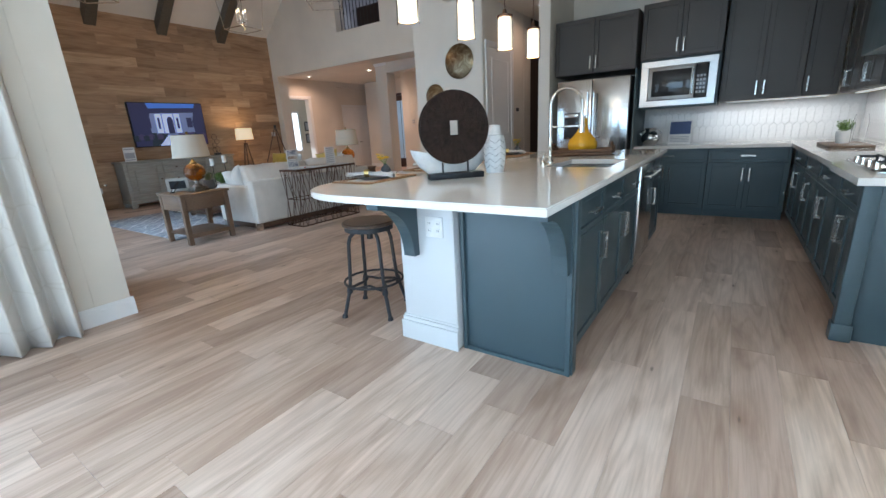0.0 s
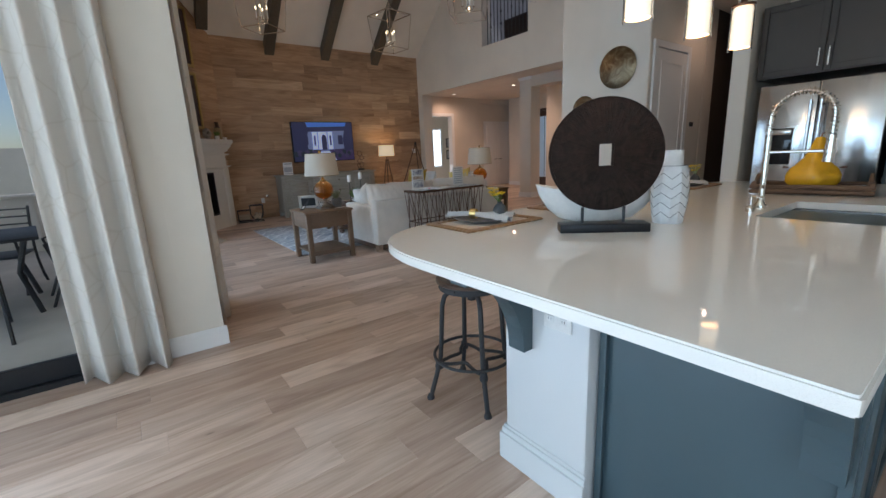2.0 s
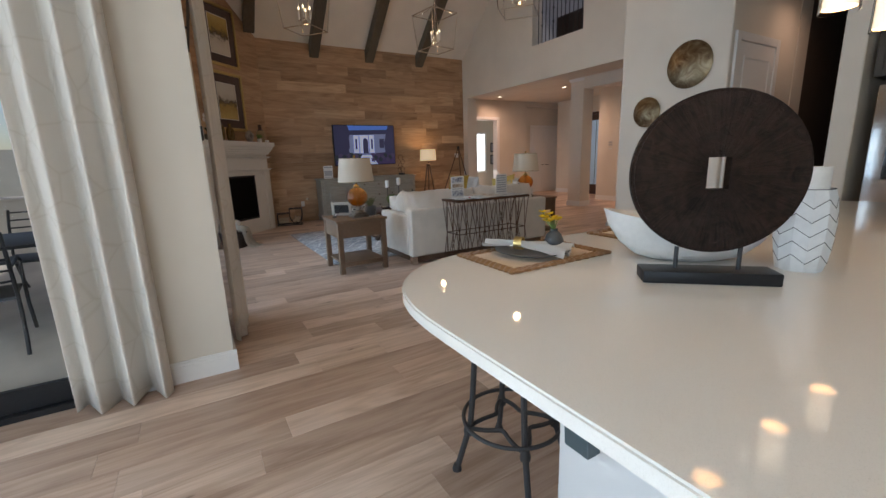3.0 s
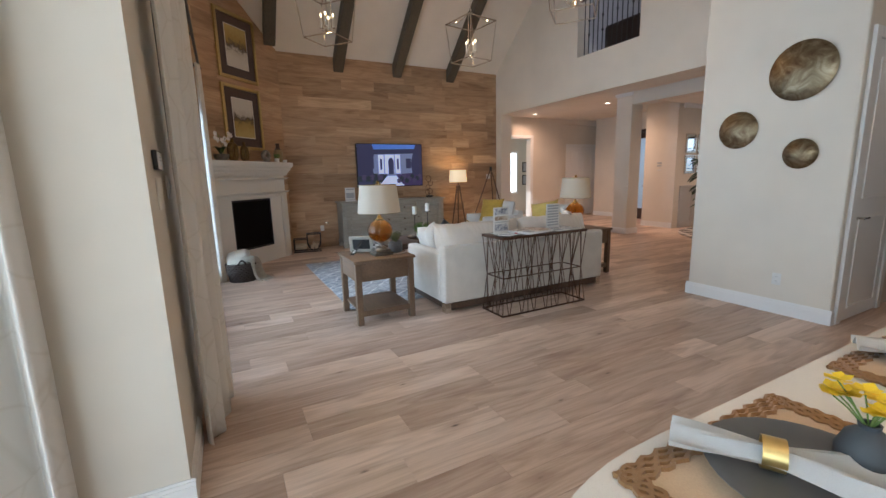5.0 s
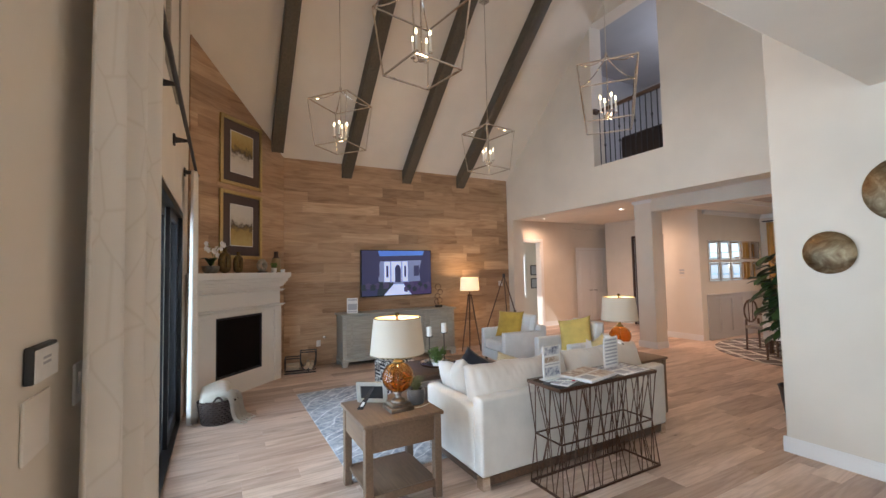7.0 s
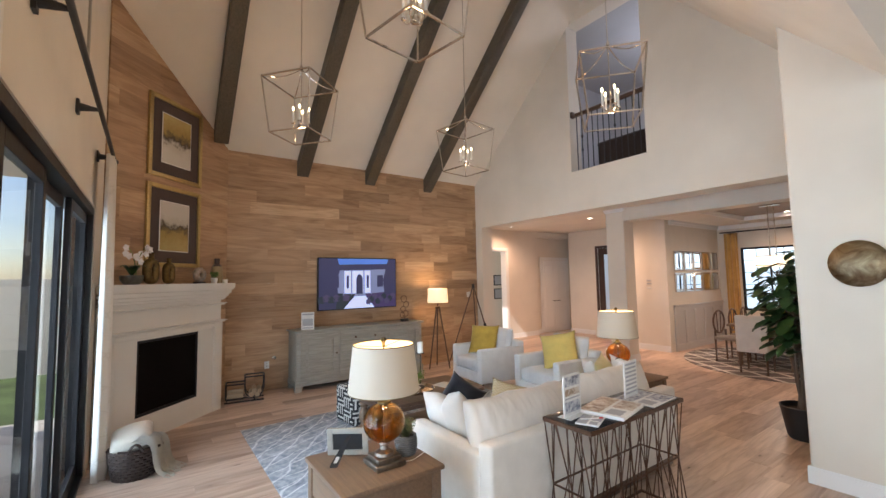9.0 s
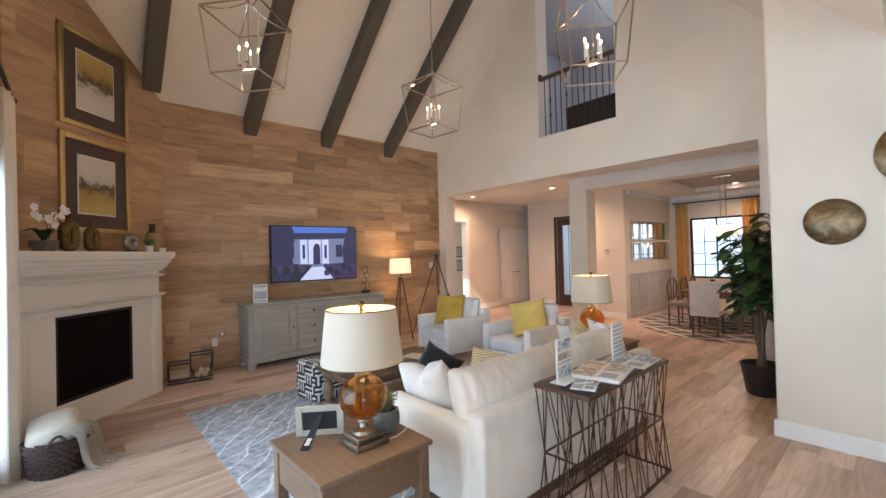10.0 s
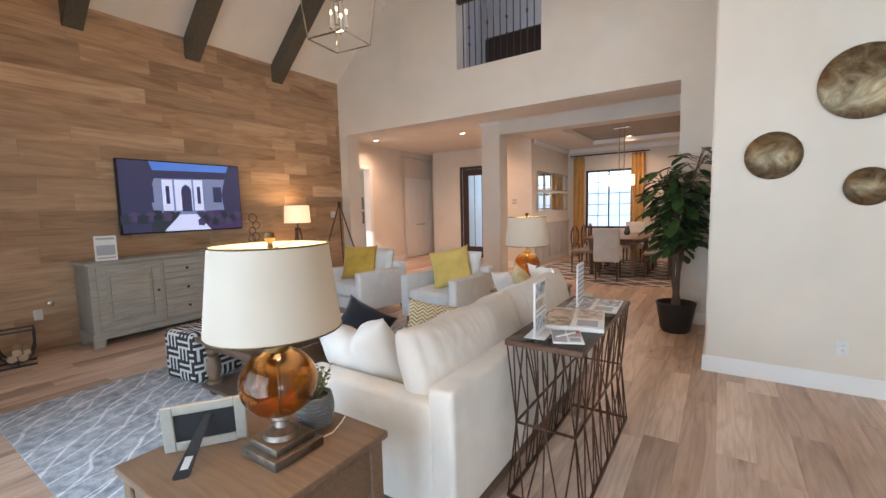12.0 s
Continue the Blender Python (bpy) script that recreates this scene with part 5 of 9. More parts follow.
bm.faces.new(rows_[0][::-1]), bm.faces.new(rows_[-1])
part("body", bm, PEAR, pr)
bm = bmx()
tube(bm, [(0.013, 0, 0.308), (0.018, 0, 0.325), (0.03, 0, 0.338)], 0.006, 6)
part("stalk", bm, BRONZE, pr)
for s in (-1, 1):
    bm = bmx()
    for q in range(4):
        d = Vector((s * 0.03, 0.012 * (q - 1.5), 0.010 * (q % 2)))
        p = Vector((s * 0.120, 0.0, 0.13))
        bar(bm, p, p + d, 0.006)
    part("leaf_spray", bm, BRONZE, pr)

NAPKIN = cloth("white_linen", (0.80, 0.79, 0.77), 900)


# place settings along the seating edge
def setting_at(y, seed):
    rng = random.Random(seed)
    m = pose(-1.885, y, TOP)
    pm = thing("placemat", "tan woven placemat with a brown braided border", "placemat", m, "place settings")
    part("weave", boxes(((-0.155, -0.235, 0), (0.165, 0.235, 0.004), 0.002)), JUTE, pm)
    for a, b in (((-0.155, -0.235), (-0.155, 0.235)), ((0.165, -0.235), (0.165, 0.235)), ((-0.155, -0.235), (0.165, -0.235)), ((-0.155, 0.235), (0.165, 0.235))):
        bm = bmx()
        n = 40
        p, q = Vector((*a, 0.005)), Vector((*b, 0.005))
        side_ = (q - p).normalized().cross(Vector((0, 0, 1)))
        side_ = side_ if side_.dot(p.lerp(q, 0.5)) < 0 else -side_
        for k in range(4):
            tube(bm, [p.lerp(q, i / n) + side_ * (0.010 * k + 0.004 * math.sin(i * 1.9 + k * 2)) for i in range(n + 1)], 0.0052, 5)
        part("border", bm, JUTEDK, pm, "brown braided edge")
    pl = thing("plate", "dark grey stoneware plate on a woven mat", "plate", m @ pose(0.0, 0, 0.005), "place settings")
    bm = bmx()
    lathe(bm, [(0, 0), (0.08, 0), (0.10, 0.006), (0.138, 0.018), (0.14, 0.021), (0.132, 0.0205), (0.10, 0.011), (0.0, 0.008)], 40)
    part("dish", bm, GREYC, pl)
    nk = thing("napkin", "white cloth napkin drawn through a gold ring", "napkin", m @ pose(-0.015, -0.02, 0.028, 0, 0, 30) @ Matrix.Scale(0.95, 4), "place settings")
    bm = bmx()
    n, rows_ = 18, []
    for i in range(n + 1):
        t = i / n
        w = 0.024 + 0.075 * abs(t - 0.42) ** 1.3 * (1.9 if t > 0.42 else 0.8)
        ring = []
        for j in range(9):
            u = j / 8 * 2 - 1
            ring.append(bm.verts.new((-0.17 + 0.34 * t, u * w, 0.012 + 0.012 * math.cos(u * 5 + t * 3) * (0.4 + abs(t - 0.42) * 2) + 0.016 * (1 - abs(u)) * (1 - min(1, abs(t - 0.42) * 3)) - 0.03 * max(0, t - 0.75) * 2)))
        rows_.append(ring)
    for a, b in zip(rows_, rows_[1:]):
        for j in range(8):
            bm.faces.new((a[j], a[j + 1], b[j + 1], b[j]))
    ext = bmesh.ops.solidify(bm, geom=bm.faces[:], thickness=0.003)
    part("cloth", bm, NAPKIN, nk)
    bm = bmx()
    lathe(bm, [(0.024, -0.016), (0.026, -0.016), (0.026, 0.016), (0.024, 0.016), (0.024, -0.016)], 24, (0, 0, 0), Matrix.Translation((-0.027, 0, 0.016)) @ Matrix.Rotation(radians(90), 4, "Y"))
    part("napkin_ring", bm, GOLD, nk, "brass napkin ring")
    bv = thing("bud_vase", "dark round bud vase with yellow flowers", "vase", m @ pose(0.03, 0.08, 0.012) @ Matrix.Scale(0.78, 4), "place settings")
    bm = bmx()
    lathe(bm, [(0, 0), (0.03, 0), (0.046, 0.03), (0.046, 0.05), (0.034, 0.08), (0.016, 0.095), (0.018, 0.105), (0.013, 0.105), (0.012, 0.09), (0, 0.085)], 24)
    part("bottle", bm, SLATE, bv)
    for k in range(11):
        a, r, h = rng.uniform(0, 6.28), rng.uniform(0.01, 0.06), rng.uniform(0.13, 0.185)
        tip = Vector((r * math.cos(a), r * math.sin(a), h))
        bm = bmx()
        tube(bm, [(0, 0, 0.09), tip * 0.6 + Vector((0, 0, 0.04)), tip], 0.0016, 5)
        part("stalk", bm, HERB, bv)
        bm = bmx()
        for q in range(6):
            b = q * math.pi / 3 + a
            d = Vector((math.cos(b), math.sin(b), rng.uniform(0.1, 0.7))).normalized() * 0.026
            w = Vector((-math.sin(b), math.cos(b), 0)) * 0.0125
            v = [bm.verts.new(tip + p) for p in (Vector(), d * 0.6 + w, d, d * 0.6 - w)]
            bm.faces.new(v)
        part("bloom", bm, PETALY, bv, "yellow blossom")


for k, y in enumerate((2.16, 2.88, 3.60, 4.30)):
    setting_at(y, k)

# three hammered plates on the wall
for x, z, r, t in ((-3.60, 2.25, 0.255, 5), (-4.085, 1.785, 0.18, 0), (-3.545, 1.525, 0.135, 3)):
    wp = thing("wall_plate", "hammered bronze and silver round wall plate", "wall plate", Matrix.Translation((x, PLATE_Y, z)) @ Matrix.Rotation(radians(90), 4, "X") @ Matrix.Rotation(radians(t * 40), 4, "Z"), "wall plates")
    bm = bmx()
    lathe(bm, [(0, 0.075), (r * 0.4, 0.066), (r * 0.75, 0.046), (r * 0.96, 0.026), (r, 0.02), (r, 0.014), (r * 0.9, 0.012), (r * 0.4, 0.004), (0, 0.002)], 56)
    part("dish", bm, PLATE, wp)

# panelled door in the side of the plate block, keypad, stairs beyond
pd = thing("door_1", "white panelled door standing closed beside the stairs", "door", Matrix(), "", "structure")
bm = bmx()
box(bm, (-3.189, 6.26, 0.01), (-3.172, 7.06, 2.42), 0.002, 1)
for z0, z1 in ((0.12, 0.95), (1.12, 2.28)):
    for a, b in (((6.36, z0), (6.38, z1)), ((6.94, z0), (6.96, z1)), ((6.38, z0), (6.94, z0 + 0.02)), ((6.38, z1 - 0.02), (6.94, z1))):
        box(bm, (-3.172, a[0], a[1]), (-3.164, b[0], b[1]), 0.002, 1)
part("leaf", bm, TRIM, pd)
bm = bmx()
for a, b in (((6.17, 0), (6.255, 2.51)), ((7.065, 0), (7.15, 2.51)), ((6.255, 2.425), (7.065, 2.51))):
    box(bm, (-3.189, a[0], a[1]), (-3.160, b[0], b[1]), 0.004, 1)
part("casing", bm, TRIM, pd)
bm = bmx()
rod(bm, (-3.172, 6.33, 0.95), (-3.12, 6.33, 0.95), 0.012)
rod(bm, (-3.125, 6.325, 0.95), (-3.125, 6.44, 0.95), 0.008)
part("lever", bm, NICKEL, pd)
kp = thing("keypad", "small dark wall keypad beside the stairs", "keypad", pose(-3.189, 7.35, 1.52))
part("case", boxes(((0, -0.05, -0.03), (0.015, 0.05, 0.03), 0.004)), IRON, kp)
stairs = thing("stairs", "dark wooden stairs with the stairwell's shade in their tone", "stairs", Matrix(), "", "structure")
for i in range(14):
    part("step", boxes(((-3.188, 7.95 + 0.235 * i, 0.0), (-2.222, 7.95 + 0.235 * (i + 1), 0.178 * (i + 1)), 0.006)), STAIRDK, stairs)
hr = thing("handrail", "dark wooden stair handrail on the wall", "handrail", Matrix())
bm = bmx()
rod(bm, (-2.28, 7.8, 0.95), (-2.28, 11.0, 3.38), 0.024, None, 12)
part("rail", bm, STAIRDK, hr)
for t in (0.1, 0.5, 0.9):
    bm = bmx()
    p = Vector((-2.28, 7.8, 0.95)).lerp(Vector((-2.28, 11.0, 3.38)), t)
    rod(bm, p, p + Vector((0.06, 0, -0.04)), 0.008)
    part("bracket", bm, IRON, hr)
# ---------------------------------------------------------------- living room
def drape(name, label, path, z0, z1, waves, amp, group="drapes", flare=0.0, seed=0):
    """A pleated curtain that hangs along a path of plan points, with cloth width kept as UV."""
    rng = random.Random(seed)
    ob = thing(name, label, "curtain", Matrix(), group)
    pts = [Vector((*p, 0)) for p in path]
    n, rows_ = waves * 14, 16
    verts, faces, uvs = [], [], []
    lens = [0.0]
    for a, b in zip(pts, pts[1:]):
        lens.append(lens[-1] + (b - a).length)
    ph = [rng.uniform(-0.25, 0.25) for _ in range(waves + 2)]
    for j in range(rows_ + 1):
        h = j / rows_
        for i in range(n + 1):
            t = i / n
            d = t * lens[-1]
            k = max(q for q in range(len(pts) - 1) if lens[q] <= d + 1e-9)
            seg = pts[k + 1] - pts[k]
            p = pts[k] + seg.normalized() * (d - lens[k])
            nrm = Vector((-seg.y, seg.x, 0)).normalized()
            w = t * waves
            a = amp * (1.0 - 0.45 * h) * (1 + 0.5 * ph[int(w)])
            off = a * math.sin(2 * math.pi * w + ph[int(w)] * 0.0) + flare * (1 - h) * (0.5 + 0.5 * math.sin(5 * t))
            p = p + nrm * off + seg.normalized() * (0.08 * a * math.sin(4 * math.pi * w))
            hem = 0.012 * math.sin(2 * math.pi * w * 0.5 + 1)
            verts.append((p.x, p.y, z0 + hem * (1 - h) + (z1 - z0) * h))
            uvs.append((t * lens[-1] * 1.9, (z1 - z0) * h))
    for j in range(rows_):
        for i in range(n):
            a = j * (n + 1) + i
            faces.append((a, a + 1, a + n + 2, a + n + 1))
    me = bpy.data.meshes.new("mesh")
    me.from_pydata(verts, [], faces)
    uv = me.uv_layers.new()
    for lp in me.loops:
        uv.data[lp.index].uv = uvs[lp.vertex_index]
    for p in me.polygons:
        p.use_smooth = True
    me.materials.append(LATTICE)
    cl = new("panel", me)
    cl.parent = ob
    so_ = cl.modifiers.new("thickness", "SOLIDIFY")
    so_.thickness = 0.004
    return ob


drape("curtain", "cream drapery panel with a fine lattice beside the nook door", [(-3.50, 0.40), (-3.50, 0.84)], 0.012, 3.02, 3, 0.075, "drapes", 0.0, 1)
drape("curtain", "cream drapery panel with a fine lattice at the wall's end", [(-4.00, 1.255), (-4.60, 1.34)], 0.012, 2.93, 3, 0.032, "drapes", 0.0, 2)
drape("curtain", "cream drapery panel with a fine lattice beside the fireplace", [(-8.10, 1.30), (-8.46, 1.30)], 0.012, 2.93, 3, 0.055, "drapes", 0.0, 3)
ro = thing("curtain_rod", "dark iron curtain rod on brackets over the sliding door", "curtain rod", Matrix())
bm = bmx()
rod(bm, (-4.05, 1.31, 2.95), (-8.5, 1.31, 2.95), 0.016, None, 12)
part("rod", bm, IRON, ro)
for x in (-4.05, -8.5):
    bm = bmx()
    lathe(bm, [(0, -0.03), (0.026, -0.015), (0.03, 0.0), (0.026, 0.015), (0, 0.03)], 14, (x, 1.31, 2.95))
    part("finial", bm, IRON, ro)
for x in (-4.3, -5.7, -7.0, -8.35):
    bm = bmx()
    box(bm, (x - 0.03, PATIO_Y + 0.001, 2.90), (x + 0.03, PATIO_Y + 0.02, 3.0), 0.003, 1)
    rod(bm, (x, PATIO_Y + 0.02, 2.95), (x, 1.30, 2.95), 0.03, 0.012, 10)
    part("bracket", bm, IRON, ro)
ro2 = thing("curtain_rod", "dark iron curtain rod over the nook door", "curtain rod", Matrix())
bm = bmx()
rod(bm, (-3.50, 0.95, 3.03), (-3.50, -2.9, 3.03), 0.016, None, 12)
part("rod", bm, IRON, ro2)
for y in (0.9, -1.0, -2.8):
    bm = bmx()
    rod(bm, (-3.598, y, 3.03), (-3.50, y, 3.03), 0.022, 0.012, 10)
    part("bracket", bm, IRON, ro2)


def slider(name, label, u0, u1, top, at, axis, panes):
    """A black sliding glass door: outer frame, panels with stiles and rails, panes."""
    ob = thing(name, label, "sliding door", Matrix(), "", "structure")
    P = (lambda u, d, z: (u, at + d, z)) if axis == "y" else (lambda u, d, z: (at + d, u, z))

    def slab(bm, ua, ub, za, zb, da, db):
        p, q = P(ua, da, za), P(ub, db, zb)
        box(bm, [min(a, b) for a, b in zip(p, q)], [max(a, b) for a, b in zip(p, q)], 0.003, 1)
    bm = bmx()
    for ua, ub, za, zb in ((u0, u1, top - 0.07, top), (u0, u0 + 0.07, 0, top - 0.07), (u1 - 0.07, u1, 0, top - 0.07), (u0 + 0.07, u1 - 0.07, -0.005, 0.035)):
        slab(bm, ua, ub, za, zb, -0.16, 0.012)
    part("frame", bm, BLACK, ob)
    w = (u1 - u0 - 0.14) / panes
    for i in range(panes):
        a, b, d = u0 + 0.07 + w * i, u0 + 0.07 + w * (i + 1), -0.05 - 0.045 * (i % 2)
        bm = bmx()
        for ua, ub, za, zb in ((a, a + 0.075, 0.036, top - 0.071), (b - 0.075, b, 0.036, top - 0.071), (a + 0.075, b - 0.075, 0.036, 0.16), (a + 0.075, b - 0.075, top - 0.16, top - 0.071)):
            slab(bm, ua, ub, za, zb, d - 0.02, d + 0.02)
        sash = part("sash", bm, BLACK, ob)
        bm = bmx()
        slab(bm, a + 0.07, b - 0.07, 0.155, top - 0.155, d - 0.003, d + 0.003)
        g = part("pane", bm, GLASS, sash, "clear glass")
        g.visible_shadow = False


slider("window_1", "black framed sliding glass door to the patio", SL0, SL1, SLT, PATIO_Y - 0.02, "y", 4)
slider("window_2", "black framed sliding glass door in the nook", -2.75, 0.62, 2.46, NOOK_X - 0.03, "x", 3)

def fixed_window(name, label, u0, u1, z0, z1, at, axis):
    """A white-framed fixed window of three lights."""
    ob = thing(name, label, "window", Matrix(), "", "structure")
    P = (lambda u, d, z: (u, at + d, z)) if axis == "y" else (lambda u, d, z: (at + d, u, z))
    third = (u1 - u0) / 3
    bm = bmx()
    for a, b, za, zb in [(u0, u1, z0, z0 + 0.05), (u0, u1, z1 - 0.05, z1)] + [(u0 + third * k - 0.025 * (k > 0), u0 + third * k + 0.025 + 0.025 * (k == 0), z0 + 0.05, z1 - 0.05) for k in range(3)] + [(u1 - 0.05, u1, z0 + 0.05, z1 - 0.05)]:
        p, q = P(a, -0.03, za), P(b, 0.03, zb)
        box(bm, [min(i, j) for i, j in zip(p, q)], [max(i, j) for i, j in zip(p, q)], 0.004, 1)
    part("window_frame", bm, TRIM, ob)
    for k in range(3):
        bm = bmx()
        p, q = P(u0 + third * k + 0.02, -0.003, z0 + 0.04), P(u0 + third * (k + 1) - 0.02, 0.003, z1 - 0.04)
        box(bm, [min(i, j) for i, j in zip(p, q)], [max(i, j) for i, j in zip(p, q)])
        part("pane", bm, GLASS, ob, "clear glass").visible_shadow = False


fixed_window("window_4", "wide white-framed window in the nook's end wall", -2.6, 0.8, 0.55, 2.45, -3.12, "y")
# Frame for the assumed, unseen side window.
fixed_window("window_5", "assumed white-framed window in the nook's side wall, out of view", -2.5, 0.6, 0.6, 2.4, 1.40, "x")

# wall controls on the end of the glazed wall
ob = thing("thermostat", "dark-cased thermostat with a pale face on the wall", "thermostat", pose(-3.885, PATIO_Y, 1.505))
part("case", boxes(((-0.075, 0.001, -0.042), (0.075, 0.020, 0.042), 0.004)), IRON, ob, "dark grey case")
fc = part("face", boxes(((-0.073, 0.020, -0.040), (0.073, 0.023, 0.034), 0.002)), PLASTIC, ob, "pale grey face")
for z in (-0.004, 0.008):
    part("readout", boxes(((-0.02, 0.023, z), (0.03, 0.0236, z + 0.006))), INK, fc)
ob = thing("wall_plate_cover", "white blank cover plate under the thermostat", "cover plate", pose(-3.885, PATIO_Y, 1.36))
part("plate", boxes(((-0.08, 0.001, -0.07), (0.08, 0.008, 0.07), 0.003)), painted("cover_paint", (0.72, 0.67, 0.60), 0.5), ob)
ob = thing("wall_switch", "white rocker switch plate on the wall", "switch", pose(-4.21, PATIO_Y, 1.385))
part("plate", boxes(((-0.04, 0.001, -0.06), (0.04, 0.009, 0.06), 0.003)), PLASTIC, ob)
part("rocker", boxes(((-0.017, 0.009, -0.034), (0.017, 0.014, 0.034), 0.002)), PLASTIC, ob)
outlet(Matrix.Translation((TV_X + 0.022, 3.20, 0.40)) @ Matrix.Rotation(radians(90), 4, "Z"), "white outlet plate on the oak boards", 0.075, 0.115)
outlet(Matrix.Translation((TV_X + 0.022, 7.40, 1.38)) @ Matrix.Rotation(radians(90), 4, "Z"), "white switch plate on the oak boards", 0.115, 0.115)
vl = thing("valve_cover", "round chrome gas valve cover on the boards", "valve", Matrix.Translation((TV_X + 0.021, 3.31, 0.50)) @ Matrix.Rotation(radians(90), 4, "Y"))
bm = bmx()
lathe(bm, [(0, 0), (0.035, 0), (0.03, 0.008), (0.012, 0.012), (0, 0.018)], 20)
part("disc", bm, CHROME, vl)

# large pale art over the sliding door
aw = thing("wall_art", "tall pale framed picture over the sliding door", "picture", Matrix())
part("canvas", boxes(((-7.2, PATIO_Y + 0.004, 3.42), (-6.35, PATIO_Y + 0.02, 4.75))), ART_B, aw)
bm = bmx()
for a, b in (((-7.25, 3.37), (-7.2, 4.8)), ((-6.35, 3.37), (-6.3, 4.8)), ((-7.2, 3.37), (-6.35, 3.42)), ((-7.2, 4.75), (-6.35, 4.8))):
    box(bm, (a[0], PATIO_Y + 0.002, a[1]), (b[0], PATIO_Y + 0.035, b[1]), 0.003, 1)
part("frame", bm, GREYWD, aw)

# fireplace on the angled wall
fp = thing("fireplace", "cream corner fireplace with a stepped mantel shelf", "fireplace", ANG)
S0, S1, O0, O1, Z0, Z1, D = 0.54, 2.26, 0.955, 1.845, 0.28, 1.11, 0.35
part("surround", boxes(((S0, 0.0, 0.0), (O0, D, 1.50))), MANTEL, fp)
part("hearth_panel", boxes(((O0, 0.0, 0.0), (O1, D, Z0))), MANTEL, fp)
part("lintel", boxes(((O0, 0.0, Z1), (O1, D, 1.50))), MANTEL, fp)
bm = bmx()
prism(bm, [(O1, 0.0), (1.985, 0.0), (S1, 0.275), (S1, D), (O1, D)], 0, 1.50)
part("surround", bm, MANTEL, fp, smooth=False)
bm = bmx()
box(bm, (S0 - 0.012, 0.03, 0), (S0 + 0.14, D + 0.022, 1.19), 0.006, 2), box(bm, (S1 - 0.14, 0.295, 0), (S1 + 0.005, D + 0.022, 1.19), 0.006, 2)
box(bm, (S0 + 0.14, D, 1.13), (S1 - 0.14, D + 0.022, 1.19), 0.006, 2)
part("pilaster", bm, MANTEL, fp)
for z0, z1, o in ((1.195, 1.225, 0.065), (1.43, 1.46, 0.06), (1.50, 1.53, 0.05), (1.53, 1.57, 0.072), (1.57, 1.62, 0.10), (1.62, 1.66, 0.125)):
    bm = bmx()
    prism(bm, [(S0 - o * 0.8, 0.0), (1.985, 0.0), (S1 + 0.02 - 0.0, 0.30), (S1 + 0.02, D + o), (S0 - o * 0.8, D + o)], z0, z1)
    bmesh.ops.bevel(bm, geom=[e for e in bm.edges if e.verts[0].co.z < (z0 + z1) / 2 and e.verts[1].co.z < (z0 + z1) / 2], offset=min(0.02, (z1 - z0) * 0.6), segments=3, affect="EDGES")
    part("moulding", bm, MANTEL, fp)
bm = bmx()
prism(bm, [(0.44, 0.0), (1.985, 0.0), (2.30, 0.32), (2.30, D + 0.15), (0.44, D + 0.15)], 1.66, 1.73)
bmesh.ops.bevel(bm, geom=bm.edges[:], offset=0.006, segments=2, affect="EDGES")
part("mantel_shelf", bm, MANTEL, fp)
bm = bmx()
for a, b in (((O0 - 0.01, 0.01, Z0 - 0.01), (O1 + 0.01, 0.03, Z1 + 0.01)), ((O0 - 0.012, 0.03, Z0), (O0 + 0.004, D - 0.012, Z1)), ((O1 - 0.004, 0.03, Z0), (O1 + 0.012, D - 0.012, Z1)), ((O0, 0.03, Z0 - 0.012), (O1, D - 0.012, Z0 + 0.004)), ((O0, 0.03, Z1 - 0.004), (O1, D - 0.012, Z1 + 0.012))):
    box(bm, a, b)
part("firebox", bm, FIREBOX, fp, "black firebox")
bm = bmx()
for a, b in (((O0, Z0), (O0 + 0.03, Z1)), ((O1 - 0.03, Z0), (O1, Z1)), ((O0 + 0.03, Z0), (O1 - 0.03, Z0 + 0.03)), ((O0 + 0.03, Z1 - 0.03), (O1 - 0.03, Z1))):
    box(bm, (a[0], D - 0.03, a[1]), (b[0], D - 0.005, b[1]), 0.002, 1)
part("screen_frame", bm, BLACK, fp, "black metal frame")
for k in range(3):
    bm = bmx()
    rod(bm, (1.15, 0.10 + 0.06 * k, 0.33 + 0.05 * (k == 1)), (1.65, 0.12 + 0.05 * k, 0.34 + 0.05 * (k == 1)), 0.035, 0.03, 10)
    part("log", bm, FIREBOX, fp)

# Opaque pane; the firebox's dark interior is put into its colour.
part("fire_glass", boxes(((O0 + 0.025, D - 0.024, Z0 + 0.025), (O1 - 0.025, D - 0.018, Z1 - 0.025))), plain("firebox_shade_pane", (0.005, 0.004, 0.004), 0.35, 0.0, 0.05), fp, "glass front painted near-black for the dark firebox")

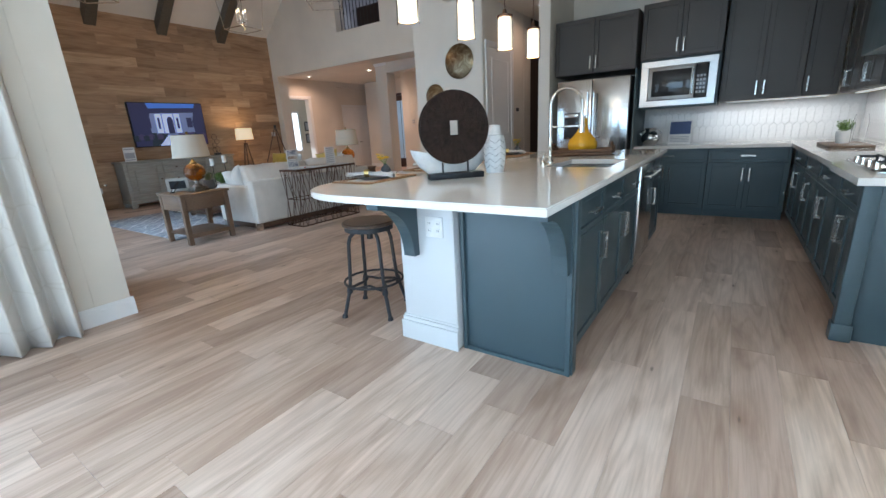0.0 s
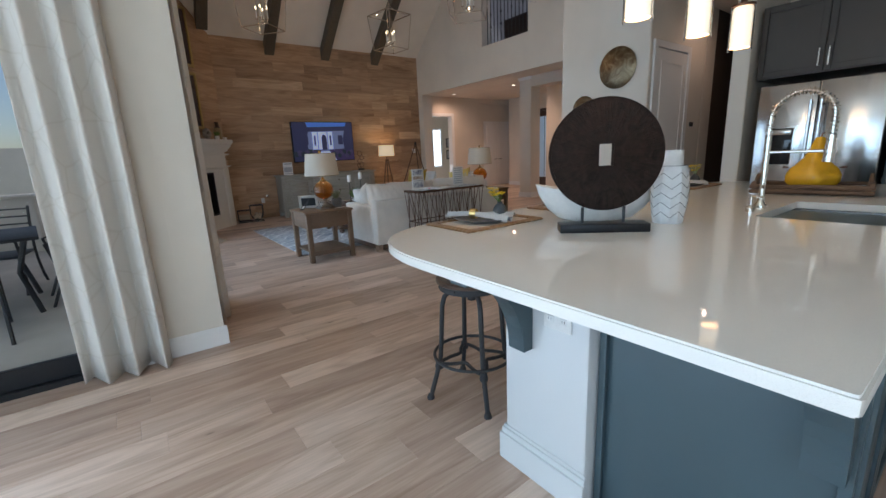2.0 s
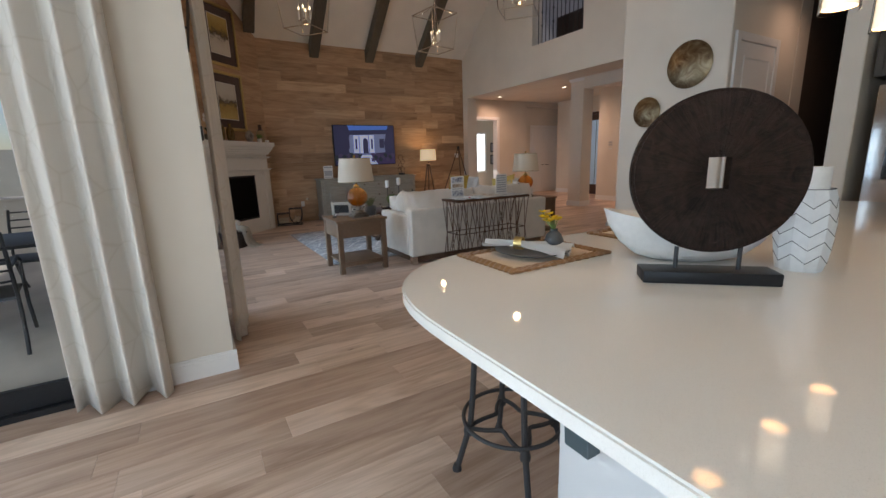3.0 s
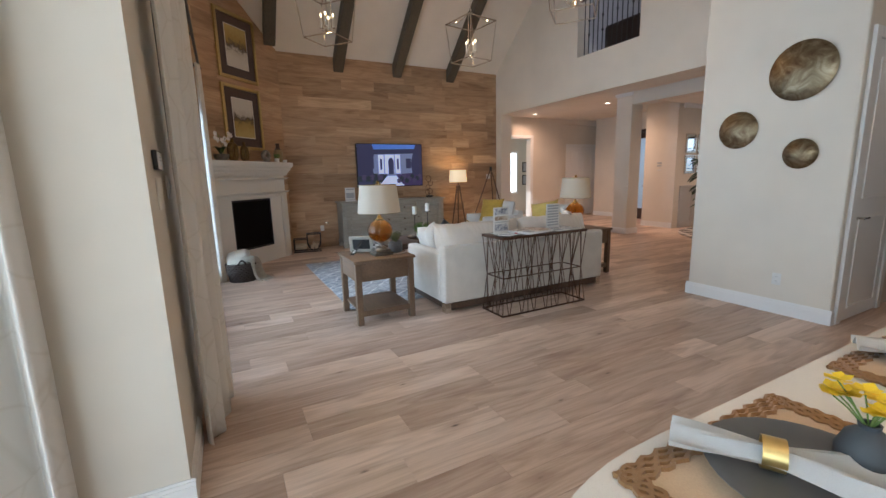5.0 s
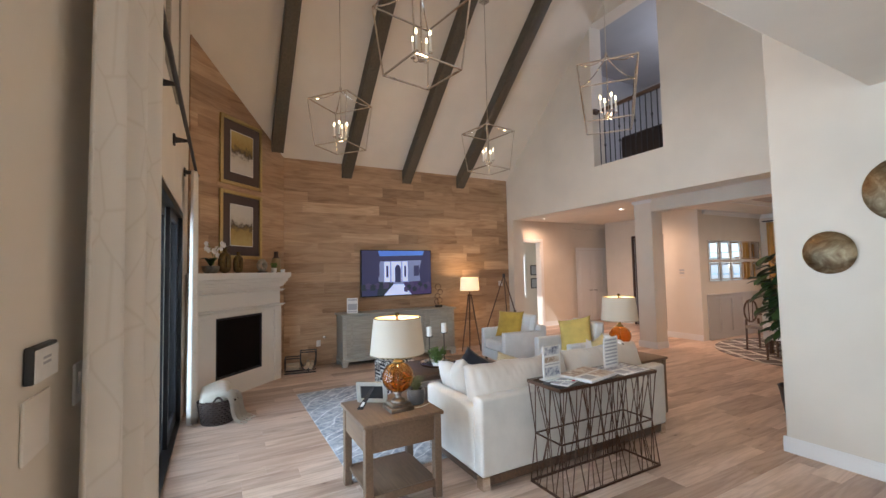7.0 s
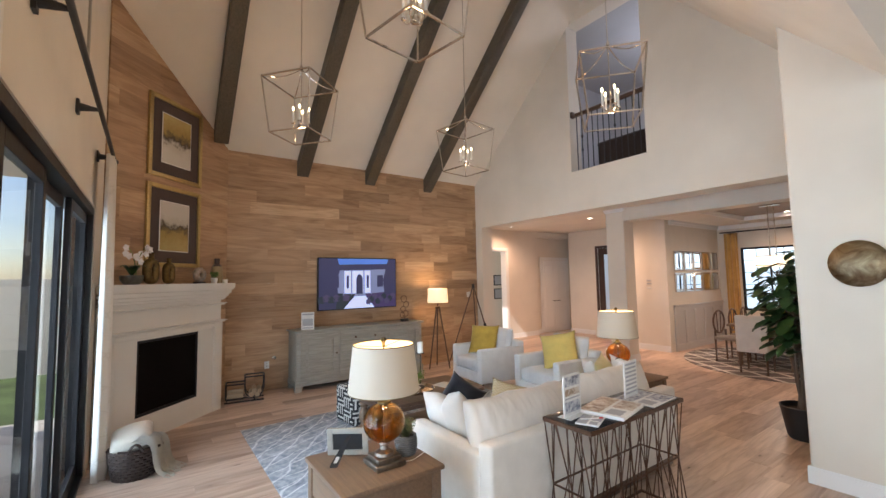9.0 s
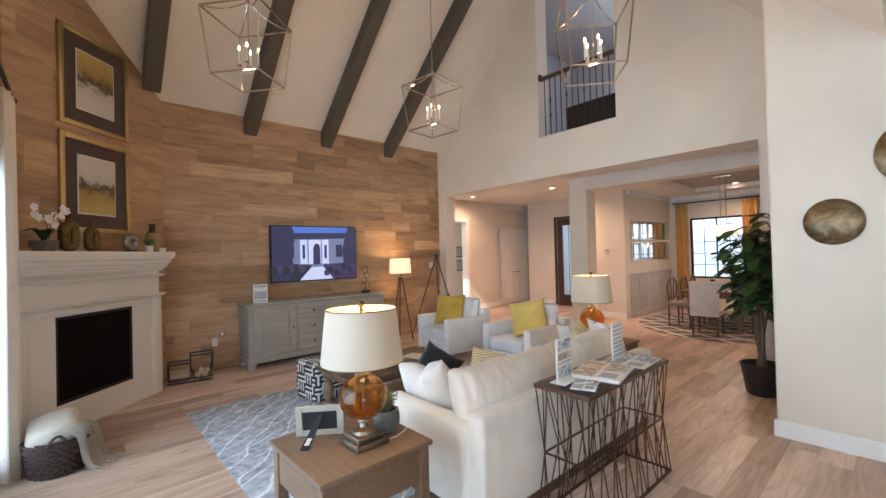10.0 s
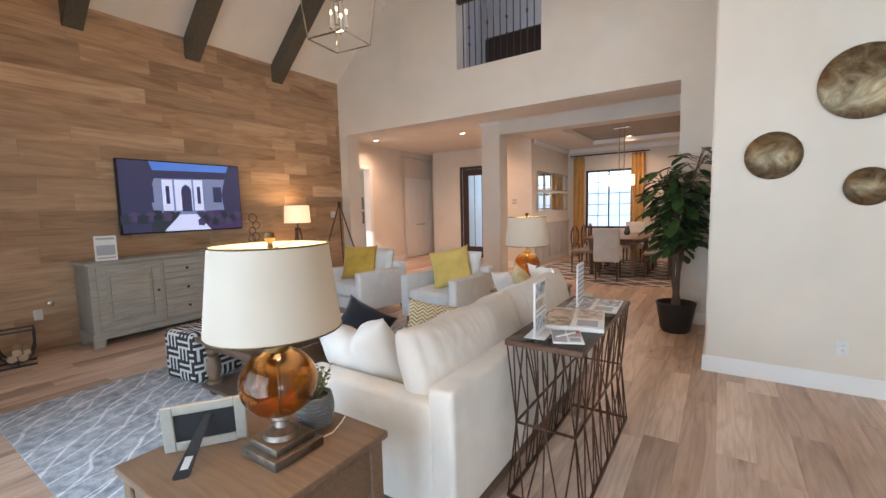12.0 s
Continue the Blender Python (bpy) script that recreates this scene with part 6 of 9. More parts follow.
for z0, z1, paint in ((3.09, 4.15, ART_A), (1.95, 3.0, ART_B)):
    ar = thing("framed_art", "gold framed abstract print on a brown mat over the mantel", "picture", ANG @ pose(1.045, 0.0, (z0 + z1) / 2), "mantel pictures")
    w, h = 0.44, (z1 - z0) / 2
    bm = bmx()
    for a, b in (((-w, -h), (-w + 0.055, h)), ((w - 0.055, -h), (w, h)), ((-w + 0.055, -h), (w - 0.055, -h + 0.055)), ((-w + 0.055, h - 0.055), (w - 0.055, h))):
        box(bm, (a[0], 0.021, a[1]), (b[0], 0.055, b[1]), 0.008, 2)
    part("frame", bm, FRAMEGOLD, ar)
    part("mat", boxes(((-w + 0.05, 0.021, -h + 0.05), (w - 0.05, 0.032, h - 0.05))), MATTE, ar, "brown silk mat")
    part("fillet", boxes(((-w + 0.20, 0.032, -h + 0.20), (w - 0.20, 0.038, h - 0.20), 0.002)), PAPER, ar, "pale fillet")
    part("print", boxes(((-w + 0.212, 0.038, -h + 0.212), (w - 0.212, 0.0405, h - 0.212))), paint, ar, "gold and umber print")

# on the mantel
MZ = 1.73
PEWTER = metal("aged_pewter", (0.27, 0.235, 0.195), 0.42, 30, 0.4)
ANTIQUE = metal("antique_brass", (0.20, 0.14, 0.06), 0.45, 30, 0.5)


def loop_vase(s, w, h, d, name, label, mat):
    """A flask with an upright slot through its body."""
    ob = thing(name, label, "vase", ANG @ pose(s, 0.30, MZ))
    bm = bmx()
    bh = h * 0.84
    tube_r = w * 0.24
    n = 28
    pts = []
    for i in range(n):
        a = 2 * math.pi * i / n
        c, s_ = math.cos(a), math.sin(a)
        pts.append(((w / 2 - tube_r) * math.copysign(abs(c) ** 0.6, c), 0, bh / 2 + (bh / 2 - tube_r) * math.copysign(abs(s_) ** 0.6, s_)))
    tube(bm, pts, tube_r, 12, True)
    part("body", bm, mat, ob)
    bm = bmx()
    lathe(bm, [(w * 0.17, bh - 0.012), (w * 0.13, bh + 0.02), (w * 0.13, h - 0.012), (w * 0.19, h), (w * 0.13, h), (w * 0.1, bh)], 18)
    part("neck", bm, mat, ob)


loop_vase(1.65, 0.20, 0.36, 0.07, "slotted_vase", "tall antique brass slotted flask on the mantel", ANTIQUE)
loop_vase(1.40, 0.165, 0.31, 0.07, "slotted_vase", "short antique brass slotted flask on the mantel", ANTIQUE)
rv = thing("ring_sculpture", "silvery ring sculpture on a dark foot", "ornament", ANG @ pose(0.90, 0.30, MZ))
bm = bmx()
tube(bm, [(0.065 * math.cos(a), 0, 0.115 + 0.065 * math.sin(a)) for a in [i * math.pi / 14 for i in range(28)]], 0.038, 12, True)
part("ring", bm, metal("aged_silver", (0.42, 0.40, 0.36), 0.4, 20, 0.4), rv)
part("foot", boxes(((-0.07, -0.04, 0), (0.07, 0.04, 0.02), 0.004)), IRON, rv)
potted("mantel_plant", "small green plant in a white pot on the mantel", ANG @ pose(0.66, 0.33, MZ), 0.042, 0.075, WHITEC, 8, 0.09)
tv_ = thing("jug", "two-tone brown and tan jug on the mantel", "vase", ANG @ pose(0.52, 0.26, MZ))
bm = bmx()
lathe(bm, [(0, 0), (0.07, 0), (0.075, 0.05), (0.075, 0.20), (0.06, 0.24), (0, 0.24)], 28)
part("body", bm, plain("tan_glaze", (0.30, 0.22, 0.11), 0.4), tv_)
bm = bmx()
lathe(bm, [(0.062, 0.238), (0.035, 0.27), (0.033, 0.33), (0.042, 0.35), (0.03, 0.35), (0.028, 0.26)], 24)
part("neck", bm, plain("brown_glaze", (0.06, 0.03, 0.018), 0.35), tv_)
wv = thing("cup", "small white cup on the mantel", "cup", ANG @ pose(0.53, 0.40, MZ))
bm = bmx()
lathe(bm, [(0, 0), (0.03, 0), (0.036, 0.05), (0.034, 0.05), (0.028, 0.005), (0, 0.005)], 20)
part("body", bm, WHITEC, wv)
orc = thing("orchid", "white orchid in a dark bowl on the mantel", "plant", ANG @ pose(1.93, 0.34, MZ))
bm = bmx()
lathe(bm, [(0, 0), (0.07, 0), (0.105, 0.05), (0.11, 0.10), (0.10, 0.10), (0.09, 0.06), (0, 0.06)], 28)
part("bowl", bm, metal("mercury_bowl", (0.24, 0.22, 0.19), 0.4, 20, 0.5), orc)
rng = random.Random(2)
for k in range(5):
    bm = bmx()
    a = k * 1.3
    pts = [Vector((0.14 * t * math.cos(a), 0.14 * t * math.sin(a), 0.08 + 0.13 * math.sin(t * 2.2))) for t in [i / 6 for i in range(7)]]
    for i in range(6):
        w0, w1 = 0.028 * math.sin(math.pi * (i / 6) * 0.9 + 0.2), 0.028 * math.sin(math.pi * ((i + 1) / 6) * 0.9 + 0.2)
        sd = Vector((-math.sin(a), math.cos(a), 0))
        bm.faces.new([bm.verts.new(p) for p in (pts[i] + sd * w0, pts[i + 1] + sd * w1, pts[i + 1] - sd * w1, pts[i] - sd * w0)])
    bmesh.ops.solidify(bm, geom=bm.faces[:], thickness=0.003)
    part("leaf", bm, LEAF, orc)
for sgn in (-1, 1):
    bm = bmx()
    stem = [Vector((sgn * 0.12 * t * t - 0.02, 0.03, 0.06 + 0.52 * t - 0.16 * t * t)) for t in [i / 8 for i in range(9)]]
    tube(bm, stem, 0.004, 6)
    part("stem", bm, HERB, orc)
    for q in range(5):
        c = stem[8 - q % 4] + Vector((rng.uniform(-0.05, 0.05), rng.uniform(-0.03, 0.04), rng.uniform(-0.09, 0.02)))
        bm = bmx()
        for pz in range(5):
            b = pz * 2 * math.pi / 5 + q
            d = Vector((math.cos(b), 0.35, math.sin(b))) * 0.042
            w = Vector((-math.sin(b), 0, math.cos(b))) * 0.02
            bm.faces.new([bm.verts.new(c + p) for p in (Vector(), d * 0.55 + w, d, d * 0.55 - w)])
        part("bloom", bm, PETALW, orc, "white blossom")

# log holder beside the fireplace: a low square cradle joined to a taller curved one
LH = pose(-10.15, 2.815, 0, 0, 0, 80) @ Matrix.Scale(0.86, 4)
lh = thing("log_holder", "black iron log holder with two cradles of split logs", "log holder", LH)
for s in (-0.12, 0.12):
    bm = bmx()
    tube(bm, [(-0.29, s, 0.30), (-0.29, s, 0.075), (-0.27, s, 0.055), (-0.01, s, 0.055)], 0.012, 7)
    part("low_hoop", bm, IRON, lh)
    bm = bmx()
    tube(bm, [(0.0, s, 0.41), (0.0, s, 0.20), (0.025, s, 0.12), (0.08, s, 0.065), (0.15, s, 0.05), (0.22, s, 0.07), (0.27, s, 0.13), (0.295, s, 0.22), (0.30, s, 0.41)], 0.012, 7)
    part("tall_hoop", bm, IRON, lh)
    bm = bmx()
    bar(bm, (-0.31, s, 0.012), (0.30, s, 0.012), 0.02)
    part("runner", bm, IRON, lh)
    for x, z in ((-0.27, 0.06), (0.15, 0.05)):
        bm = bmx()
        bar(bm, (x, s, 0.01), (x, s, z), 0.016)
        part("post", bm, IRON, lh)
for s in (-0.12, 0.12):
    for a, b, z in ((-0.29, 0.0, 0.30), (0.0, 0.30, 0.41)):
        bm = bmx()
        bar(bm, (a, s, z), (b, s, z), 0.02)
        part("top_rail", bm, IRON, lh)
for x, z in ((-0.29, 0.30), (0.0, 0.41), (0.30, 0.41), (-0.29, 0.075)):
    bm = bmx()
    bar(bm, (x, -0.12, z), (x, 0.12, z), 0.018)
    part("cross_bar", bm, IRON, lh)


def split_log(m, r, length):
    lg = thing("split_log", "pale split birch log in the iron holder", "log", m, "logs")
    bm = bmx()
    rod(bm, (0, -length / 2, 0), (0, length / 2, 0), r, r * 0.95, 12)
    part("bark", bm, BIRCH, lg)
    for s in (-1, 1):
        bm = bmx()
        rod(bm, (0, s * length / 2, 0), (0, s * (length / 2 + 0.003), 0), r * 0.93, None, 12)
        part("cut_end", bm, BIRCH, lg, "pale cut end")


for x, z, r in ((0.10, 0.115, 0.042), (0.19, 0.112, 0.042), (0.145, 0.178, 0.040), (0.225, 0.172, 0.032)):
    split_log(LH @ pose(x, 0, z), r, 0.30)
for y, z, r in ((-0.06, 0.105, 0.045), (0.04, 0.10, 0.040), (-0.01, 0.165, 0.036)):
    split_log(LH @ pose(-0.145, y, z, 0, 0, 90), r, 0.24)

# throw basket
bx, by = -8.17, 1.56
bs = thing("basket", "dark wicker basket on the floor by the fireplace", "basket", pose(bx, by, 0))
bm = bmx()
for j in range(10):
    z, r = 0.015 + 0.026 * j, 0.165 + 0.004 * j
    tube(bm, [((r + 0.006 * (-1) ** (i + j)) * math.cos(2 * math.pi * i / 44), (r + 0.006 * (-1) ** (i + j)) * math.sin(2 * math.pi * i / 44), z) for i in range(44)], 0.0135, 6, True)
part("weave", bm, WICKER, bs)
bm = bmx()
lathe(bm, [(0, 0.004), (0.16, 0.004), (0.165, 0.26), (0.155, 0.26), (0.15, 0.02), (0, 0.02)], 24)
part("liner", bm, WICKER, bs)
for s in (-1, 1):
    bm = bmx()
    tube(bm, [(s * 0.20, -0.06 + 0.012 * i, 0.25 + 0.07 * math.sin(math.pi * i / 10)) for i in range(11)], 0.011, 7)
    part("handle", bm, WICKER, bs)
pw = thing("pillow", "cream round pillow stuffed in the basket", "pillow", pose(bx - 0.05, by - 0.03, 0.31, 12, 18, 0))
bm = bmx()
cushion(bm, 0.33, 0.33, 0.20, None, 12, 0.6)
part("case", bm, ROPE, pw)
tw = thing("throw_blanket", "cream fringed knit throw spilling out of the basket", "throw", pose(bx, by, 0, 0, 0, 62))
bm = bmx()
prof = [(-0.06, 0.30), (0.02, 0.335), (0.09, 0.345), (0.15, 0.335), (0.195, 0.30), (0.215, 0.24), (0.225, 0.17), (0.24, 0.10), (0.27, 0.045), (0.32, 0.018)]
rows_ = []
for i, (px, pz) in enumerate(prof):
    t = i / (len(prof) - 1)
    rows_.append([bm.verts.new((px + 0.016 * math.sin(u * 8 + t), u * (0.105 + 0.03 * t), max(0.012, pz + 0.018 * math.cos(u * 10 + 2 * t)))) for u in [k / 12 * 2 - 1 for k in range(13)]])
for a, b in zip(rows_, rows_[1:]):
    for j in range(12):
        bm.faces.new((a[j], a[j + 1], b[j + 1], b[j]))
ends = [v.co.copy() for v in rows_[-1]]
bmesh.ops.solidify(bm, geom=bm.faces[:], thickness=0.012)
part("knit", bm, ROPE, tw)
bm = bmx()
for v in ends:
    bar(bm, v, v + Vector((0.05, 0.006, -v.z + 0.005)), 0.006)
part("fringe", bm, ROPE, tw)

# television
tvob = thing("television", "flat television on the boarded wall showing a house", "television", Matrix())
TX = -10.45
part("body", boxes(((TX - 0.07, 4.005, 1.215), (TX, 5.535, 2.145), 0.006)), BLACK, tvob)
part("wall_mount", boxes(((TV_X + 0.021, 4.5, 1.45), (TX - 0.07, 5.0, 1.9))), IRON, tvob)


def lit(name, colour, power=0.38):
    return glow(name, colour, power)


Y0, Y1, ZA, ZB = 4.018, 5.522, 1.232, 2.130
scr = part("screen", boxes(((TX, Y0, ZA), (TX + 0.002, Y1, ZB))), lit("screen_dark", (0.03, 0.03, 0.06), 0.3), tvob, "lit screen with a bluish house")


def patch(name, outline, mat, k):
    """A flat lit shape on the screen, given in shares of its width and height."""
    bm = bmx()
    prism(bm, [(Y0 + (Y1 - Y0) * u, ZA + (ZB - ZA) * v) for u, v in outline], TX + 0.002 + 0.0003 * k, TX + 0.0022 + 0.0003 * k, Matrix(((0, 0, 1, 0), (1, 0, 0, 0), (0, 1, 0, 0), (0, 0, 0, 1))))
    part(name, bm, mat, scr, smooth=False)


LAV, SKYC, PALEB, DARKB, PURP, GRN = lit("screen_lavender", (0.22, 0.27, 0.46)), lit("screen_sky", (0.10, 0.24, 0.72)), lit("screen_white", (0.62, 0.70, 1.0), 0.55), lit("screen_shade", (0.045, 0.05, 0.12)), lit("screen_flowers", (0.07, 0.05, 0.14)), lit("screen_hedge", (0.03, 0.045, 0.06))
LAV2 = lit("screen_bloom", (0.085, 0.07, 0.15))
patch("sky", [(0.0, 0.86), (1.0, 0.90), (1.0, 1.0), (0.0, 1.0)], SKYC, 1)
patch("eave", [(0.0, 0.76), (1.0, 0.80), (1.0, 0.90), (0.0, 0.87)], DARKB, 2)
patch("house_front", [(0.12, 0.22), (0.98, 0.22), (0.98, 0.79), (0.12, 0.76)], LAV, 3)
patch("house_light", [(0.30, 0.30), (0.66, 0.30), (0.66, 0.76), (0.30, 0.75)], PALEB, 4)
patch("door", [(0.46, 0.28), (0.545, 0.28), (0.545, 0.60), (0.53, 0.66), (0.50, 0.69), (0.475, 0.66), (0.46, 0.60)], DARKB, 5)
for u in (0.16, 0.74, 0.86):
    patch("window", [(u, 0.42), (u + 0.08, 0.42), (u + 0.08, 0.66), (u, 0.66)], DARKB, 5)
patch("tree", [(0.0, 0.0), (0.20, 0.0), (0.23, 0.30), (0.21, 0.55), (0.26, 0.80), (0.22, 1.0), (0.0, 1.0)], DARKB, 7)
patch("tree", [(0.84, 0.26), (1.0, 0.26), (1.0, 1.0), (0.90, 1.0), (0.86, 0.8), (0.82, 0.55)], DARKB, 7)
patch("path", [(0.30, 0.0), (0.70, 0.0), (0.56, 0.28), (0.46, 0.28)], PALEB, 6)
patch("hedge", [(0.0, 0.0), (0.30, 0.0), (0.45, 0.28), (0.0, 0.34)], GRN, 6)
for u in (0.335, 0.595):
    patch("shutter", [(u, 0.40), (u + 0.03, 0.40), (u + 0.03, 0.66), (u, 0.66)], DARKB, 6)
for u in (0.30, 0.40, 0.56, 0.655):
    patch("porch_post", [(u - 0.008, 0.27), (u + 0.008, 0.27), (u + 0.008, 0.76), (u - 0.008, 0.76)], LAV, 7)
patch("step", [(0.43, 0.24), (0.59, 0.24), (0.575, 0.285), (0.445, 0.285)], LAV, 8)
for k in range(9):
    u, v = 0.62 + 0.042 * k, 0.12 + 0.05 * (k % 3)
    patch("shrub", [(u - 0.03, v - 0.05), (u + 0.02, v - 0.06), (u + 0.04, v + 0.02), (u + 0.0, v + 0.07), (u - 0.035, v + 0.03)], GRN if k % 2 else LAV2, 9)
for k in range(6):
    u, v = 0.03 + 0.06 * k, 0.20 + 0.03 * (k % 2)
    patch("shrub", [(u - 0.04, v - 0.08), (u + 0.03, v - 0.08), (u + 0.045, v + 0.02), (u + 0.0, v + 0.06), (u - 0.045, v + 0.03)], LAV2 if k % 2 else GRN, 9)
patch("flower_bed", [(0.70, 0.0), (1.0, 0.0), (1.0, 0.32), (0.57, 0.28)], PURP, 6)

# sideboard
sb = thing("sideboard", "grey-washed sideboard with louvred drawers and two doors", "sideboard", Matrix())
X0, X1, YA, YB, H = TV_X + 0.06, -10.05, 3.53, 5.85, 0.95
part("body", boxes(((X0, YA, 0.12), (X1, YB, H - 0.035), 0.004)), GREYWD, sb)
part("top", boxes(((X0 - 0.01, YA - 0.035, H - 0.034), (X1 + 0.035, YB + 0.035, H), 0.010)), GREYWD, sb)
bm = bmx()
box(bm, (X0, YA - 0.015, 0.085), (X1 + 0.018, YB + 0.015, 0.15), 0.006)
part("base_moulding", bm, GREYWD, sb)
for y in (YA - 0.01, YB - 0.10):
    for x in (X0, X1 - 0.07):
        bm = bmx()
        prism(bm, [(0, 0), (0.09, 0), (0.11, 0.085), (-0.0, 0.085)] if y < 4 else [(0.02, 0), (0.11, 0), (0.11, 0.085), (0.0, 0.085)], 0, 0.085, Matrix.Translation((x, y, 0)) @ Matrix(((0, 0, 1, 0), (1, 0, 0, 0), (0, 1, 0, 0), (0, 0, 0, 1))))
        part("bracket_foot", bm, GREYWD, sb, smooth=False)
sbp = lambda u, o, z: (X1 + o, u, z)
for a, b in ((YA + 0.06, YA + 0.68), (YB - 0.68, YB - 0.06)):
    bm = bmx()
    front(bm, a, b, 0.18, 0.89, sbp, 0.085, 0.017)
    box(bm, (X1 + 0.001, a + 0.12, 0.30), (X1 + 0.022, b - 0.12, 0.77), 0.014, 2)
    d = part("door", bm, GREYWD, sb)
    bm = bmx()
    lathe(bm, [(0, 0), (0.012, 0), (0.008, 0.012), (0.016, 0.02), (0.012, 0.028), (0, 0.03)], 14, (0, 0, 0), Matrix.Translation((X1 + 0.02, (b if a < 4 else a) + (-0.035 if a < 4 else 0.035), 0.55)) @ Matrix.Rotation(radians(90), 4, "Y"))
    part("knob", bm, BRONZE, d)
for k in range(3):
    z0 = 0.18 + 0.24 * k
    bm = bmx()
    box(bm, (X1, YA + 0.72, z0), (X1 + 0.010, YB - 0.72, z0 + 0.225), 0.002, 1)
    for q in range(3):
        z = z0 + 0.006 + q * 0.072
        prism(bm, [(X1 + 0.010, z), (X1 + 0.026, z + 0.006), (X1 + 0.013, z + 0.066), (X1 + 0.010, z + 0.066)], -(YB - 0.725), -(YA + 0.725), Matrix.Rotation(radians(90), 4, "X"))
    d = part("drawer", bm, GREYWD, sb, "louvred drawer front", smooth=False)
    for y in (YA + 0.98, YB - 0.98):
        bm = bmx()
        lathe(bm, [(0, 0), (0.012, 0), (0.009, 0.012), (0.018, 0.02), (0.014, 0.028), (0, 0.03)], 14, (0, 0, 0), Matrix.Translation((X1 + 0.02, y, z0 + 0.115)) @ Matrix.Rotation(radians(90), 4, "Y"))
        part("knob", bm, BRONZE, d)


def sign(name, label, m, w, h, t=0.006, cols=((0.8, 0.86, INK),)):
    """A small upright card in an acrylic holder with printed bars."""
    ob = thing(name, label, "sign", m)
    part("card", boxes(((-w / 2, -t / 2, 0.004), (w / 2, t / 2, h), 0.001)), PAPER, ob)
    for z0, z1, mat in cols:
        part("print_bar", boxes(((-w * 0.42, -t / 2 - 0.0012, h * z0), (w * 0.42, -t / 2, h * z1))), mat, ob)
    part("stand", boxes(((-w / 2, -0.05, 0), (w / 2, 0.05, 0.004), 0.001)), PLASTIC, ob)
    return ob


sign("sign_card", "white printed card standing on the sideboard", Matrix.Translation((-10.16, 3.74, H)) @ Matrix.Rotation(radians(80), 4, "Z"), 0.20, 0.28, 0.01, ((0.84, 0.92, INK), (0.22, 0.62, INK), (0.08, 0.14, INK)))
rs = thing("ring_ornament", "stacked dark metal ring sculpture on the sideboard", "ornament", pose(-10.2, 5.57, H, 0, 0, 90))
for x, z, r in ((-0.01, 0.42, 0.062), (0.04, 0.315, 0.055), (-0.03, 0.23, 0.05), (0.025, 0.14, 0.058), (-0.045, 0.12, 0.05)):
    bm = bmx()
    tube(bm, [(x + r * math.cos(a), 0, z + r * math.sin(a)) for a in [i * math.pi / 14 for i in range(28)]], 0.006, 7, True)
    part("ring", bm, BRONZE, rs)
bm = bmx()
box(bm, (-0.07, -0.035, 0), (0.07, 0.035, 0.05), 0.006)
rod(bm, (0, 0, 0.05), (0, 0, 0.10), 0.006)
part("foot", bm, IRON, rs)


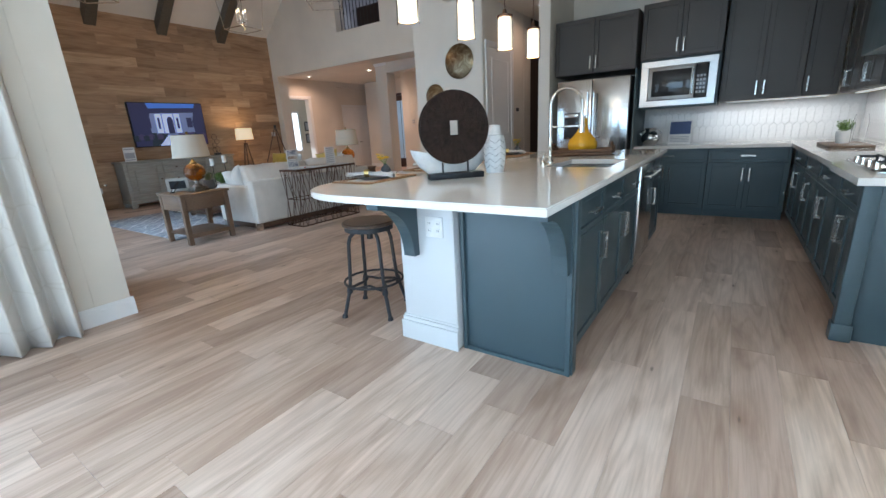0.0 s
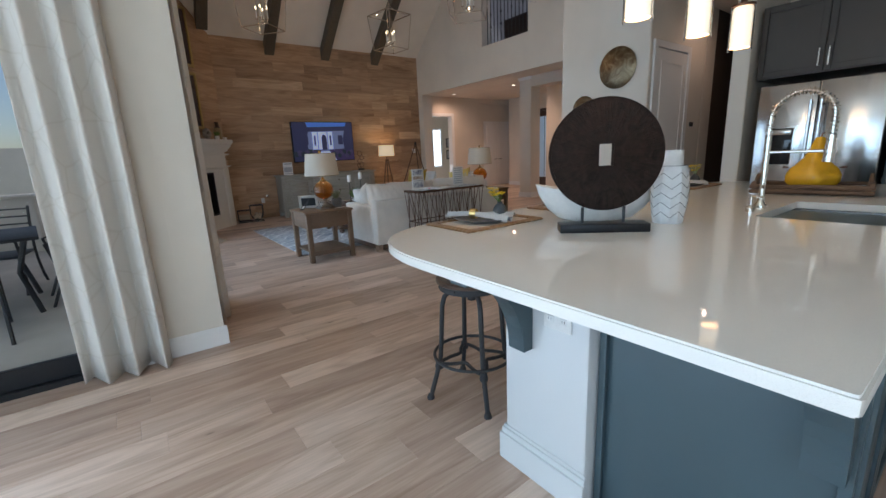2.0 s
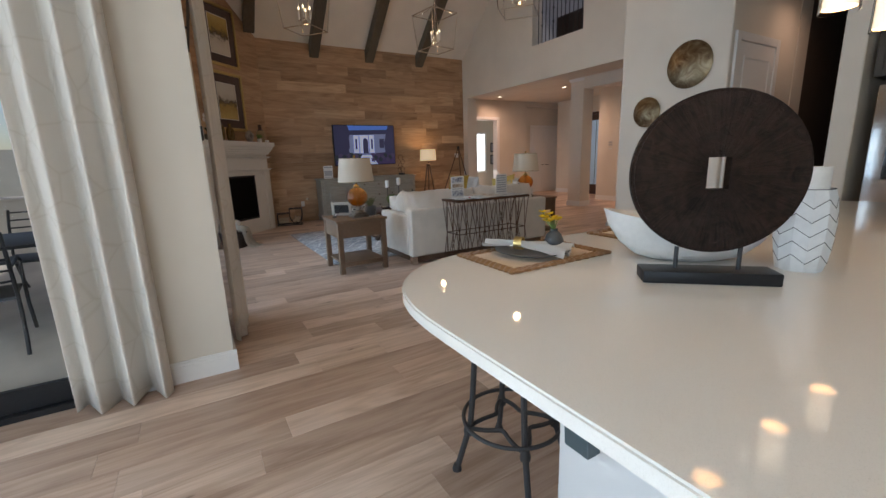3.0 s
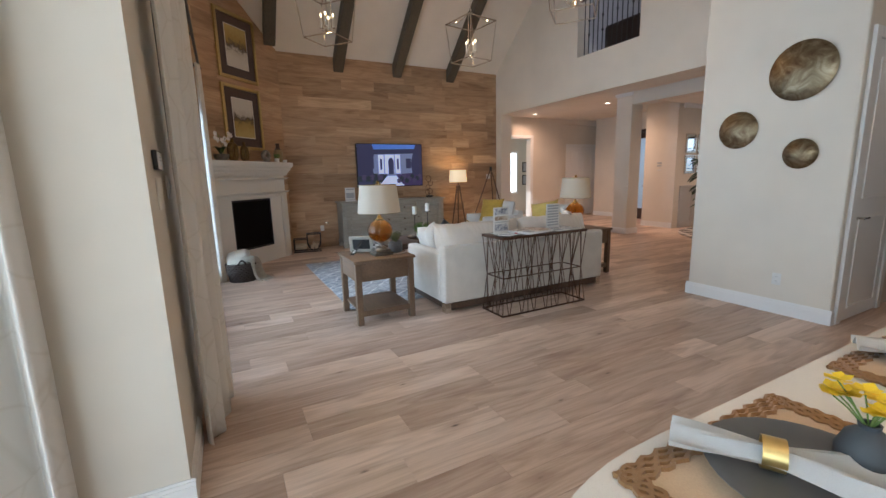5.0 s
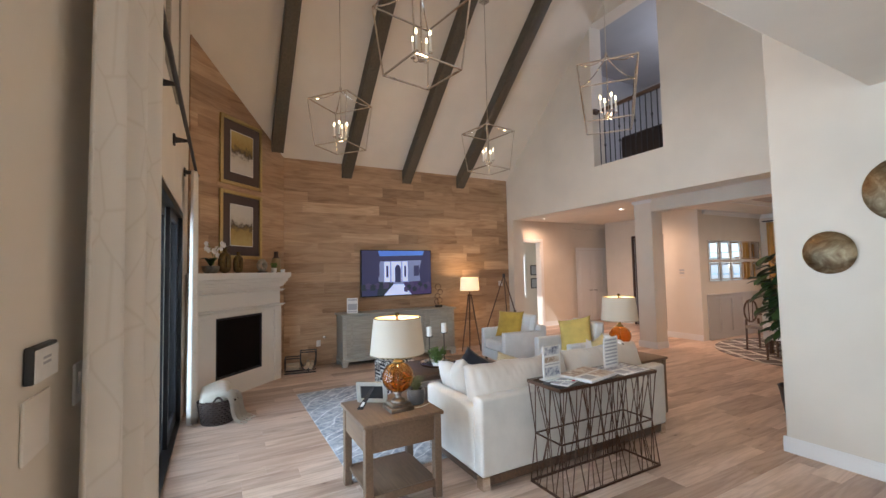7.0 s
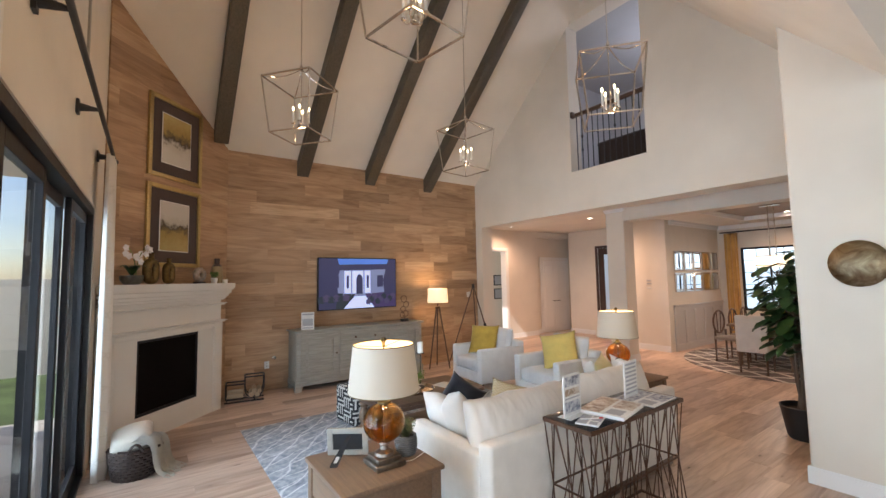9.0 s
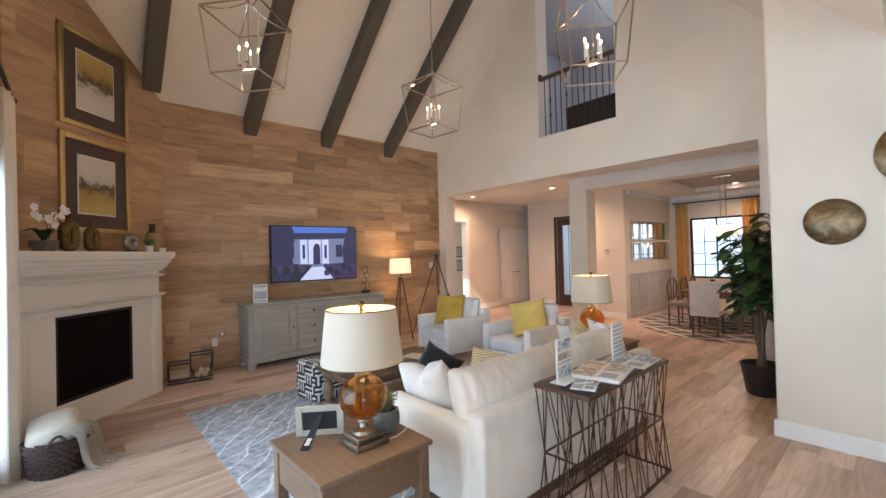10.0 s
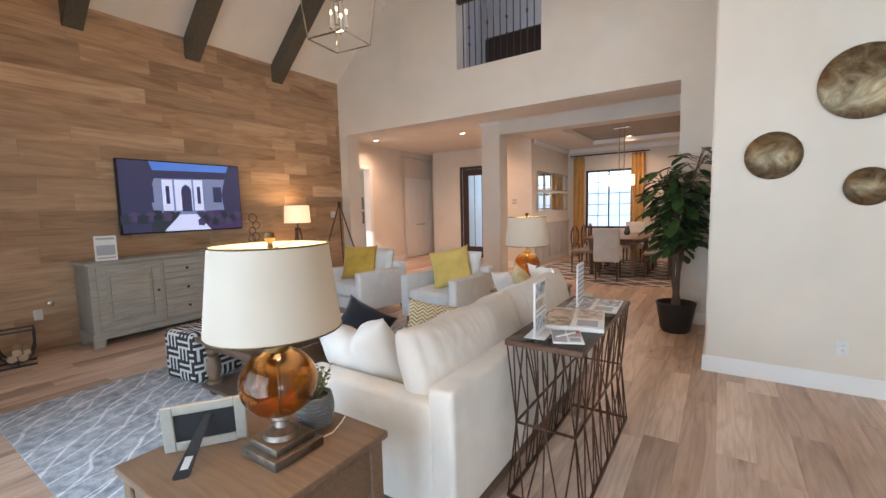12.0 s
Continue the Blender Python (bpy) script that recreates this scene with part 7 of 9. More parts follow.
# lamps
def table_lamp(m, label):
    ob = thing("table_lamp", label, "table lamp", m, "amber table lamps")
    part("base", boxes(((-0.095, -0.095, 0), (0.095, 0.095, 0.032), 0.004), ((-0.075, -0.075, 0.032), (0.075, 0.075, 0.058), 0.004)), PEWTER, ob, "stepped pewter base")
    bm = bmx()
    lathe(bm, [(0, 0.055), (0.06, 0.055), (0.055, 0.075), (0.026, 0.09), (0.022, 0.11), (0.034, 0.12), (0.03, 0.132), (0, 0.132)], 28)
    part("pedestal", bm, PEWTER, ob, "turned pewter pedestal")
    bm = bmx()
    prof = [(0.03 + 0.0, 0.130)] + [(0.125 * math.sin(a), 0.242 - 0.115 * math.cos(a)) for a in [0.35 + i * (2.42 / 14) for i in range(15)]] + [(0.035, 0.355)]
    inner = [(max(0.02, r - 0.005), z) for r, z in prof[::-1]]
    lathe(bm, prof + inner + prof[:1], 48)
    g = part("globe", bm, AMBER, ob, "amber glass globe")
    g.visible_shadow = False
    bm = bmx()
    rod(bm, (0, 0, 0.13), (0, 0, 0.36), 0.006)
    rod(bm, (0, 0, 0.36), (0, 0, 0.70), 0.005)
    part("stem", bm, ANTIQUE, ob)
    bm = bmx()
    lathe(bm, [(0.036, 0.350), (0.04, 0.352), (0.04, 0.366), (0.02, 0.374), (0.012, 0.40), (0, 0.40)], 24)
    part("collar", bm, ANTIQUE, ob)
    bm = bmx()
    lathe(bm, [(0.213, 0.425), (0.182, 0.70)], 48)
    part("shade", bm, SHADE, ob, "ivory drum shade glowing warm")
    bm = bmx()
    lathe(bm, [(0.2105, 0.4255), (0.1795, 0.6995)], 48)
    part("lining", bm, SHADEIN, ob, "warm lit lining")
    bm = bmx()
    tube(bm, [(0.2125 * math.cos(a), 0.2125 * math.sin(a), 0.425) for a in [i * math.pi / 24 for i in range(48)]], 0.003, 6, True)
    part("bottom_ring", bm, ANTIQUE, ob)
    bm = bmx()
    for r, z in ((0.1815, 0.70),):
        tube(bm, [(r * math.cos(a), r * math.sin(a), z) for a in [i * math.pi / 24 for i in range(48)]], 0.003, 6, True)
    for k in range(3):
        a = k * 2.094
        bar(bm, (0, 0, 0.685), (0.18 * math.cos(a), 0.18 * math.sin(a), 0.695), 0.003)
    part("shade_ring", bm, ANTIQUE, ob)
    bm = bmx()
    lathe(bm, [(0, 0.69), (0.01, 0.69), (0.008, 0.705), (0.018, 0.722), (0.014, 0.738), (0, 0.742)], 16)
    part("finial", bm, ANTIQUE, ob)
    bm = bmx()
    lathe(bm, [(0, 0.45), (0.02, 0.46), (0.03, 0.50), (0.02, 0.54), (0, 0.545)], 14)
    part("bulb", bm, BULB, ob)
    p = m.translation
    lamp("lamp_light", "POINT", pose(p.x, p.y, p.z + 0.58), 5, (1.0, 0.74, 0.44), radius=0.04)


TT = 0.64
table_lamp(pose(-5.615, 2.79, TT, 0, 0, 0), "amber glass table lamp with an ivory drum shade, lit")
table_lamp(pose(-5.97, 5.80, TT, 0, 0, 0), "amber glass table lamp with an ivory shade beyond the sofa")


def end_table(m, label):
    ob = thing("end_table", label, "side table", m, "end tables")
    part("top", boxes(((-0.315, -0.31, TT - 0.028), (0.315, 0.31, TT), 0.006)), WOODLT, ob)
    for x in (-0.27, 0.27):
        for y in (-0.265, 0.265):
            bm = bmx()
            box(bm, (x - 0.029, y - 0.029, 0), (x + 0.029, y + 0.029, TT - 0.028), 0.004, 1)
            part("leg", bm, WOODLT, ob)
    for a, b in (((-0.241, -0.285, 0.43), (0.241, -0.265, 0.612)), ((-0.241, 0.265, 0.43), (0.241, 0.285, 0.612)), ((-0.29, -0.236, 0.43), (-0.27, 0.236, 0.612)), ((0.27, -0.236, 0.43), (0.29, 0.236, 0.612))):
        part("apron", boxes((a, b, 0.003)), WOODLT, ob)
    d = part("drawer_front", boxes(((-0.22, -0.296, 0.45), (0.22, -0.285, 0.60), 0.003)), WOODLT, ob)
    bm = bmx()
    tube(bm, [(-0.05, -0.297, 0.535), (-0.045, -0.322, 0.525), (0.045, -0.322, 0.525), (0.05, -0.297, 0.535)], 0.005, 6)
    part("pull", bm, BRONZE, d, "small dark pull")
    part("shelf", boxes(((-0.262, -0.262, 0.115), (0.262, 0.262, 0.14), 0.004)), WOODLT, ob)
    for y in (-0.275, 0.275):
        part("stretcher", boxes(((-0.241, y - 0.012, 0.085), (0.241, y + 0.012, 0.14), 0.002)), WOODLT, ob)


end_table(pose(-5.70, 2.755, 0, 0, 0, -90), "light brown wooden end table with a drawer and shelf")
end_table(pose(-5.95, 5.88, 0, 0, 0, 90), "light brown wooden end table at the far sofa end")

# back-turned photo frame with its strut
FRM = Matrix.Translation((-5.863, 2.665, TT + 0.003)) @ Matrix.Rotation(radians(54.5), 4, "Z") @ Matrix.Rotation(radians(9), 4, "X")
pf = thing("photo_frame", "silver-grey photo frame seen from its black back", "photo frame", FRM)
bm = bmx()
for a, b in (((-0.127, 0.0), (-0.092, 0.172)), ((0.092, 0.0), (0.127, 0.172)), ((-0.092, 0.0), (0.092, 0.034)), ((-0.092, 0.138), (0.092, 0.172))):
    box(bm, (a[0], -0.007, a[1]), (b[0], 0.009, b[1]), 0.003, 1)
part("border", bm, plain("silver_grey_frame", (0.32, 0.30, 0.26), 0.5), pf)
CARD = plain("black_card", (0.010, 0.010, 0.012), 0.85)
part("back_board", boxes(((-0.0918, -0.002, 0.0342), (0.0918, 0.004, 0.1378))), CARD, pf, "black back board")
hinge, toe = Vector((0.012, -0.004, 0.125)), FRM.inverted() @ Vector((-5.752, 2.528, TT + 0.004))
way, across = (toe - hinge), Vector((1, 0, 0))
face = way.cross(across).normalized() * 0.002
bm = bmx()
lo = []
for t, w in ((0, 0.010), (0.72, 0.020), (1.0, 0.024), (1.04, 0.016)):
    c = hinge + way * t
    lo += [[bm.verts.new(c - across * w - face), bm.verts.new(c + across * w - face), bm.verts.new(c + across * w + face), bm.verts.new(c - across * w + face)]]
for a, b in zip(lo, lo[1:]):
    for k in range(4):
        bm.faces.new((a[k], a[(k + 1) % 4], b[(k + 1) % 4], b[k]))
bm.faces.new(lo[0]), bm.faces.new(lo[-1][::-1])
bmesh.ops.recalc_face_normals(bm, faces=bm.faces[:])
st_ = part("strut", bm, CARD, pf, "black easel strut", smooth=False)
bm = bmx()
c, e = hinge + way * 0.70, hinge + way * 0.90
n_ = face.normalized() * (-0.0032 if face.y > 0 else 0.0032)
bm.faces.new([bm.verts.new(p + n_) for p in (c - across * 0.011, c + across * 0.011, e + across * 0.011, e - across * 0.011)])
bmesh.ops.solidify(bm, geom=bm.faces[:], thickness=0.0006)
part("price_tag", bm, PAPER, st_, "small white tag", smooth=False)
pc = thing("table_plant", "small leafy plant in a ribbed grey pot beside the lamp", "plant", pose(-5.665, 2.965, TT) @ Matrix.Scale(0.95, 4))
bm = bmx()
for j in range(9):
    z, r = 0.008 + 0.0135 * j, 0.058 + 0.012 * math.sin(j / 8 * 2.6)
    tube(bm, [(r * math.cos(2 * math.pi * i / 26), r * math.sin(2 * math.pi * i / 26), z + 0.003 * math.sin(i * 2.4 + j)) for i in range(26)], 0.0085, 6, True)
part("pot", bm, GREYC, pc)
bm = bmx()
lathe(bm, [(0, 0.002), (0.055, 0.002), (0.062, 0.11), (0, 0.11)], 20)
part("soil", bm, SOIL, pc)
bm = bmx()
sprig(bm, (0, 0, 0.10), 0.125, 54, 0.075, 0.020, 5)
part("foliage", bm, OLIVE, pc, "small green leaves")
cd = thing("lamp_cord", "pale lamp cord lying across the table", "cord", Matrix())
bm = bmx()
tube(bm, [(-5.56, 2.88, TT + 0.003), (-5.55, 2.95, TT + 0.003), (-5.58, 3.02, TT + 0.003), (-5.60, 3.055, TT + 0.003)], 0.0025, 6)
part("cord", bm, PLASTIC, cd)

# sofa
SY0, SY1, SX0, SX1 = 3.33, 5.60, -6.22, -5.28
so = thing("sofa", "ivory upholstered sofa with loose satin cushions", "sofa", Matrix())
part("base", boxes(((SX0 + 0.04, SY0 + 0.02, 0.10), (SX1 - 0.012, SY1 - 0.02, 0.30), 0.02)), LINEN, so)
part("back", boxes(((SX1 - 0.13, SY0 + 0.005, 0.105), (SX1, SY1 - 0.005, 0.70), 0.025, 3)), LINEN, so)
for a, b in ((SY0, SY0 + 0.13), (SY1 - 0.13, SY1)):
    bm = bmx()
    box(bm, (SX0, a, 0.105), (SX1 - 0.10, b, 0.625), 0.028, 3)
    part("arm", bm, LINEN, so)
part("plinth", boxes(((SX0 + 0.05, SY0 + 0.04, 0.03), (SX1 - 0.02, SY1 - 0.04, 0.10), 0.004)), WOODDK, so, "dark wooden plinth")
for x in (SX0 + 0.06, SX1 - 0.06):
    for y in (SY0 + 0.05, SY1 - 0.05):
        bm = bmx()
        box(bm, (x - 0.045, y - 0.035, 0), (x + 0.045, y + 0.035, 0.105), 0.004, 1)
        part("foot", bm, CHROME, so, "metal corner foot")
mid = (SY0 + SY1) / 2
for a, b in ((SY0 + 0.135, mid), (mid, SY1 - 0.135)):
    bm = bmx()
    box(bm, (SX0 + 0.02, a + 0.004, 0.30), (SX1 - 0.14, b - 0.004, 0.46), 0.04, 3)
    part("seat_cushion", bm, LINEN, so)
    a, b = (a - 0.09, b) if a < 4 else (a, b + 0.05)
    bm = bmx()
    cushion(bm, b - a + 0.02, 0.48, 0.27, Matrix.Translation((SX1 - 0.25, (a + b) / 2, 0.665)) @ Matrix.Rotation(radians(90), 4, "Z") @ Matrix.Rotation(radians(74), 4, "X"), 64, 0.40, 0.06, 3.2)
    for v in bm.verts:
        end = max(0.0, abs(v.co.y - (a + b) / 2) / ((b - a) / 2) - 0.45)
        pleat = noise.noise(Vector((v.co.y * 30, v.co.z * 5, v.co.x * 5)))
        fold = noise.noise(Vector((v.co.y * 55 + 8 * v.co.z, v.co.z * 9, v.co.x * 9)))
        v.co += Vector((0.016 * pleat * end + 0.006 * fold, 0, 0.018 * noise.noise(v.co * 5) + 0.016 * pleat * (0.45 + end) + 0.005 * fold))
    part("back_cushion", bm, SATIN, so, "ivory satin back cushion", angle=180)


_m = Mat("chevron_weave", (0.6, 0.5, 0.3), 0.9, spec=0.1)
_sp = _m.node("ShaderNodeSeparateXYZ", Vector=_m.coord()).outputs
_zig = _m.math("ABSOLUTE", _m.math("SUBTRACT", _m.math("FRACT", _m.math("MULTIPLY", _sp[0], 16.0)), 0.5))
_ln = _m.math("FRACT", _m.math("ADD", _m.math("MULTIPLY", _sp[1], 42.0), _m.math("MULTIPLY", _zig, 2.2)))
_m.set("Base Color", _m.mix(_m.ramp(_ln, [(0.42, (0, 0, 0)), (0.55, (1, 1, 1))]), (0.34, 0.25, 0.11), (0.74, 0.66, 0.48)))
_m.bump(_m.noise(_m.coord(), 500, 2), 0.3, 0.001)
CHEVRON = _m.m


def pillow(label, at, turn, size, mat, thick=0.16, seed=0):
    ob = thing("throw_pillow", label, "pillow", pose(*at, *turn), "throw pillows")
    bm = bmx()
    cushion(bm, size, size, thick, None, 24, 0.62, 0.20, 2.3)
    for v in bm.verts:
        edge = max(abs(v.co.x), abs(v.co.y)) / (size / 2)
        v.co += Vector((0, 0, (0.012 * noise.noise(v.co * 8 + Vector((seed, 0, 0))) + 0.006 * edge * noise.noise(v.co * 24 + Vector((0, seed, 0))))))
    part("cover", bm, mat, ob, angle=180)
    return ob


cp = thing("throw_pillow", "ivory satin pillow with a chopped top against the sofa arm", "pillow", pose(-6.0, 3.57, 0.655, 112) @ pose(0, 0, 0, 0, 0, 13), "throw pillows")
bm = bmx()
cushion(bm, 0.60, 0.44, 0.22, None, 30, 0.55, 0.13, 2.8)
for v in bm.verts:
    u, w = v.co.x / 0.30, v.co.y / 0.23
    dip = math.exp(-(u / 0.28) ** 2) * max(0.0, w + 0.35)
    v.co.y -= 0.060 * dip
    v.co.z *= 1 - 0.25 * dip
    v.co.z += 0.010 * noise.noise(v.co * 9) + 0.010 * noise.noise(Vector((v.co.x * 26, v.co.y * 6, 3))) * max(0.0, 0.8 - abs(u))
part("cover", bm, SATIN, cp, angle=180)
pillow("crumpled black velvet pillow on the sofa", (-6.42, 3.97, 0.63), (64, 28, 30), 0.37, NAVY, 0.15, 3)
pillow("tan chevron woven pillow on the sofa", (-5.92, 4.12, 0.66), (66, 12, 40), 0.38, CHEVRON, 0.14, 4)
pillow("pale yellow woven pillow at the far sofa arm", (-5.78, 5.30, 0.72), (70, -4, 116), 0.46, LEMON, 0.16, 5)
pillow("cream pillow at the far sofa arm", (-5.98, 5.40, 0.68), (66, 8, 140), 0.42, SATIN, 0.16, 6)
_m = Mat("cow_print", (0.8, 0.8, 0.78), 0.9)
_m.set("Base Color", _m.ramp(_m.noise(_m.coord(), 9, 2), [(0.52, (0.75, 0.73, 0.70)), (0.55, (0.02, 0.02, 0.02))]))
pillow("black and white patterned pillow on the far sofa end", (-5.62, 5.36, 0.80), (64, 0, 150), 0.34, _m.m, 0.13, 7)


# armchairs
def armchair(m, label):
    ob = thing("armchair", label, "armchair", m, "pale armchairs")
    part("base", boxes(((-0.43, -0.42, 0.10), (0.43, 0.42, 0.27), 0.02)), PALE, ob)
    for s in (-1, 1):
        part("arm", boxes(((min(s * 0.44, s * 0.325), -0.43, 0.10), (max(s * 0.44, s * 0.325), 0.40, 0.62), 0.022, 3)), PALE, ob)
    bm = bmx()
    box(bm, (-0.43, 0.28, 0.10), (0.43, 0.43, 0.70), 0.03, 3)
    part("back", bm, PALE, ob)
    bm = bmx()
    box(bm, (-0.315, -0.43, 0.27), (0.315, 0.28, 0.45), 0.05, 4)
    part("seat_cushion", bm, PALE, ob)
    bm = bmx()
    cushion(bm, 0.66, 0.50, 0.20, Matrix.Translation((0, 0.22, 0.64)) @ Matrix.Rotation(radians(76), 4, "X"), 16, 0.35)
    part("back_cushion", bm, PALE, ob)
    for x in (-0.38, 0.38):
        for y in (-0.36, 0.36):
            bm = bmx()
            rod(bm, (x, y, 0), (x, y, 0.10), 0.018, 0.024, 10)
            part("leg", bm, WOODDK, ob)


a1, a2 = pose(-8.66, 6.28, 0, 0, 0, -7), pose(-7.27, 6.37, 0, 0, 0, -5)
armchair(a1, "pale blue-grey armchair with a mustard pillow")
armchair(a2, "pale blue-grey armchair beside the far table")
for m, x, rz, lab in ((a1, -0.08, 32, "mustard velvet pillow on the armchair"), (a2, 0.06, 28, "butter yellow pillow propped askew on the armchair")):
    q = m @ pose(x, -0.02, 0.70, 70, 0, rz)
    ob = thing("throw_pillow", lab, "pillow", q, "throw pillows")
    bm = bmx()
    cushion(bm, 0.52, 0.50, 0.17, Matrix.Rotation(radians(12 if x > 0 else 0), 4, "Z"), 22, 0.6, 0.18, 2.4)
    part("cover", bm, BUTTER if x > 0 else YELLOW, ob, angle=180)

# rug, pouf, coffee table
rgo = tagged(part("rug", boxes(((-8.76, 2.53, 0.001), (-5.95, 5.95, 0.014), 0.004)), RUG), "blue-grey rug with wavy white lines under the coffee table", "rug")
po = thing("pouf", "square pouf with a charcoal and cream maze pattern", "pouf", pose(-8.24, 3.80, 0.014, 0, 0, 6))
bm = bmx()
box(bm, (-0.225, -0.225, 0), (0.225, 0.225, 0.44), 0.05, 4)
part("cover", bm, MAZE, po)
ctb = thing("coffee_table", "dark wooden coffee table with turned legs and a shelf", "coffee table", Matrix())
CX0, CX1, CY0, CY1 = -7.80, -7.03, 3.52, 4.80
part("top", boxes(((CX0, CY0, 0.445), (CX1, CY1, 0.485), 0.008)), WOODDK, ctb)
part("apron", boxes(((CX0 + 0.05, CY0 + 0.05, 0.39), (CX1 - 0.05, CY1 - 0.05, 0.445), 0.004)), WOODDK, ctb)
part("shelf", boxes(((CX0 + 0.02, CY0 + 0.02, 0.075), (CX1 - 0.02, CY1 - 0.02, 0.11), 0.006)), WOODDK, ctb)
for x in (CX0 + 0.09, CX1 - 0.09):
    for y in (CY0 + 0.09, CY1 - 0.09):
        bm = bmx()
        lathe(bm, [(0, 0.11), (0.055, 0.11), (0.055, 0.13), (0.035, 0.145), (0.045, 0.165), (0.058, 0.22), (0.05, 0.28), (0.032, 0.32), (0.045, 0.335), (0.035, 0.35), (0.05, 0.37), (0.05, 0.39), (0, 0.39)], 20, (x, y, 0))
        part("leg", bm, WOODLT, ctb, "turned brown leg")
        bm = bmx()
        lathe(bm, [(0, 0.0145), (0.03, 0.0145), (0.045, 0.04), (0.035, 0.076), (0, 0.076)], 16, (x, y, 0))
        part("bun_foot", bm, WOODDK, ctb)
ty = thing("round_tray", "round pewter tray on the coffee table", "tray", pose(-7.42, 4.08, 0.485))
bm = bmx()
lathe(bm, [(0, 0), (0.22, 0), (0.24, 0.03), (0.235, 0.03), (0.215, 0.008), (0, 0.008)], 40)
part("dish", bm, STEEL, ty)
for x, y, h in ((-7.50, 4.0, 0.34), (-7.46, 4.2, 0.38)):
    cs = thing("candlestick", "white pillar candle on a dark wire stand", "candle", pose(x, y, 0.494))
    bm = bmx()
    rod(bm, (0, 0, 0.0), (0, 0, h), 0.006)
    lathe(bm, [(0, 0), (0.05, 0), (0.045, 0.008), (0, 0.008)], 20)
    lathe(bm, [(0, h), (0.045, h), (0.05, h + 0.008), (0, h + 0.006)], 20)
    part("stand", bm, IRON, cs)
    bm = bmx()
    rod(bm, (0, 0, h + 0.008), (0, 0, h + 0.13), 0.033, None, 20)
    part("candle", bm, WAX, cs)
fl = thing("flower_bowl", "low bowl of white flowers and greenery on the tray", "plant", pose(-7.32, 4.02, 0.494))
bm = bmx()
lathe(bm, [(0, 0), (0.05, 0), (0.08, 0.05), (0.075, 0.05), (0.045, 0.01), (0, 0.01)], 24)
part("bowl", bm, WHITEC, fl)
bm = bmx()
sprig(bm, (0, 0, 0.03), 0.20, 80, 0.13, 0.035, 9)
part("foliage", bm, HERB, fl, "green sprigs")
rng = random.Random(5)
for k in range(9):
    c = Vector((rng.uniform(-0.08, 0.08), rng.uniform(-0.08, 0.08), rng.uniform(0.06, 0.14)))
    bm = bmx()
    for q in range(6):
        b = q * math.pi / 3
        d, w = Vector((math.cos(b), math.sin(b), 0.5)) * 0.026, Vector((-math.sin(b), math.cos(b), 0)) * 0.012
        bm.faces.new([bm.verts.new(c + p) for p in (Vector(), d * 0.6 + w, d, d * 0.6 - w)])
    part("bloom", bm, PETALW, fl, "white blossom")
bko = thing("book", "open white booklet on the coffee table", "book", pose(-7.35, 4.5, 0.485, 0, 0, 15))
part("page_block", boxes(((-0.14, -0.10, 0), (0.14, 0.10, 0.008), 0.002)), PAPER, bko)

# floor lamp on a wooden tripod
flp = thing("floor_lamp", "wooden tripod floor lamp with a lit drum shade", "floor lamp", pose(-10.13, 6.29, 0))
for k in range(3):
    a = k * 2.094 + 0.6
    bm = bmx()
    rod(bm, (0.23 * math.cos(a), 0.23 * math.sin(a), 0), (0.03 * math.cos(a), 0.03 * math.sin(a), 1.18), 0.013, 0.016, 10)
    part("leg", bm, WOODDK, flp)
bm = bmx()
lathe(bm, [(0, 1.15), (0.05, 1.15), (0.05, 1.19), (0.012, 1.20), (0.012, 1.30), (0, 1.30)], 16)
part("hub", bm, BRONZE, flp)
bm = bmx()
lathe(bm, [(0.205, 1.27), (0.190, 1.545)], 40)
part("shade", bm, SHADEWARM, flp, "warm lit drum shade")
bm = bmx()
lathe(bm, [(0, 1.35), (0.03, 1.37), (0.03, 1.43), (0, 1.45)], 14)
part("bulb", bm, BULB, flp)
lamp("floor_lamp_light", "POINT", pose(-10.13, 6.29, 1.50), 12, (1.0, 0.66, 0.34), radius=0.05)

# easel-like tripod in the corner
tp = thing("tripod", "dark surveyor's tripod standing in the corner", "tripod", Matrix())
apex = Vector((-10.15, 7.22, 1.58))
for foot in ((-10.20, 6.58, 0), (-9.80, 7.50, 0), (-10.42, 7.52, 0)):
    bm = bmx()
    tube(bm, [apex, Vector(foot).lerp(apex, 0.5), Vector(foot)], [0.012, 0.014, 0.009], 8)
    part("leg", bm, WOODDK, tp)
bm = bmx()
rod(bm, apex + Vector((0, 0, -0.05)), apex + Vector((0, 0, 0.03)), 0.03, None, 14)
part("head", bm, IRON, tp)
bm = bmx()
tube(bm, [Vector((-9.80, 7.50, 0)).lerp(apex, 0.42), Vector((-9.80, 7.50, 0)).lerp(apex, 0.5)], 0.028, 10)
part("clamp", bm, IRON, tp)

# wire console behind the sofa
co = thing("console_table", "copper-bronze wire console table with a dark top", "console table", Matrix())
KX0, KX1, KY0, KY1, KH, KW = -5.245, -4.885, 3.77, 4.885, 0.81, 0.385
part("top", boxes(((KX0, KY0, KH - 0.012), (KX1, KY1, KH), 0.002)), OVENGLASS, co, "dark glossy top")
bm = bmx()
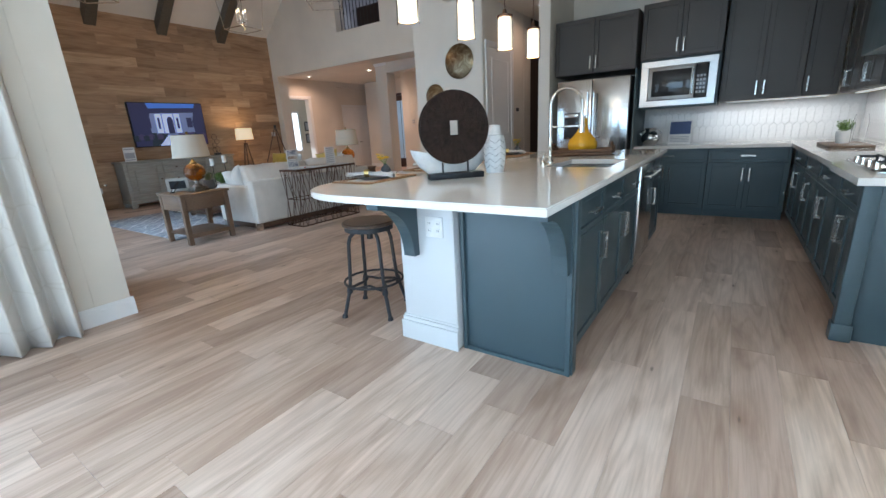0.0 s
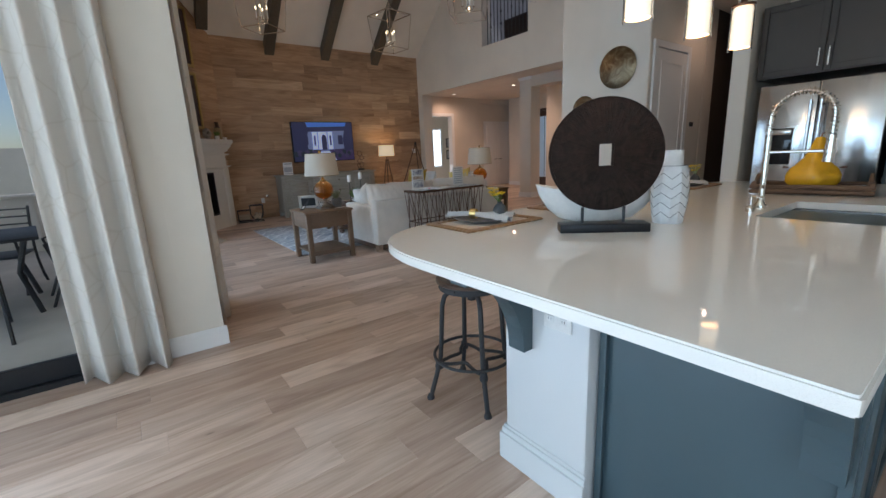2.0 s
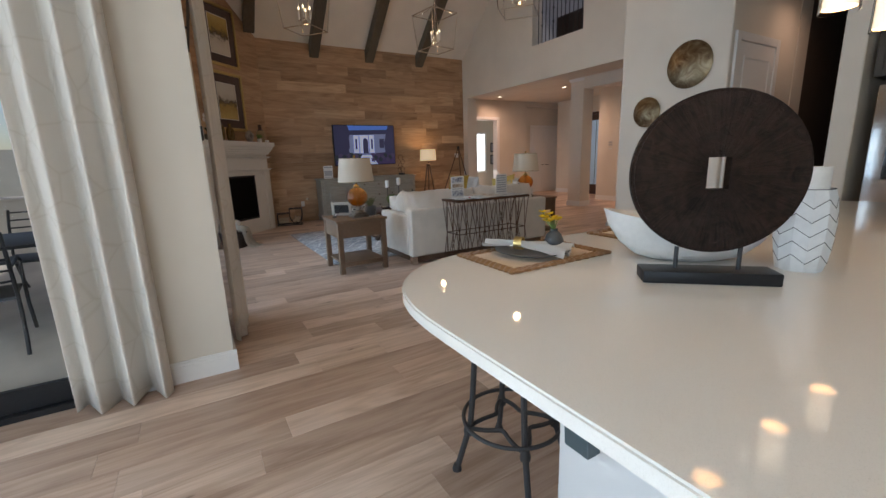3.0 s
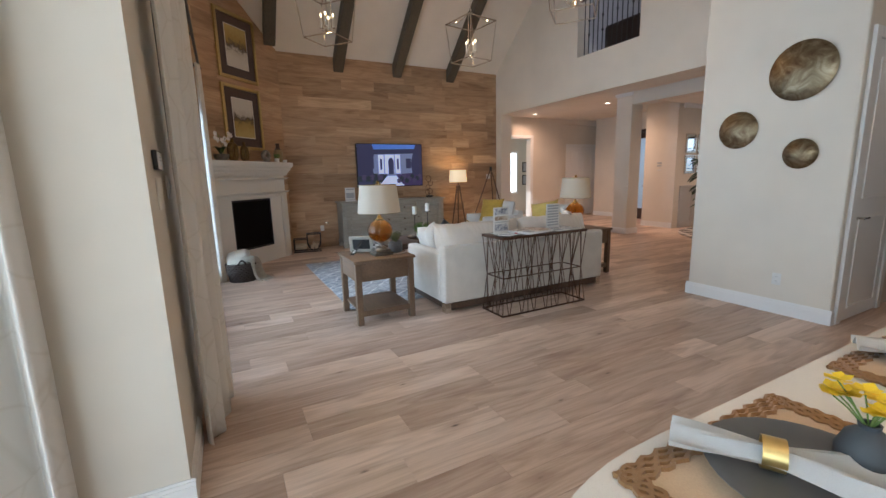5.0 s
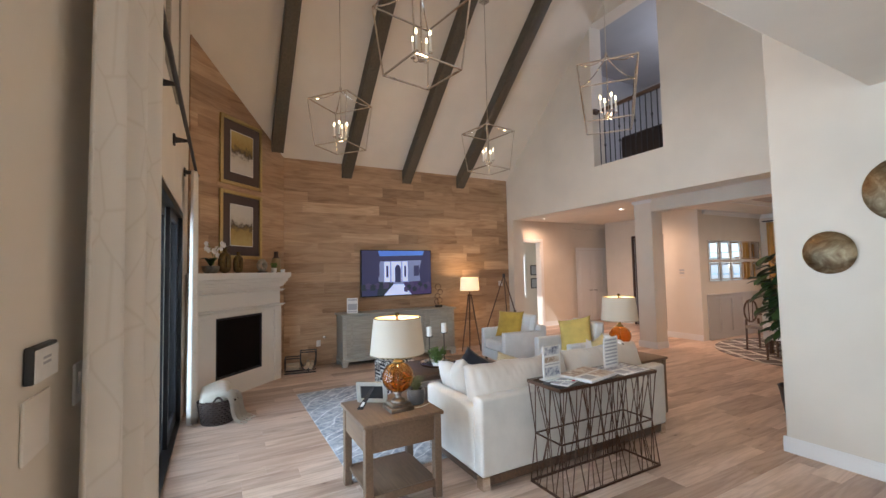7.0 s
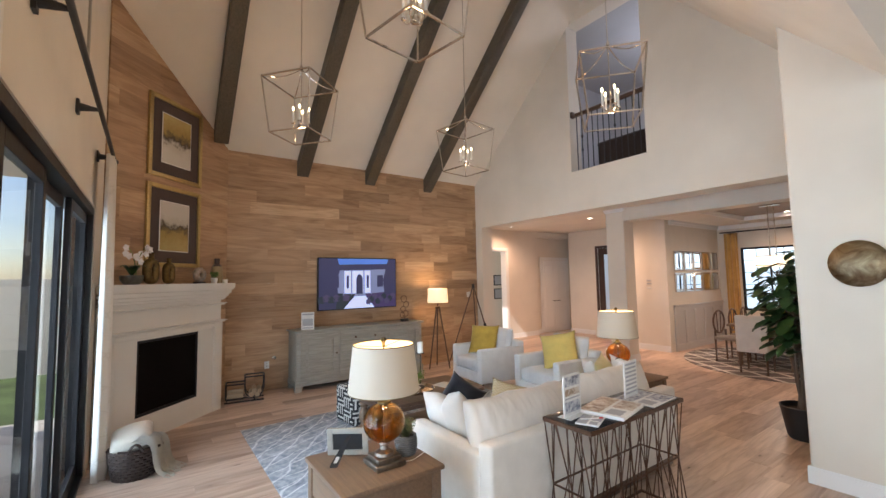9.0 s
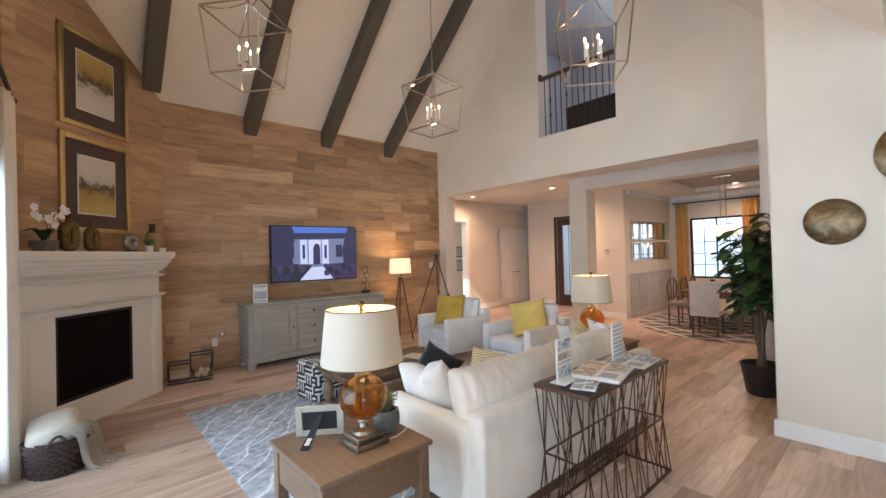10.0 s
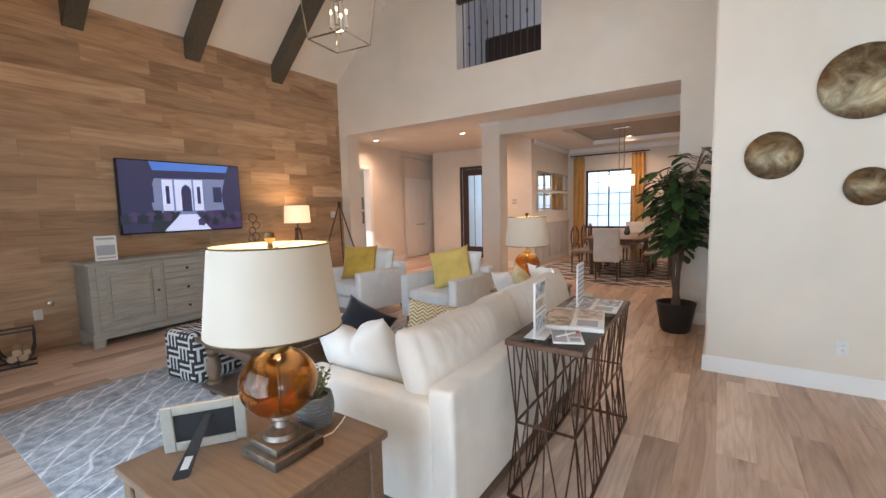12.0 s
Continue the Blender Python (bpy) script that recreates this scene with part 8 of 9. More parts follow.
for a, b in (((KX0 - 0.006, KY0 - 0.006), (KX1 + 0.006, KY0 + 0.012)), ((KX0 - 0.006, KY1 - 0.012), (KX1 + 0.006, KY1 + 0.006)), ((KX0 - 0.006, KY0 + 0.012), (KX0 + 0.012, KY1 - 0.012)), ((KX1 - 0.012, KY0 + 0.012), (KX1 + 0.006, KY1 - 0.012))):
    box(bm, (*a, KH - 0.030), (*b, KH - 0.001), 0.003, 1)
part("top_rim", bm, BRONZE, co)


def ringframe(inset, z, w, name):
    bm = bmx()
    x0, x1, y0, y1 = KX0 + inset, KX1 - inset, KY0 + inset, KY1 - inset
    for p, q in (((x0, y0), (x1, y0)), ((x1, y0), (x1, y1)), ((x1, y1), (x0, y1)), ((x0, y1), (x0, y0))):
        bar(bm, (*p, z), (*q, z), w)
    part(name, bm, BRONZE, co)
    return x0, x1, y0, y1


wx0, wx1, wy0, wy1 = ringframe(0.035, KW, 0.010, "waist_ring")
bx0, bx1, by0, by1 = ringframe(0.002, 0.008, 0.014, "foot_ring")


def wires(p, q, tp0, tp1, bp0, bp1, n):
    """V-shaped rods along one side, meeting at the waist."""
    for k in range(n + 1):
        t = k / n
        w = Vector(p).lerp(Vector(q), t)
        for s in (-0.45, 0.0, 0.45):
            tt = min(1, max(0, t + s / n))
            if s and tt in (0.0, 1.0) and (t in (0.0, 1.0)):
                continue
            for e0, e1 in ((tp0, tp1), (bp0, bp1)):
                if s == 0.0 and k % 2 and n > 3:
                    continue
                bm = bmx()
                rod(bm, w, Vector(e0).lerp(Vector(e1), tt), 0.0042, None, 6)
                part("wire", bm, BRONZE, co)


zt = KH - 0.030
wires((wx1, wy0, KW), (wx1, wy1, KW), (KX1 - 0.004, KY0 + 0.004, zt), (KX1 - 0.004, KY1 - 0.004, zt), (bx1, by0, 0.01), (bx1, by1, 0.01), 7)
wires((wx0, wy0, KW), (wx0, wy1, KW), (KX0 + 0.004, KY0 + 0.004, zt), (KX0 + 0.004, KY1 - 0.004, zt), (bx0, by0, 0.01), (bx0, by1, 0.01), 7)
wires((wx0, wy0, KW), (wx1, wy0, KW), (KX0 + 0.004, KY0 + 0.004, zt), (KX1 - 0.004, KY0 + 0.004, zt), (bx0, by0, 0.01), (bx1, by0, 0.01), 2)
wires((wx0, wy1, KW), (wx1, wy1, KW), (KX0 + 0.004, KY1 - 0.004, zt), (KX1 - 0.004, KY1 - 0.004, zt), (bx0, by1, 0.01), (bx1, by1, 0.01), 2)

_m = Mat("photo_print", (0.4, 0.3, 0.2), 0.35)
_pn = _m.noise(_m.coord(), 16, 5, 0.7, 1.2)
_m.set("Base Color", _m.ramp(_pn, [(0.32, (0.09, 0.06, 0.045)), (0.45, (0.36, 0.25, 0.17)), (0.55, (0.60, 0.52, 0.44)), (0.68, (0.72, 0.70, 0.67))]))
PHOTO = _m.m
_m = Mat("plan_print", (0.3, 0.33, 0.4), 0.45)
_pn = _m.noise(_m.coord(), 30, 4, 0.7)
_m.set("Base Color", _m.ramp(_pn, [(0.38, (0.12, 0.13, 0.19)), (0.50, (0.42, 0.44, 0.50)), (0.62, (0.70, 0.70, 0.70))]))
PLAN = _m.m
sign("flyer_stand", "printed flyer in a clear stand on the console", Matrix.Translation((-5.135, 3.93, KH)) @ Matrix.Rotation(radians(95), 4, "Z"), 0.20, 0.27, 0.008, ((0.72, 0.95, PLAN), (0.50, 0.66, PHOTO), (0.42, 0.45, INK), (0.10, 0.36, PLAN)))
sign("flyer_stand", "white text sheet in a clear stand on the console", Matrix.Translation((-5.13, 4.62, KH)) @ Matrix.Rotation(radians(95), 4, "Z"), 0.20, 0.27, 0.008, tuple((0.12 + 0.11 * k, 0.17 + 0.11 * k, INK) for k in range(8)))
for m, w, d, h, top, lab in ((pose(-5.0, 3.93, KH, 0, 0, 22), 0.14, 0.20, 0.008, INK, "white note pad with a pen on the console"), (pose(-5.05, 4.24, KH, 0, 0, 12), 0.30, 0.40, 0.022, PHOTO, "open glossy magazine on the console"), (pose(-5.05, 4.66, KH, 0, 0, 4), 0.30, 0.36, 0.006, PLAN, "folded newspaper on the console")):
    mg = thing("magazine", lab, "magazine", m)
    part("page_block", boxes(((-w / 2, -d / 2, 0), (w / 2, d / 2, h), 0.002)), PAPER, mg)
    for (a, b, c, e) in ((-0.49, -0.04, -0.47, 0.46), (0.03, 0.47, -0.05, 0.46), (0.06, 0.40, -0.42, -0.14)):
        part("printed_block", boxes(((w * a, d * c, h), (w * b, d * e, h + 0.0008))), top if a < 0 or c > -0.1 else INK, mg)
pn_ = thing("pen", "white and red pen on the note pad", "pen", pose(-5.0, 3.94, KH + 0.014, 0, 0, 60))
bm = bmx()
rod(bm, (-0.07, 0, 0), (0.05, 0, 0), 0.004)
part("barrel", bm, PLASTIC, pn_)
bm = bmx()
rod(bm, (0.05, 0, 0), (0.075, 0, 0), 0.005)
part("cap", bm, plain("red_plastic", (0.5, 0.03, 0.03), 0.4), pn_)


# lantern chandeliers
def lantern(x, y, turn, lift):
    ceil = (EAVE + WEST * (x - TV_X) if x < RIDGE_X else LOW + EAST * (BREAK_X - x)) + 0.02 - lift
    ob = thing("chandelier", "open polished nickel lantern chandelier with four candle bulbs", "chandelier", pose(x, y, lift - 0.02, 0, 0, turn), "lantern chandeliers")
    a, b, zt_, zb, za = 0.297, 0.236, 3.92, 3.31, 4.09
    T = [Vector((a * sx, a * sy, zt_)) for sx, sy in ((-1, -1), (1, -1), (1, 1), (-1, 1))]
    B = [Vector((b * sx, b * sy, zb)) for sx, sy in ((-1, -1), (1, -1), (1, 1), (-1, 1))]
    bm = bmx()
    for k in range(4):
        bar(bm, T[k], T[(k + 1) % 4], 0.013)
    part("top_ring", bm, CHROME, ob)
    bm = bmx()
    for k in range(4):
        bar(bm, B[k], B[(k + 1) % 4], 0.013)
    part("bottom_ring", bm, CHROME, ob)
    for k in range(4):
        bm = bmx()
        bar(bm, T[k], B[k], 0.013)
        part("corner_bar", bm, CHROME, ob)
        bm = bmx()
        pts = [T[k].lerp(Vector((0, 0, za)), t) - Vector((0, 0, 0.05 * math.sin(math.pi * t))) for t in [i / 8 for i in range(9)]]
        tube(bm, pts, 0.0065, 6)
        part("roof_arm", bm, CHROME, ob)
    bm = bmx()
    rod(bm, (0, 0, 3.42), (0, 0, za + 0.02), 0.007)
    lathe(bm, [(0, 3.40), (0.03, 3.41), (0.035, 3.44), (0.012, 3.46), (0, 3.46)], 16)
    lathe(bm, [(0, 0), (0.016, 0), (0.018, 0.03), (0.006, 0.05), (0, 0.05)], 14, (0, 0, za))
    part("centre_stem", bm, CHROME, ob)
    for k in range(4):
        c, s = math.cos(k * math.pi / 2 + 0.4), math.sin(k * math.pi / 2 + 0.4)
        bm = bmx()
        tube(bm, [(0.02 * c, 0.02 * s, 3.43), (0.05 * c, 0.05 * s, 3.41), (0.08 * c, 0.08 * s, 3.425), (0.085 * c, 0.085 * s, 3.45)], 0.005, 6)
        lathe(bm, [(0, 0), (0.02, 0.004), (0.022, 0.012), (0, 0.012)], 12, (0.085 * c, 0.085 * s, 3.45))
        arm = part("arm", bm, CHROME, ob)
        bm = bmx()
        rod(bm, (0.085 * c, 0.085 * s, 3.46), (0.085 * c, 0.085 * s, 3.60), 0.011, None, 10)
        part("candle_tube", bm, WAX, arm, "ivory candle tube")
        bm = bmx()
        lathe(bm, [(0, 0), (0.008, 0.005), (0.012, 0.022), (0.007, 0.042), (0, 0.054)], 12, (0.085 * c, 0.085 * s, 3.60))
        part("bulb", bm, BULB, arm, "lit flame bulb")
    bm = bmx()
    rod(bm, (0, 0, za + 0.04), (0, 0, ceil - 0.02), 0.0055)
    part("chain", bm, CHROME, ob)
    bm = bmx()
    box(bm, (-0.06, -0.06, ceil - 0.07), (0.06, 0.06, ceil + 0.01), 0.004, 1)
    part("canopy", bm, CHROME, ob)
    lamp("chandelier_light", "POINT", pose(x, y, 3.14 + lift), 14, (1.0, 0.62, 0.30), radius=0.05)


lantern(-7.95, 2.97, 40, 0.07), lantern(-7.95, 5.34, 8, 0.0), lantern(-5.62, 5.33, 40, -0.03), lantern(-5.62, 3.05, 10, 0.08)
# ---------------------------------------------------------------- hall, dining room, loft
def casing(bm, u0, u1, top, at, axis, side, w=0.085, t=0.02):
    """Flat moulded trim round an opening."""
    for ua, ub, za, zb in ((u0 - w, u0, 0, top + w), (u1, u1 + w, 0, top + w), (u0, u1, top, top + w)):
        d0, d1 = sorted((at, at + side * t))
        if axis == "y":
            box(bm, (ua, d0, za), (ub, d1, zb), 0.004, 1)
        else:
            box(bm, (d0, ua, za), (d1, ub, zb), 0.004, 1)


fd = thing("door_2", "dark mahogany front door with a tall frosted glass panel", "door", Matrix(), "", "structure")
bm = bmx()
casing(bm, -10.68, -9.68, 2.54, 12.448, "y", -1, 0.075, 0.03)
part("door_frame", bm, DOORDK, fd)
bm = bmx()
for a, b in (((-10.68, 0.0), (-10.50, 2.54)), ((-9.86, 0.0), (-9.68, 2.54)), ((-10.50, 0.0), (-9.86, 0.32)), ((-10.50, 2.36), (-9.86, 2.54))):
    box(bm, (a[0], 12.46, a[1]), (b[0], 12.51, b[1]), 0.004, 1)
part("leaf", bm, DOORDK, fd)
_m = Mat("frosted_glass", (0.72, 0.82, 0.95), 0.45)
_m.set("Transmission Weight", 0.85)
part("pane", boxes(((-10.51, 12.48, 0.31), (-9.85, 12.49, 2.37))), _m.m, fd, "frosted glass").visible_shadow = False
bm = bmx()
for x in (-10.30, -10.06):
    box(bm, (x - 0.008, 12.473, 0.33), (x + 0.008, 12.479, 2.35))
part("caming", bm, IRON, fd)
bm = bmx()
box(bm, (-9.80, 12.44, 0.90), (-9.74, 12.46, 1.25), 0.004, 1)
rod(bm, (-9.77, 12.44, 0.98), (-9.77, 12.40, 0.98), 0.01)
rod(bm, (-9.77, 12.40, 0.98), (-9.87, 12.40, 0.98), 0.009)
part("handle", bm, IRON, fd)
setting("porch_backdrop", boxes(((-11.4, 14.6, -0.1), (-9.0, 14.62, 3.2))), WINDOWGLOW, "bright daylight outside the front door", "backdrop")

cd2 = thing("door_3", "white panelled double closet doors, closed, with dark levers", "door", Matrix(), "", "structure")
for a, b in ((11.65, 12.236), (12.244, 12.83)):
    bm = bmx()
    box(bm, (-12.149, a, 0.02), (-12.125, b, 2.26), 0.003, 1)
    for z0, z1 in ((0.16, 0.92), (1.08, 2.12)):
        for p, q in (((a + 0.09, z0), (a + 0.115, z1)), ((b - 0.115, z0), (b - 0.09, z1)), ((a + 0.115, z0), (b - 0.115, z0 + 0.025)), ((a + 0.115, z1 - 0.025), (b - 0.115, z1))):
            box(bm, (-12.125, p[0], p[1]), (-12.113, q[0], q[1]), 0.004, 1)
    leaf = part("leaf", bm, TRIM, cd2)
    bm = bmx()
    y = b - 0.06 if a < 12 else a + 0.06
    rod(bm, (-12.125, y, 0.98), (-12.08, y, 0.98), 0.011)
    rod(bm, (-12.08, y, 0.98), (-12.08, y + (-0.11 if a < 12 else 0.11), 0.98), 0.009)
    part("lever", bm, IRON, leaf)
bm = bmx()
casing(bm, 11.645, 12.835, 2.27, -12.149, "x", 1)
part("casing", bm, TRIM, cd2)

st_ = thing("door_4", "white cased doorway to a bright study", "doorway", Matrix(), "", "structure")
bm = bmx()
casing(bm, 8.95, 9.98, 2.5, -12.0, "x", 1)
for a, b in (((-12.2, 8.951, 0), (-12.0, 8.965, 2.5)), ((-12.2, 9.965, 0), (-12.0, 9.979, 2.5)), ((-12.2, 8.965, 2.486), (-12.0, 9.965, 2.499))):
    box(bm, a, b)
part("casing", bm, TRIM, st_)
wn_ = thing("study_window", "bright white-framed window in the study", "window", Matrix(), "", "structure")
bm = bmx()
for y0, y1, z0, z1 in ((9.62, 9.69, 0.75, 2.2), (10.52, 10.59, 0.75, 2.2), (9.69, 10.52, 0.75, 0.82), (9.69, 10.52, 2.13, 2.2), (10.09, 10.12, 0.82, 2.13), (9.69, 10.52, 1.45, 1.48)):
    box(bm, (-13.445, y0, z0), (-13.41, y1, z1), 0.003, 1)
part("frame", bm, TRIM, wn_)
part("pane", boxes(((-13.448, 9.69, 0.82), (-13.44, 10.52, 2.13))), STUDYGLOW, wn_, "bright daylight pane")
for z in (1.22, 1.66):
    sp = thing("study_picture", "small dark framed print on the study wall", "picture", pose(-13.448, 10.98, z))
    bm = bmx()
    for a, b in (((-0.19, -0.17), (-0.16, 0.17)), ((0.16, -0.17), (0.19, 0.17)), ((-0.16, -0.17), (0.16, -0.14)), ((-0.16, 0.14), (0.16, 0.17))):
        box(bm, (0, *a), (0.025, *b), 0.003, 1)
    part("frame", bm, IRON, sp)
    part("print", boxes(((0.0, -0.16, -0.14), (0.012, 0.16, 0.14))), INK, sp, "grey print")
# Fill lamp added out of sight beside the doorway to brighten the study.
lamp("study_fill", "AREA", look((-12.24, 8.45, 1.6), (-13.4, 8.46, 1.5)), 16, (0.88, 0.95, 1.0), size=0.9, size_y=1.4)

# downlights
for x, y, z, watts in ((-11.36, 9.58, HALL, 130), (-9.28, 10.15, HALL, 190), (-6.27, 10.85, 3.075, 120), (-6.30, 13.0, 3.075, 80), (-2.72, 7.30, LOW, 30)):
    dl = thing("downlight", "recessed warm downlight in the ceiling", "downlight", pose(x, y, z), "downlights")
    bm = bmx()
    lathe(bm, [(0.055, -0.001), (0.085, -0.001), (0.085, -0.008), (0.06, -0.012), (0.055, -0.001)], 28)
    part("trim_ring", bm, TRIM, dl)
    bm = bmx()
    lathe(bm, [(0, -0.004), (0.056, -0.004), (0.056, -0.002), (0, -0.002)], 24)
    part("lens", bm, DOWN, dl, "lit lens")
    lamp("downlight_beam", "SPOT", look((x, y, z - 0.03), (x, y + 0.001, 0)), watts, (1.0, 0.63, 0.43), spot=165, radius=0.05)

# keypads on the stub wall
for z, h in ((1.60, 0.035), (1.53, 0.03), (1.43, 0.03)):
    kp = thing("keypad", "small wall control by the dining opening", "keypad", pose(-8.47, 11.149, z))
    part("case", boxes(((-0.055, -0.014, -h / 2), (0.055, 0, h / 2), 0.004)), INK if z > 1.5 else PLASTIC, kp)

# mirrors and wainscot in the dining room
MIRROR = Mat("silver_mirror", (0.85, 0.86, 0.86), 0.02, 1.0).m
for r, (z0, z1) in enumerate(((1.83, 2.28), (1.33, 1.77))):
    for k in range(5):
        y = 11.46 + 0.47 * k
        mi = thing("mirror", "small framed wall mirror in a grid of ten", "mirror", Matrix(), "dining mirrors")
        bm = bmx()
        for a, b in (((y, z0), (y + 0.025, z1)), ((y + 0.375, z0), (y + 0.40, z1)), ((y + 0.025, z0), (y + 0.375, z0 + 0.025)), ((y + 0.025, z1 - 0.025), (y + 0.375, z1))):
            box(bm, (-8.048, a[0], a[1]), (-8.015, b[0], b[1]), 0.004, 1)
        part("frame", bm, CHROME, mi)
        bm = bmx()
        c = Vector((-8.022, y + 0.2, (z0 + z1) / 2))
        inner = [(-0.14, -0.16), (0.14, -0.16), (0.14, 0.16), (-0.14, 0.16)]
        outer_ = [(-0.176, -0.196), (0.176, -0.196), (0.176, 0.196), (-0.176, 0.196)]
        vi = [bm.verts.new(c + Vector((0.006, u, v * (z1 - z0) / 0.45))) for u, v in inner]
        vo = [bm.verts.new(c + Vector((-0.008, u, v * (z1 - z0) / 0.45))) for u, v in outer_]
        bm.faces.new(vi)
        for q in range(4):
            bm.faces.new((vo[q], vo[(q + 1) % 4], vi[(q + 1) % 4], vi[q]))
        part("glass", bm, MIRROR, mi, "bevelled mirror glass", smooth=False)
wsn = thing("wainscot", "pale grey panelled wainscot along the dining wall", "wainscot", Matrix(), "", "structure")
GREYP = painted("wainscot_paint", (0.50, 0.48, 0.46), 0.5, 120, 0.03, 0.03)
part("back_panel", boxes(((-8.049, 11.36, 0), (-8.040, 13.88, 1.0))), GREYP, wsn)
bm = bmx()
box(bm, (-8.04, 11.36, 0), (-8.018, 13.88, 0.15), 0.003, 1), box(bm, (-8.04, 11.36, 0.90), (-8.022, 13.88, 1.0), 0.003, 1), box(bm, (-8.049, 11.35, 1.0), (-7.995, 13.89, 1.035), 0.006, 1)
part("rail", bm, GREYP, wsn)
for k in range(6):
    y = 11.36 + 0.486 * k
    part("stile", boxes(((-8.04, y, 0.15), (-8.023, y + 0.09, 0.90), 0.002)), GREYP, wsn)

# dining window, rod, gold curtains
dwin = thing("window_3", "black-gridded dining window with bright daylight", "window", Matrix(), "", "structure")
bm = bmx()
for a, b in (((-7.55, 0.80), (-7.50, 2.38)), ((-6.40, 0.80), (-6.35, 2.38)), ((-7.50, 0.80), (-6.40, 0.85)), ((-7.50, 2.33), (-6.40, 2.38)), ((-6.965, 0.85), (-6.935, 2.33))):
    box(bm, (a[0], 13.93, a[1]), (b[0], 13.98, b[1]), 0.003, 1)
for z in (1.15, 1.45, 1.75, 2.05):
    box(bm, (-7.50, 13.945, z - 0.007), (-6.40, 13.965, z + 0.007))
for x in (-7.23, -6.67):
    box(bm, (x - 0.007, 13.946, 0.85), (x + 0.007, 13.964, 2.33))
part("window_frame", bm, BLACK, dwin)
g = part("pane", boxes(((-7.50, 13.95, 0.85), (-6.40, 13.956, 2.33))), GLASS, dwin)
g.visible_shadow = False
setting("dining_backdrop", boxes(((-9.5, 15.6, -0.2), (-4.5, 15.62, 3.4))), WINDOWGLOW, "bright hazy daylight outside the dining window", "backdrop")
_LAT = LATTICE
LATTICE = cloth("gold_drapery", (0.62, 0.36, 0.11), 700, 0.8, 0.15)
drape("curtain", "gold drapery panel at the dining window", [(-7.86, 13.80), (-7.56, 13.80)], 0.01, 2.76, 3, 0.04, "dining drapes", 0.0, 4)
drape("curtain", "gold drapery panel at the dining window", [(-6.36, 13.80), (-6.05, 13.80)], 0.01, 2.76, 3, 0.04, "dining drapes", 0.0, 5)
LATTICE = _LAT
dro = thing("curtain_rod", "dark iron rod over the dining window", "curtain rod", Matrix())
bm = bmx()
rod(bm, (-7.95, 13.80, 2.79), (-5.95, 13.80, 2.79), 0.016)
part("rod", bm, IRON, dro)
for x in (-7.8, -6.1):
    bm = bmx()
    rod(bm, (x, 13.898, 2.79), (x, 13.80, 2.79), 0.014, 0.01)
    part("bracket", bm, IRON, dro)

# dining set
DX, DY = -6.20, 11.60
bm = bmx()
lathe(bm, [(0, 0.001), (1.88, 0.001), (1.88, 0.010), (0, 0.011)], 72, (0, 0, 0))
tagged(part("rug", bm, TRELLIS, None, "", pose(-5.95, 11.65, 0)), "round charcoal rug with a pale trellis under the dining table", "rug")
dt = thing("dining_table", "brown wooden dining table with turned legs", "dining table", pose(DX, DY, 0.011))
part("top", boxes(((-0.55, -0.95, 0.715), (0.55, 0.95, 0.76), 0.012)), WOODLT, dt)
part("apron", boxes(((-0.45, -0.85, 0.62), (0.45, 0.85, 0.715), 0.004)), WOODLT, dt)
for x in (-0.40, 0.40):
    for y in (-0.80, 0.80):
        bm = bmx()
        lathe(bm, [(0, 0), (0.04, 0), (0.05, 0.05), (0.035, 0.09), (0.05, 0.2), (0.065, 0.4), (0.045, 0.52), (0.06, 0.55), (0.06, 0.62), (0, 0.62)], 18, (x, y, 0))
        part("leg", bm, WOODLT, dt)
for x, y in ((-0.15, -0.3), (0.1, 0.2)):
    cn = thing("centrepiece", "small dark vase on the dining table", "vase", pose(DX + x, DY + y, 0.771))
    bm = bmx()
    lathe(bm, [(0, 0), (0.05, 0), (0.07, 0.06), (0.04, 0.14), (0.05, 0.18), (0.035, 0.18), (0, 0.16)], 18)
    part("body", bm, SLATE, cn)


def host_chair(m):
    ob = thing("dining_chair", "white upholstered dining chair with dark legs", "chair", m, "dining chairs")
    part("seat", boxes(((-0.225, -0.25, 0.36), (0.225, 0.25, 0.48), 0.03, 3)), LINEN, ob)
    bm = bmx()
    box(bm, (-0.23, 0.19, 0.36), (0.23, 0.27, 0.99), 0.03, 3)
    part("backrest", bm, LINEN, ob)
    for x in (-0.19, 0.19):
        for y in (-0.21, 0.22):
            bm = bmx()
            rod(bm, (x, y, 0), (x, y, 0.36), 0.016, 0.024, 8)
            part("leg", bm, WOODDK, ob)


TAUPE = cloth("taupe_seat_cloth", (0.26, 0.22, 0.185), 700)


def oval_chair(m):
    ob = thing("dining_chair", "dark wooden dining chair with an open oval back", "chair", m, "dining chairs")
    part("seat", boxes(((-0.24, -0.23, 0.43), (0.24, 0.23, 0.49), 0.02, 2)), TAUPE, ob, "taupe padded seat")
    bm = bmx()
    tube(bm, [(0.20 * math.cos(a), 0.24, 0.76 + 0.22 * math.sin(a)) for a in [i * math.pi / 12 for i in range(24)]], 0.018, 7, True)
    part("oval_back", bm, WOODDK, ob)
    for s in (-0.05, 0.05):
        bm = bmx()
        rod(bm, (s, 0.24, 0.56), (s * 1.4, 0.24, 0.95), 0.009, None, 6)
        part("splat", bm, WOODDK, ob)
    for x in (-0.20, 0.20):
        for y in (-0.19, 0.22):
            bm = bmx()
            rod(bm, (x, y, 0), (x * 0.95, y, 0.44 if y < 0 else 0.60), 0.016, 0.022, 8)
            part("leg", bm, WOODDK, ob)


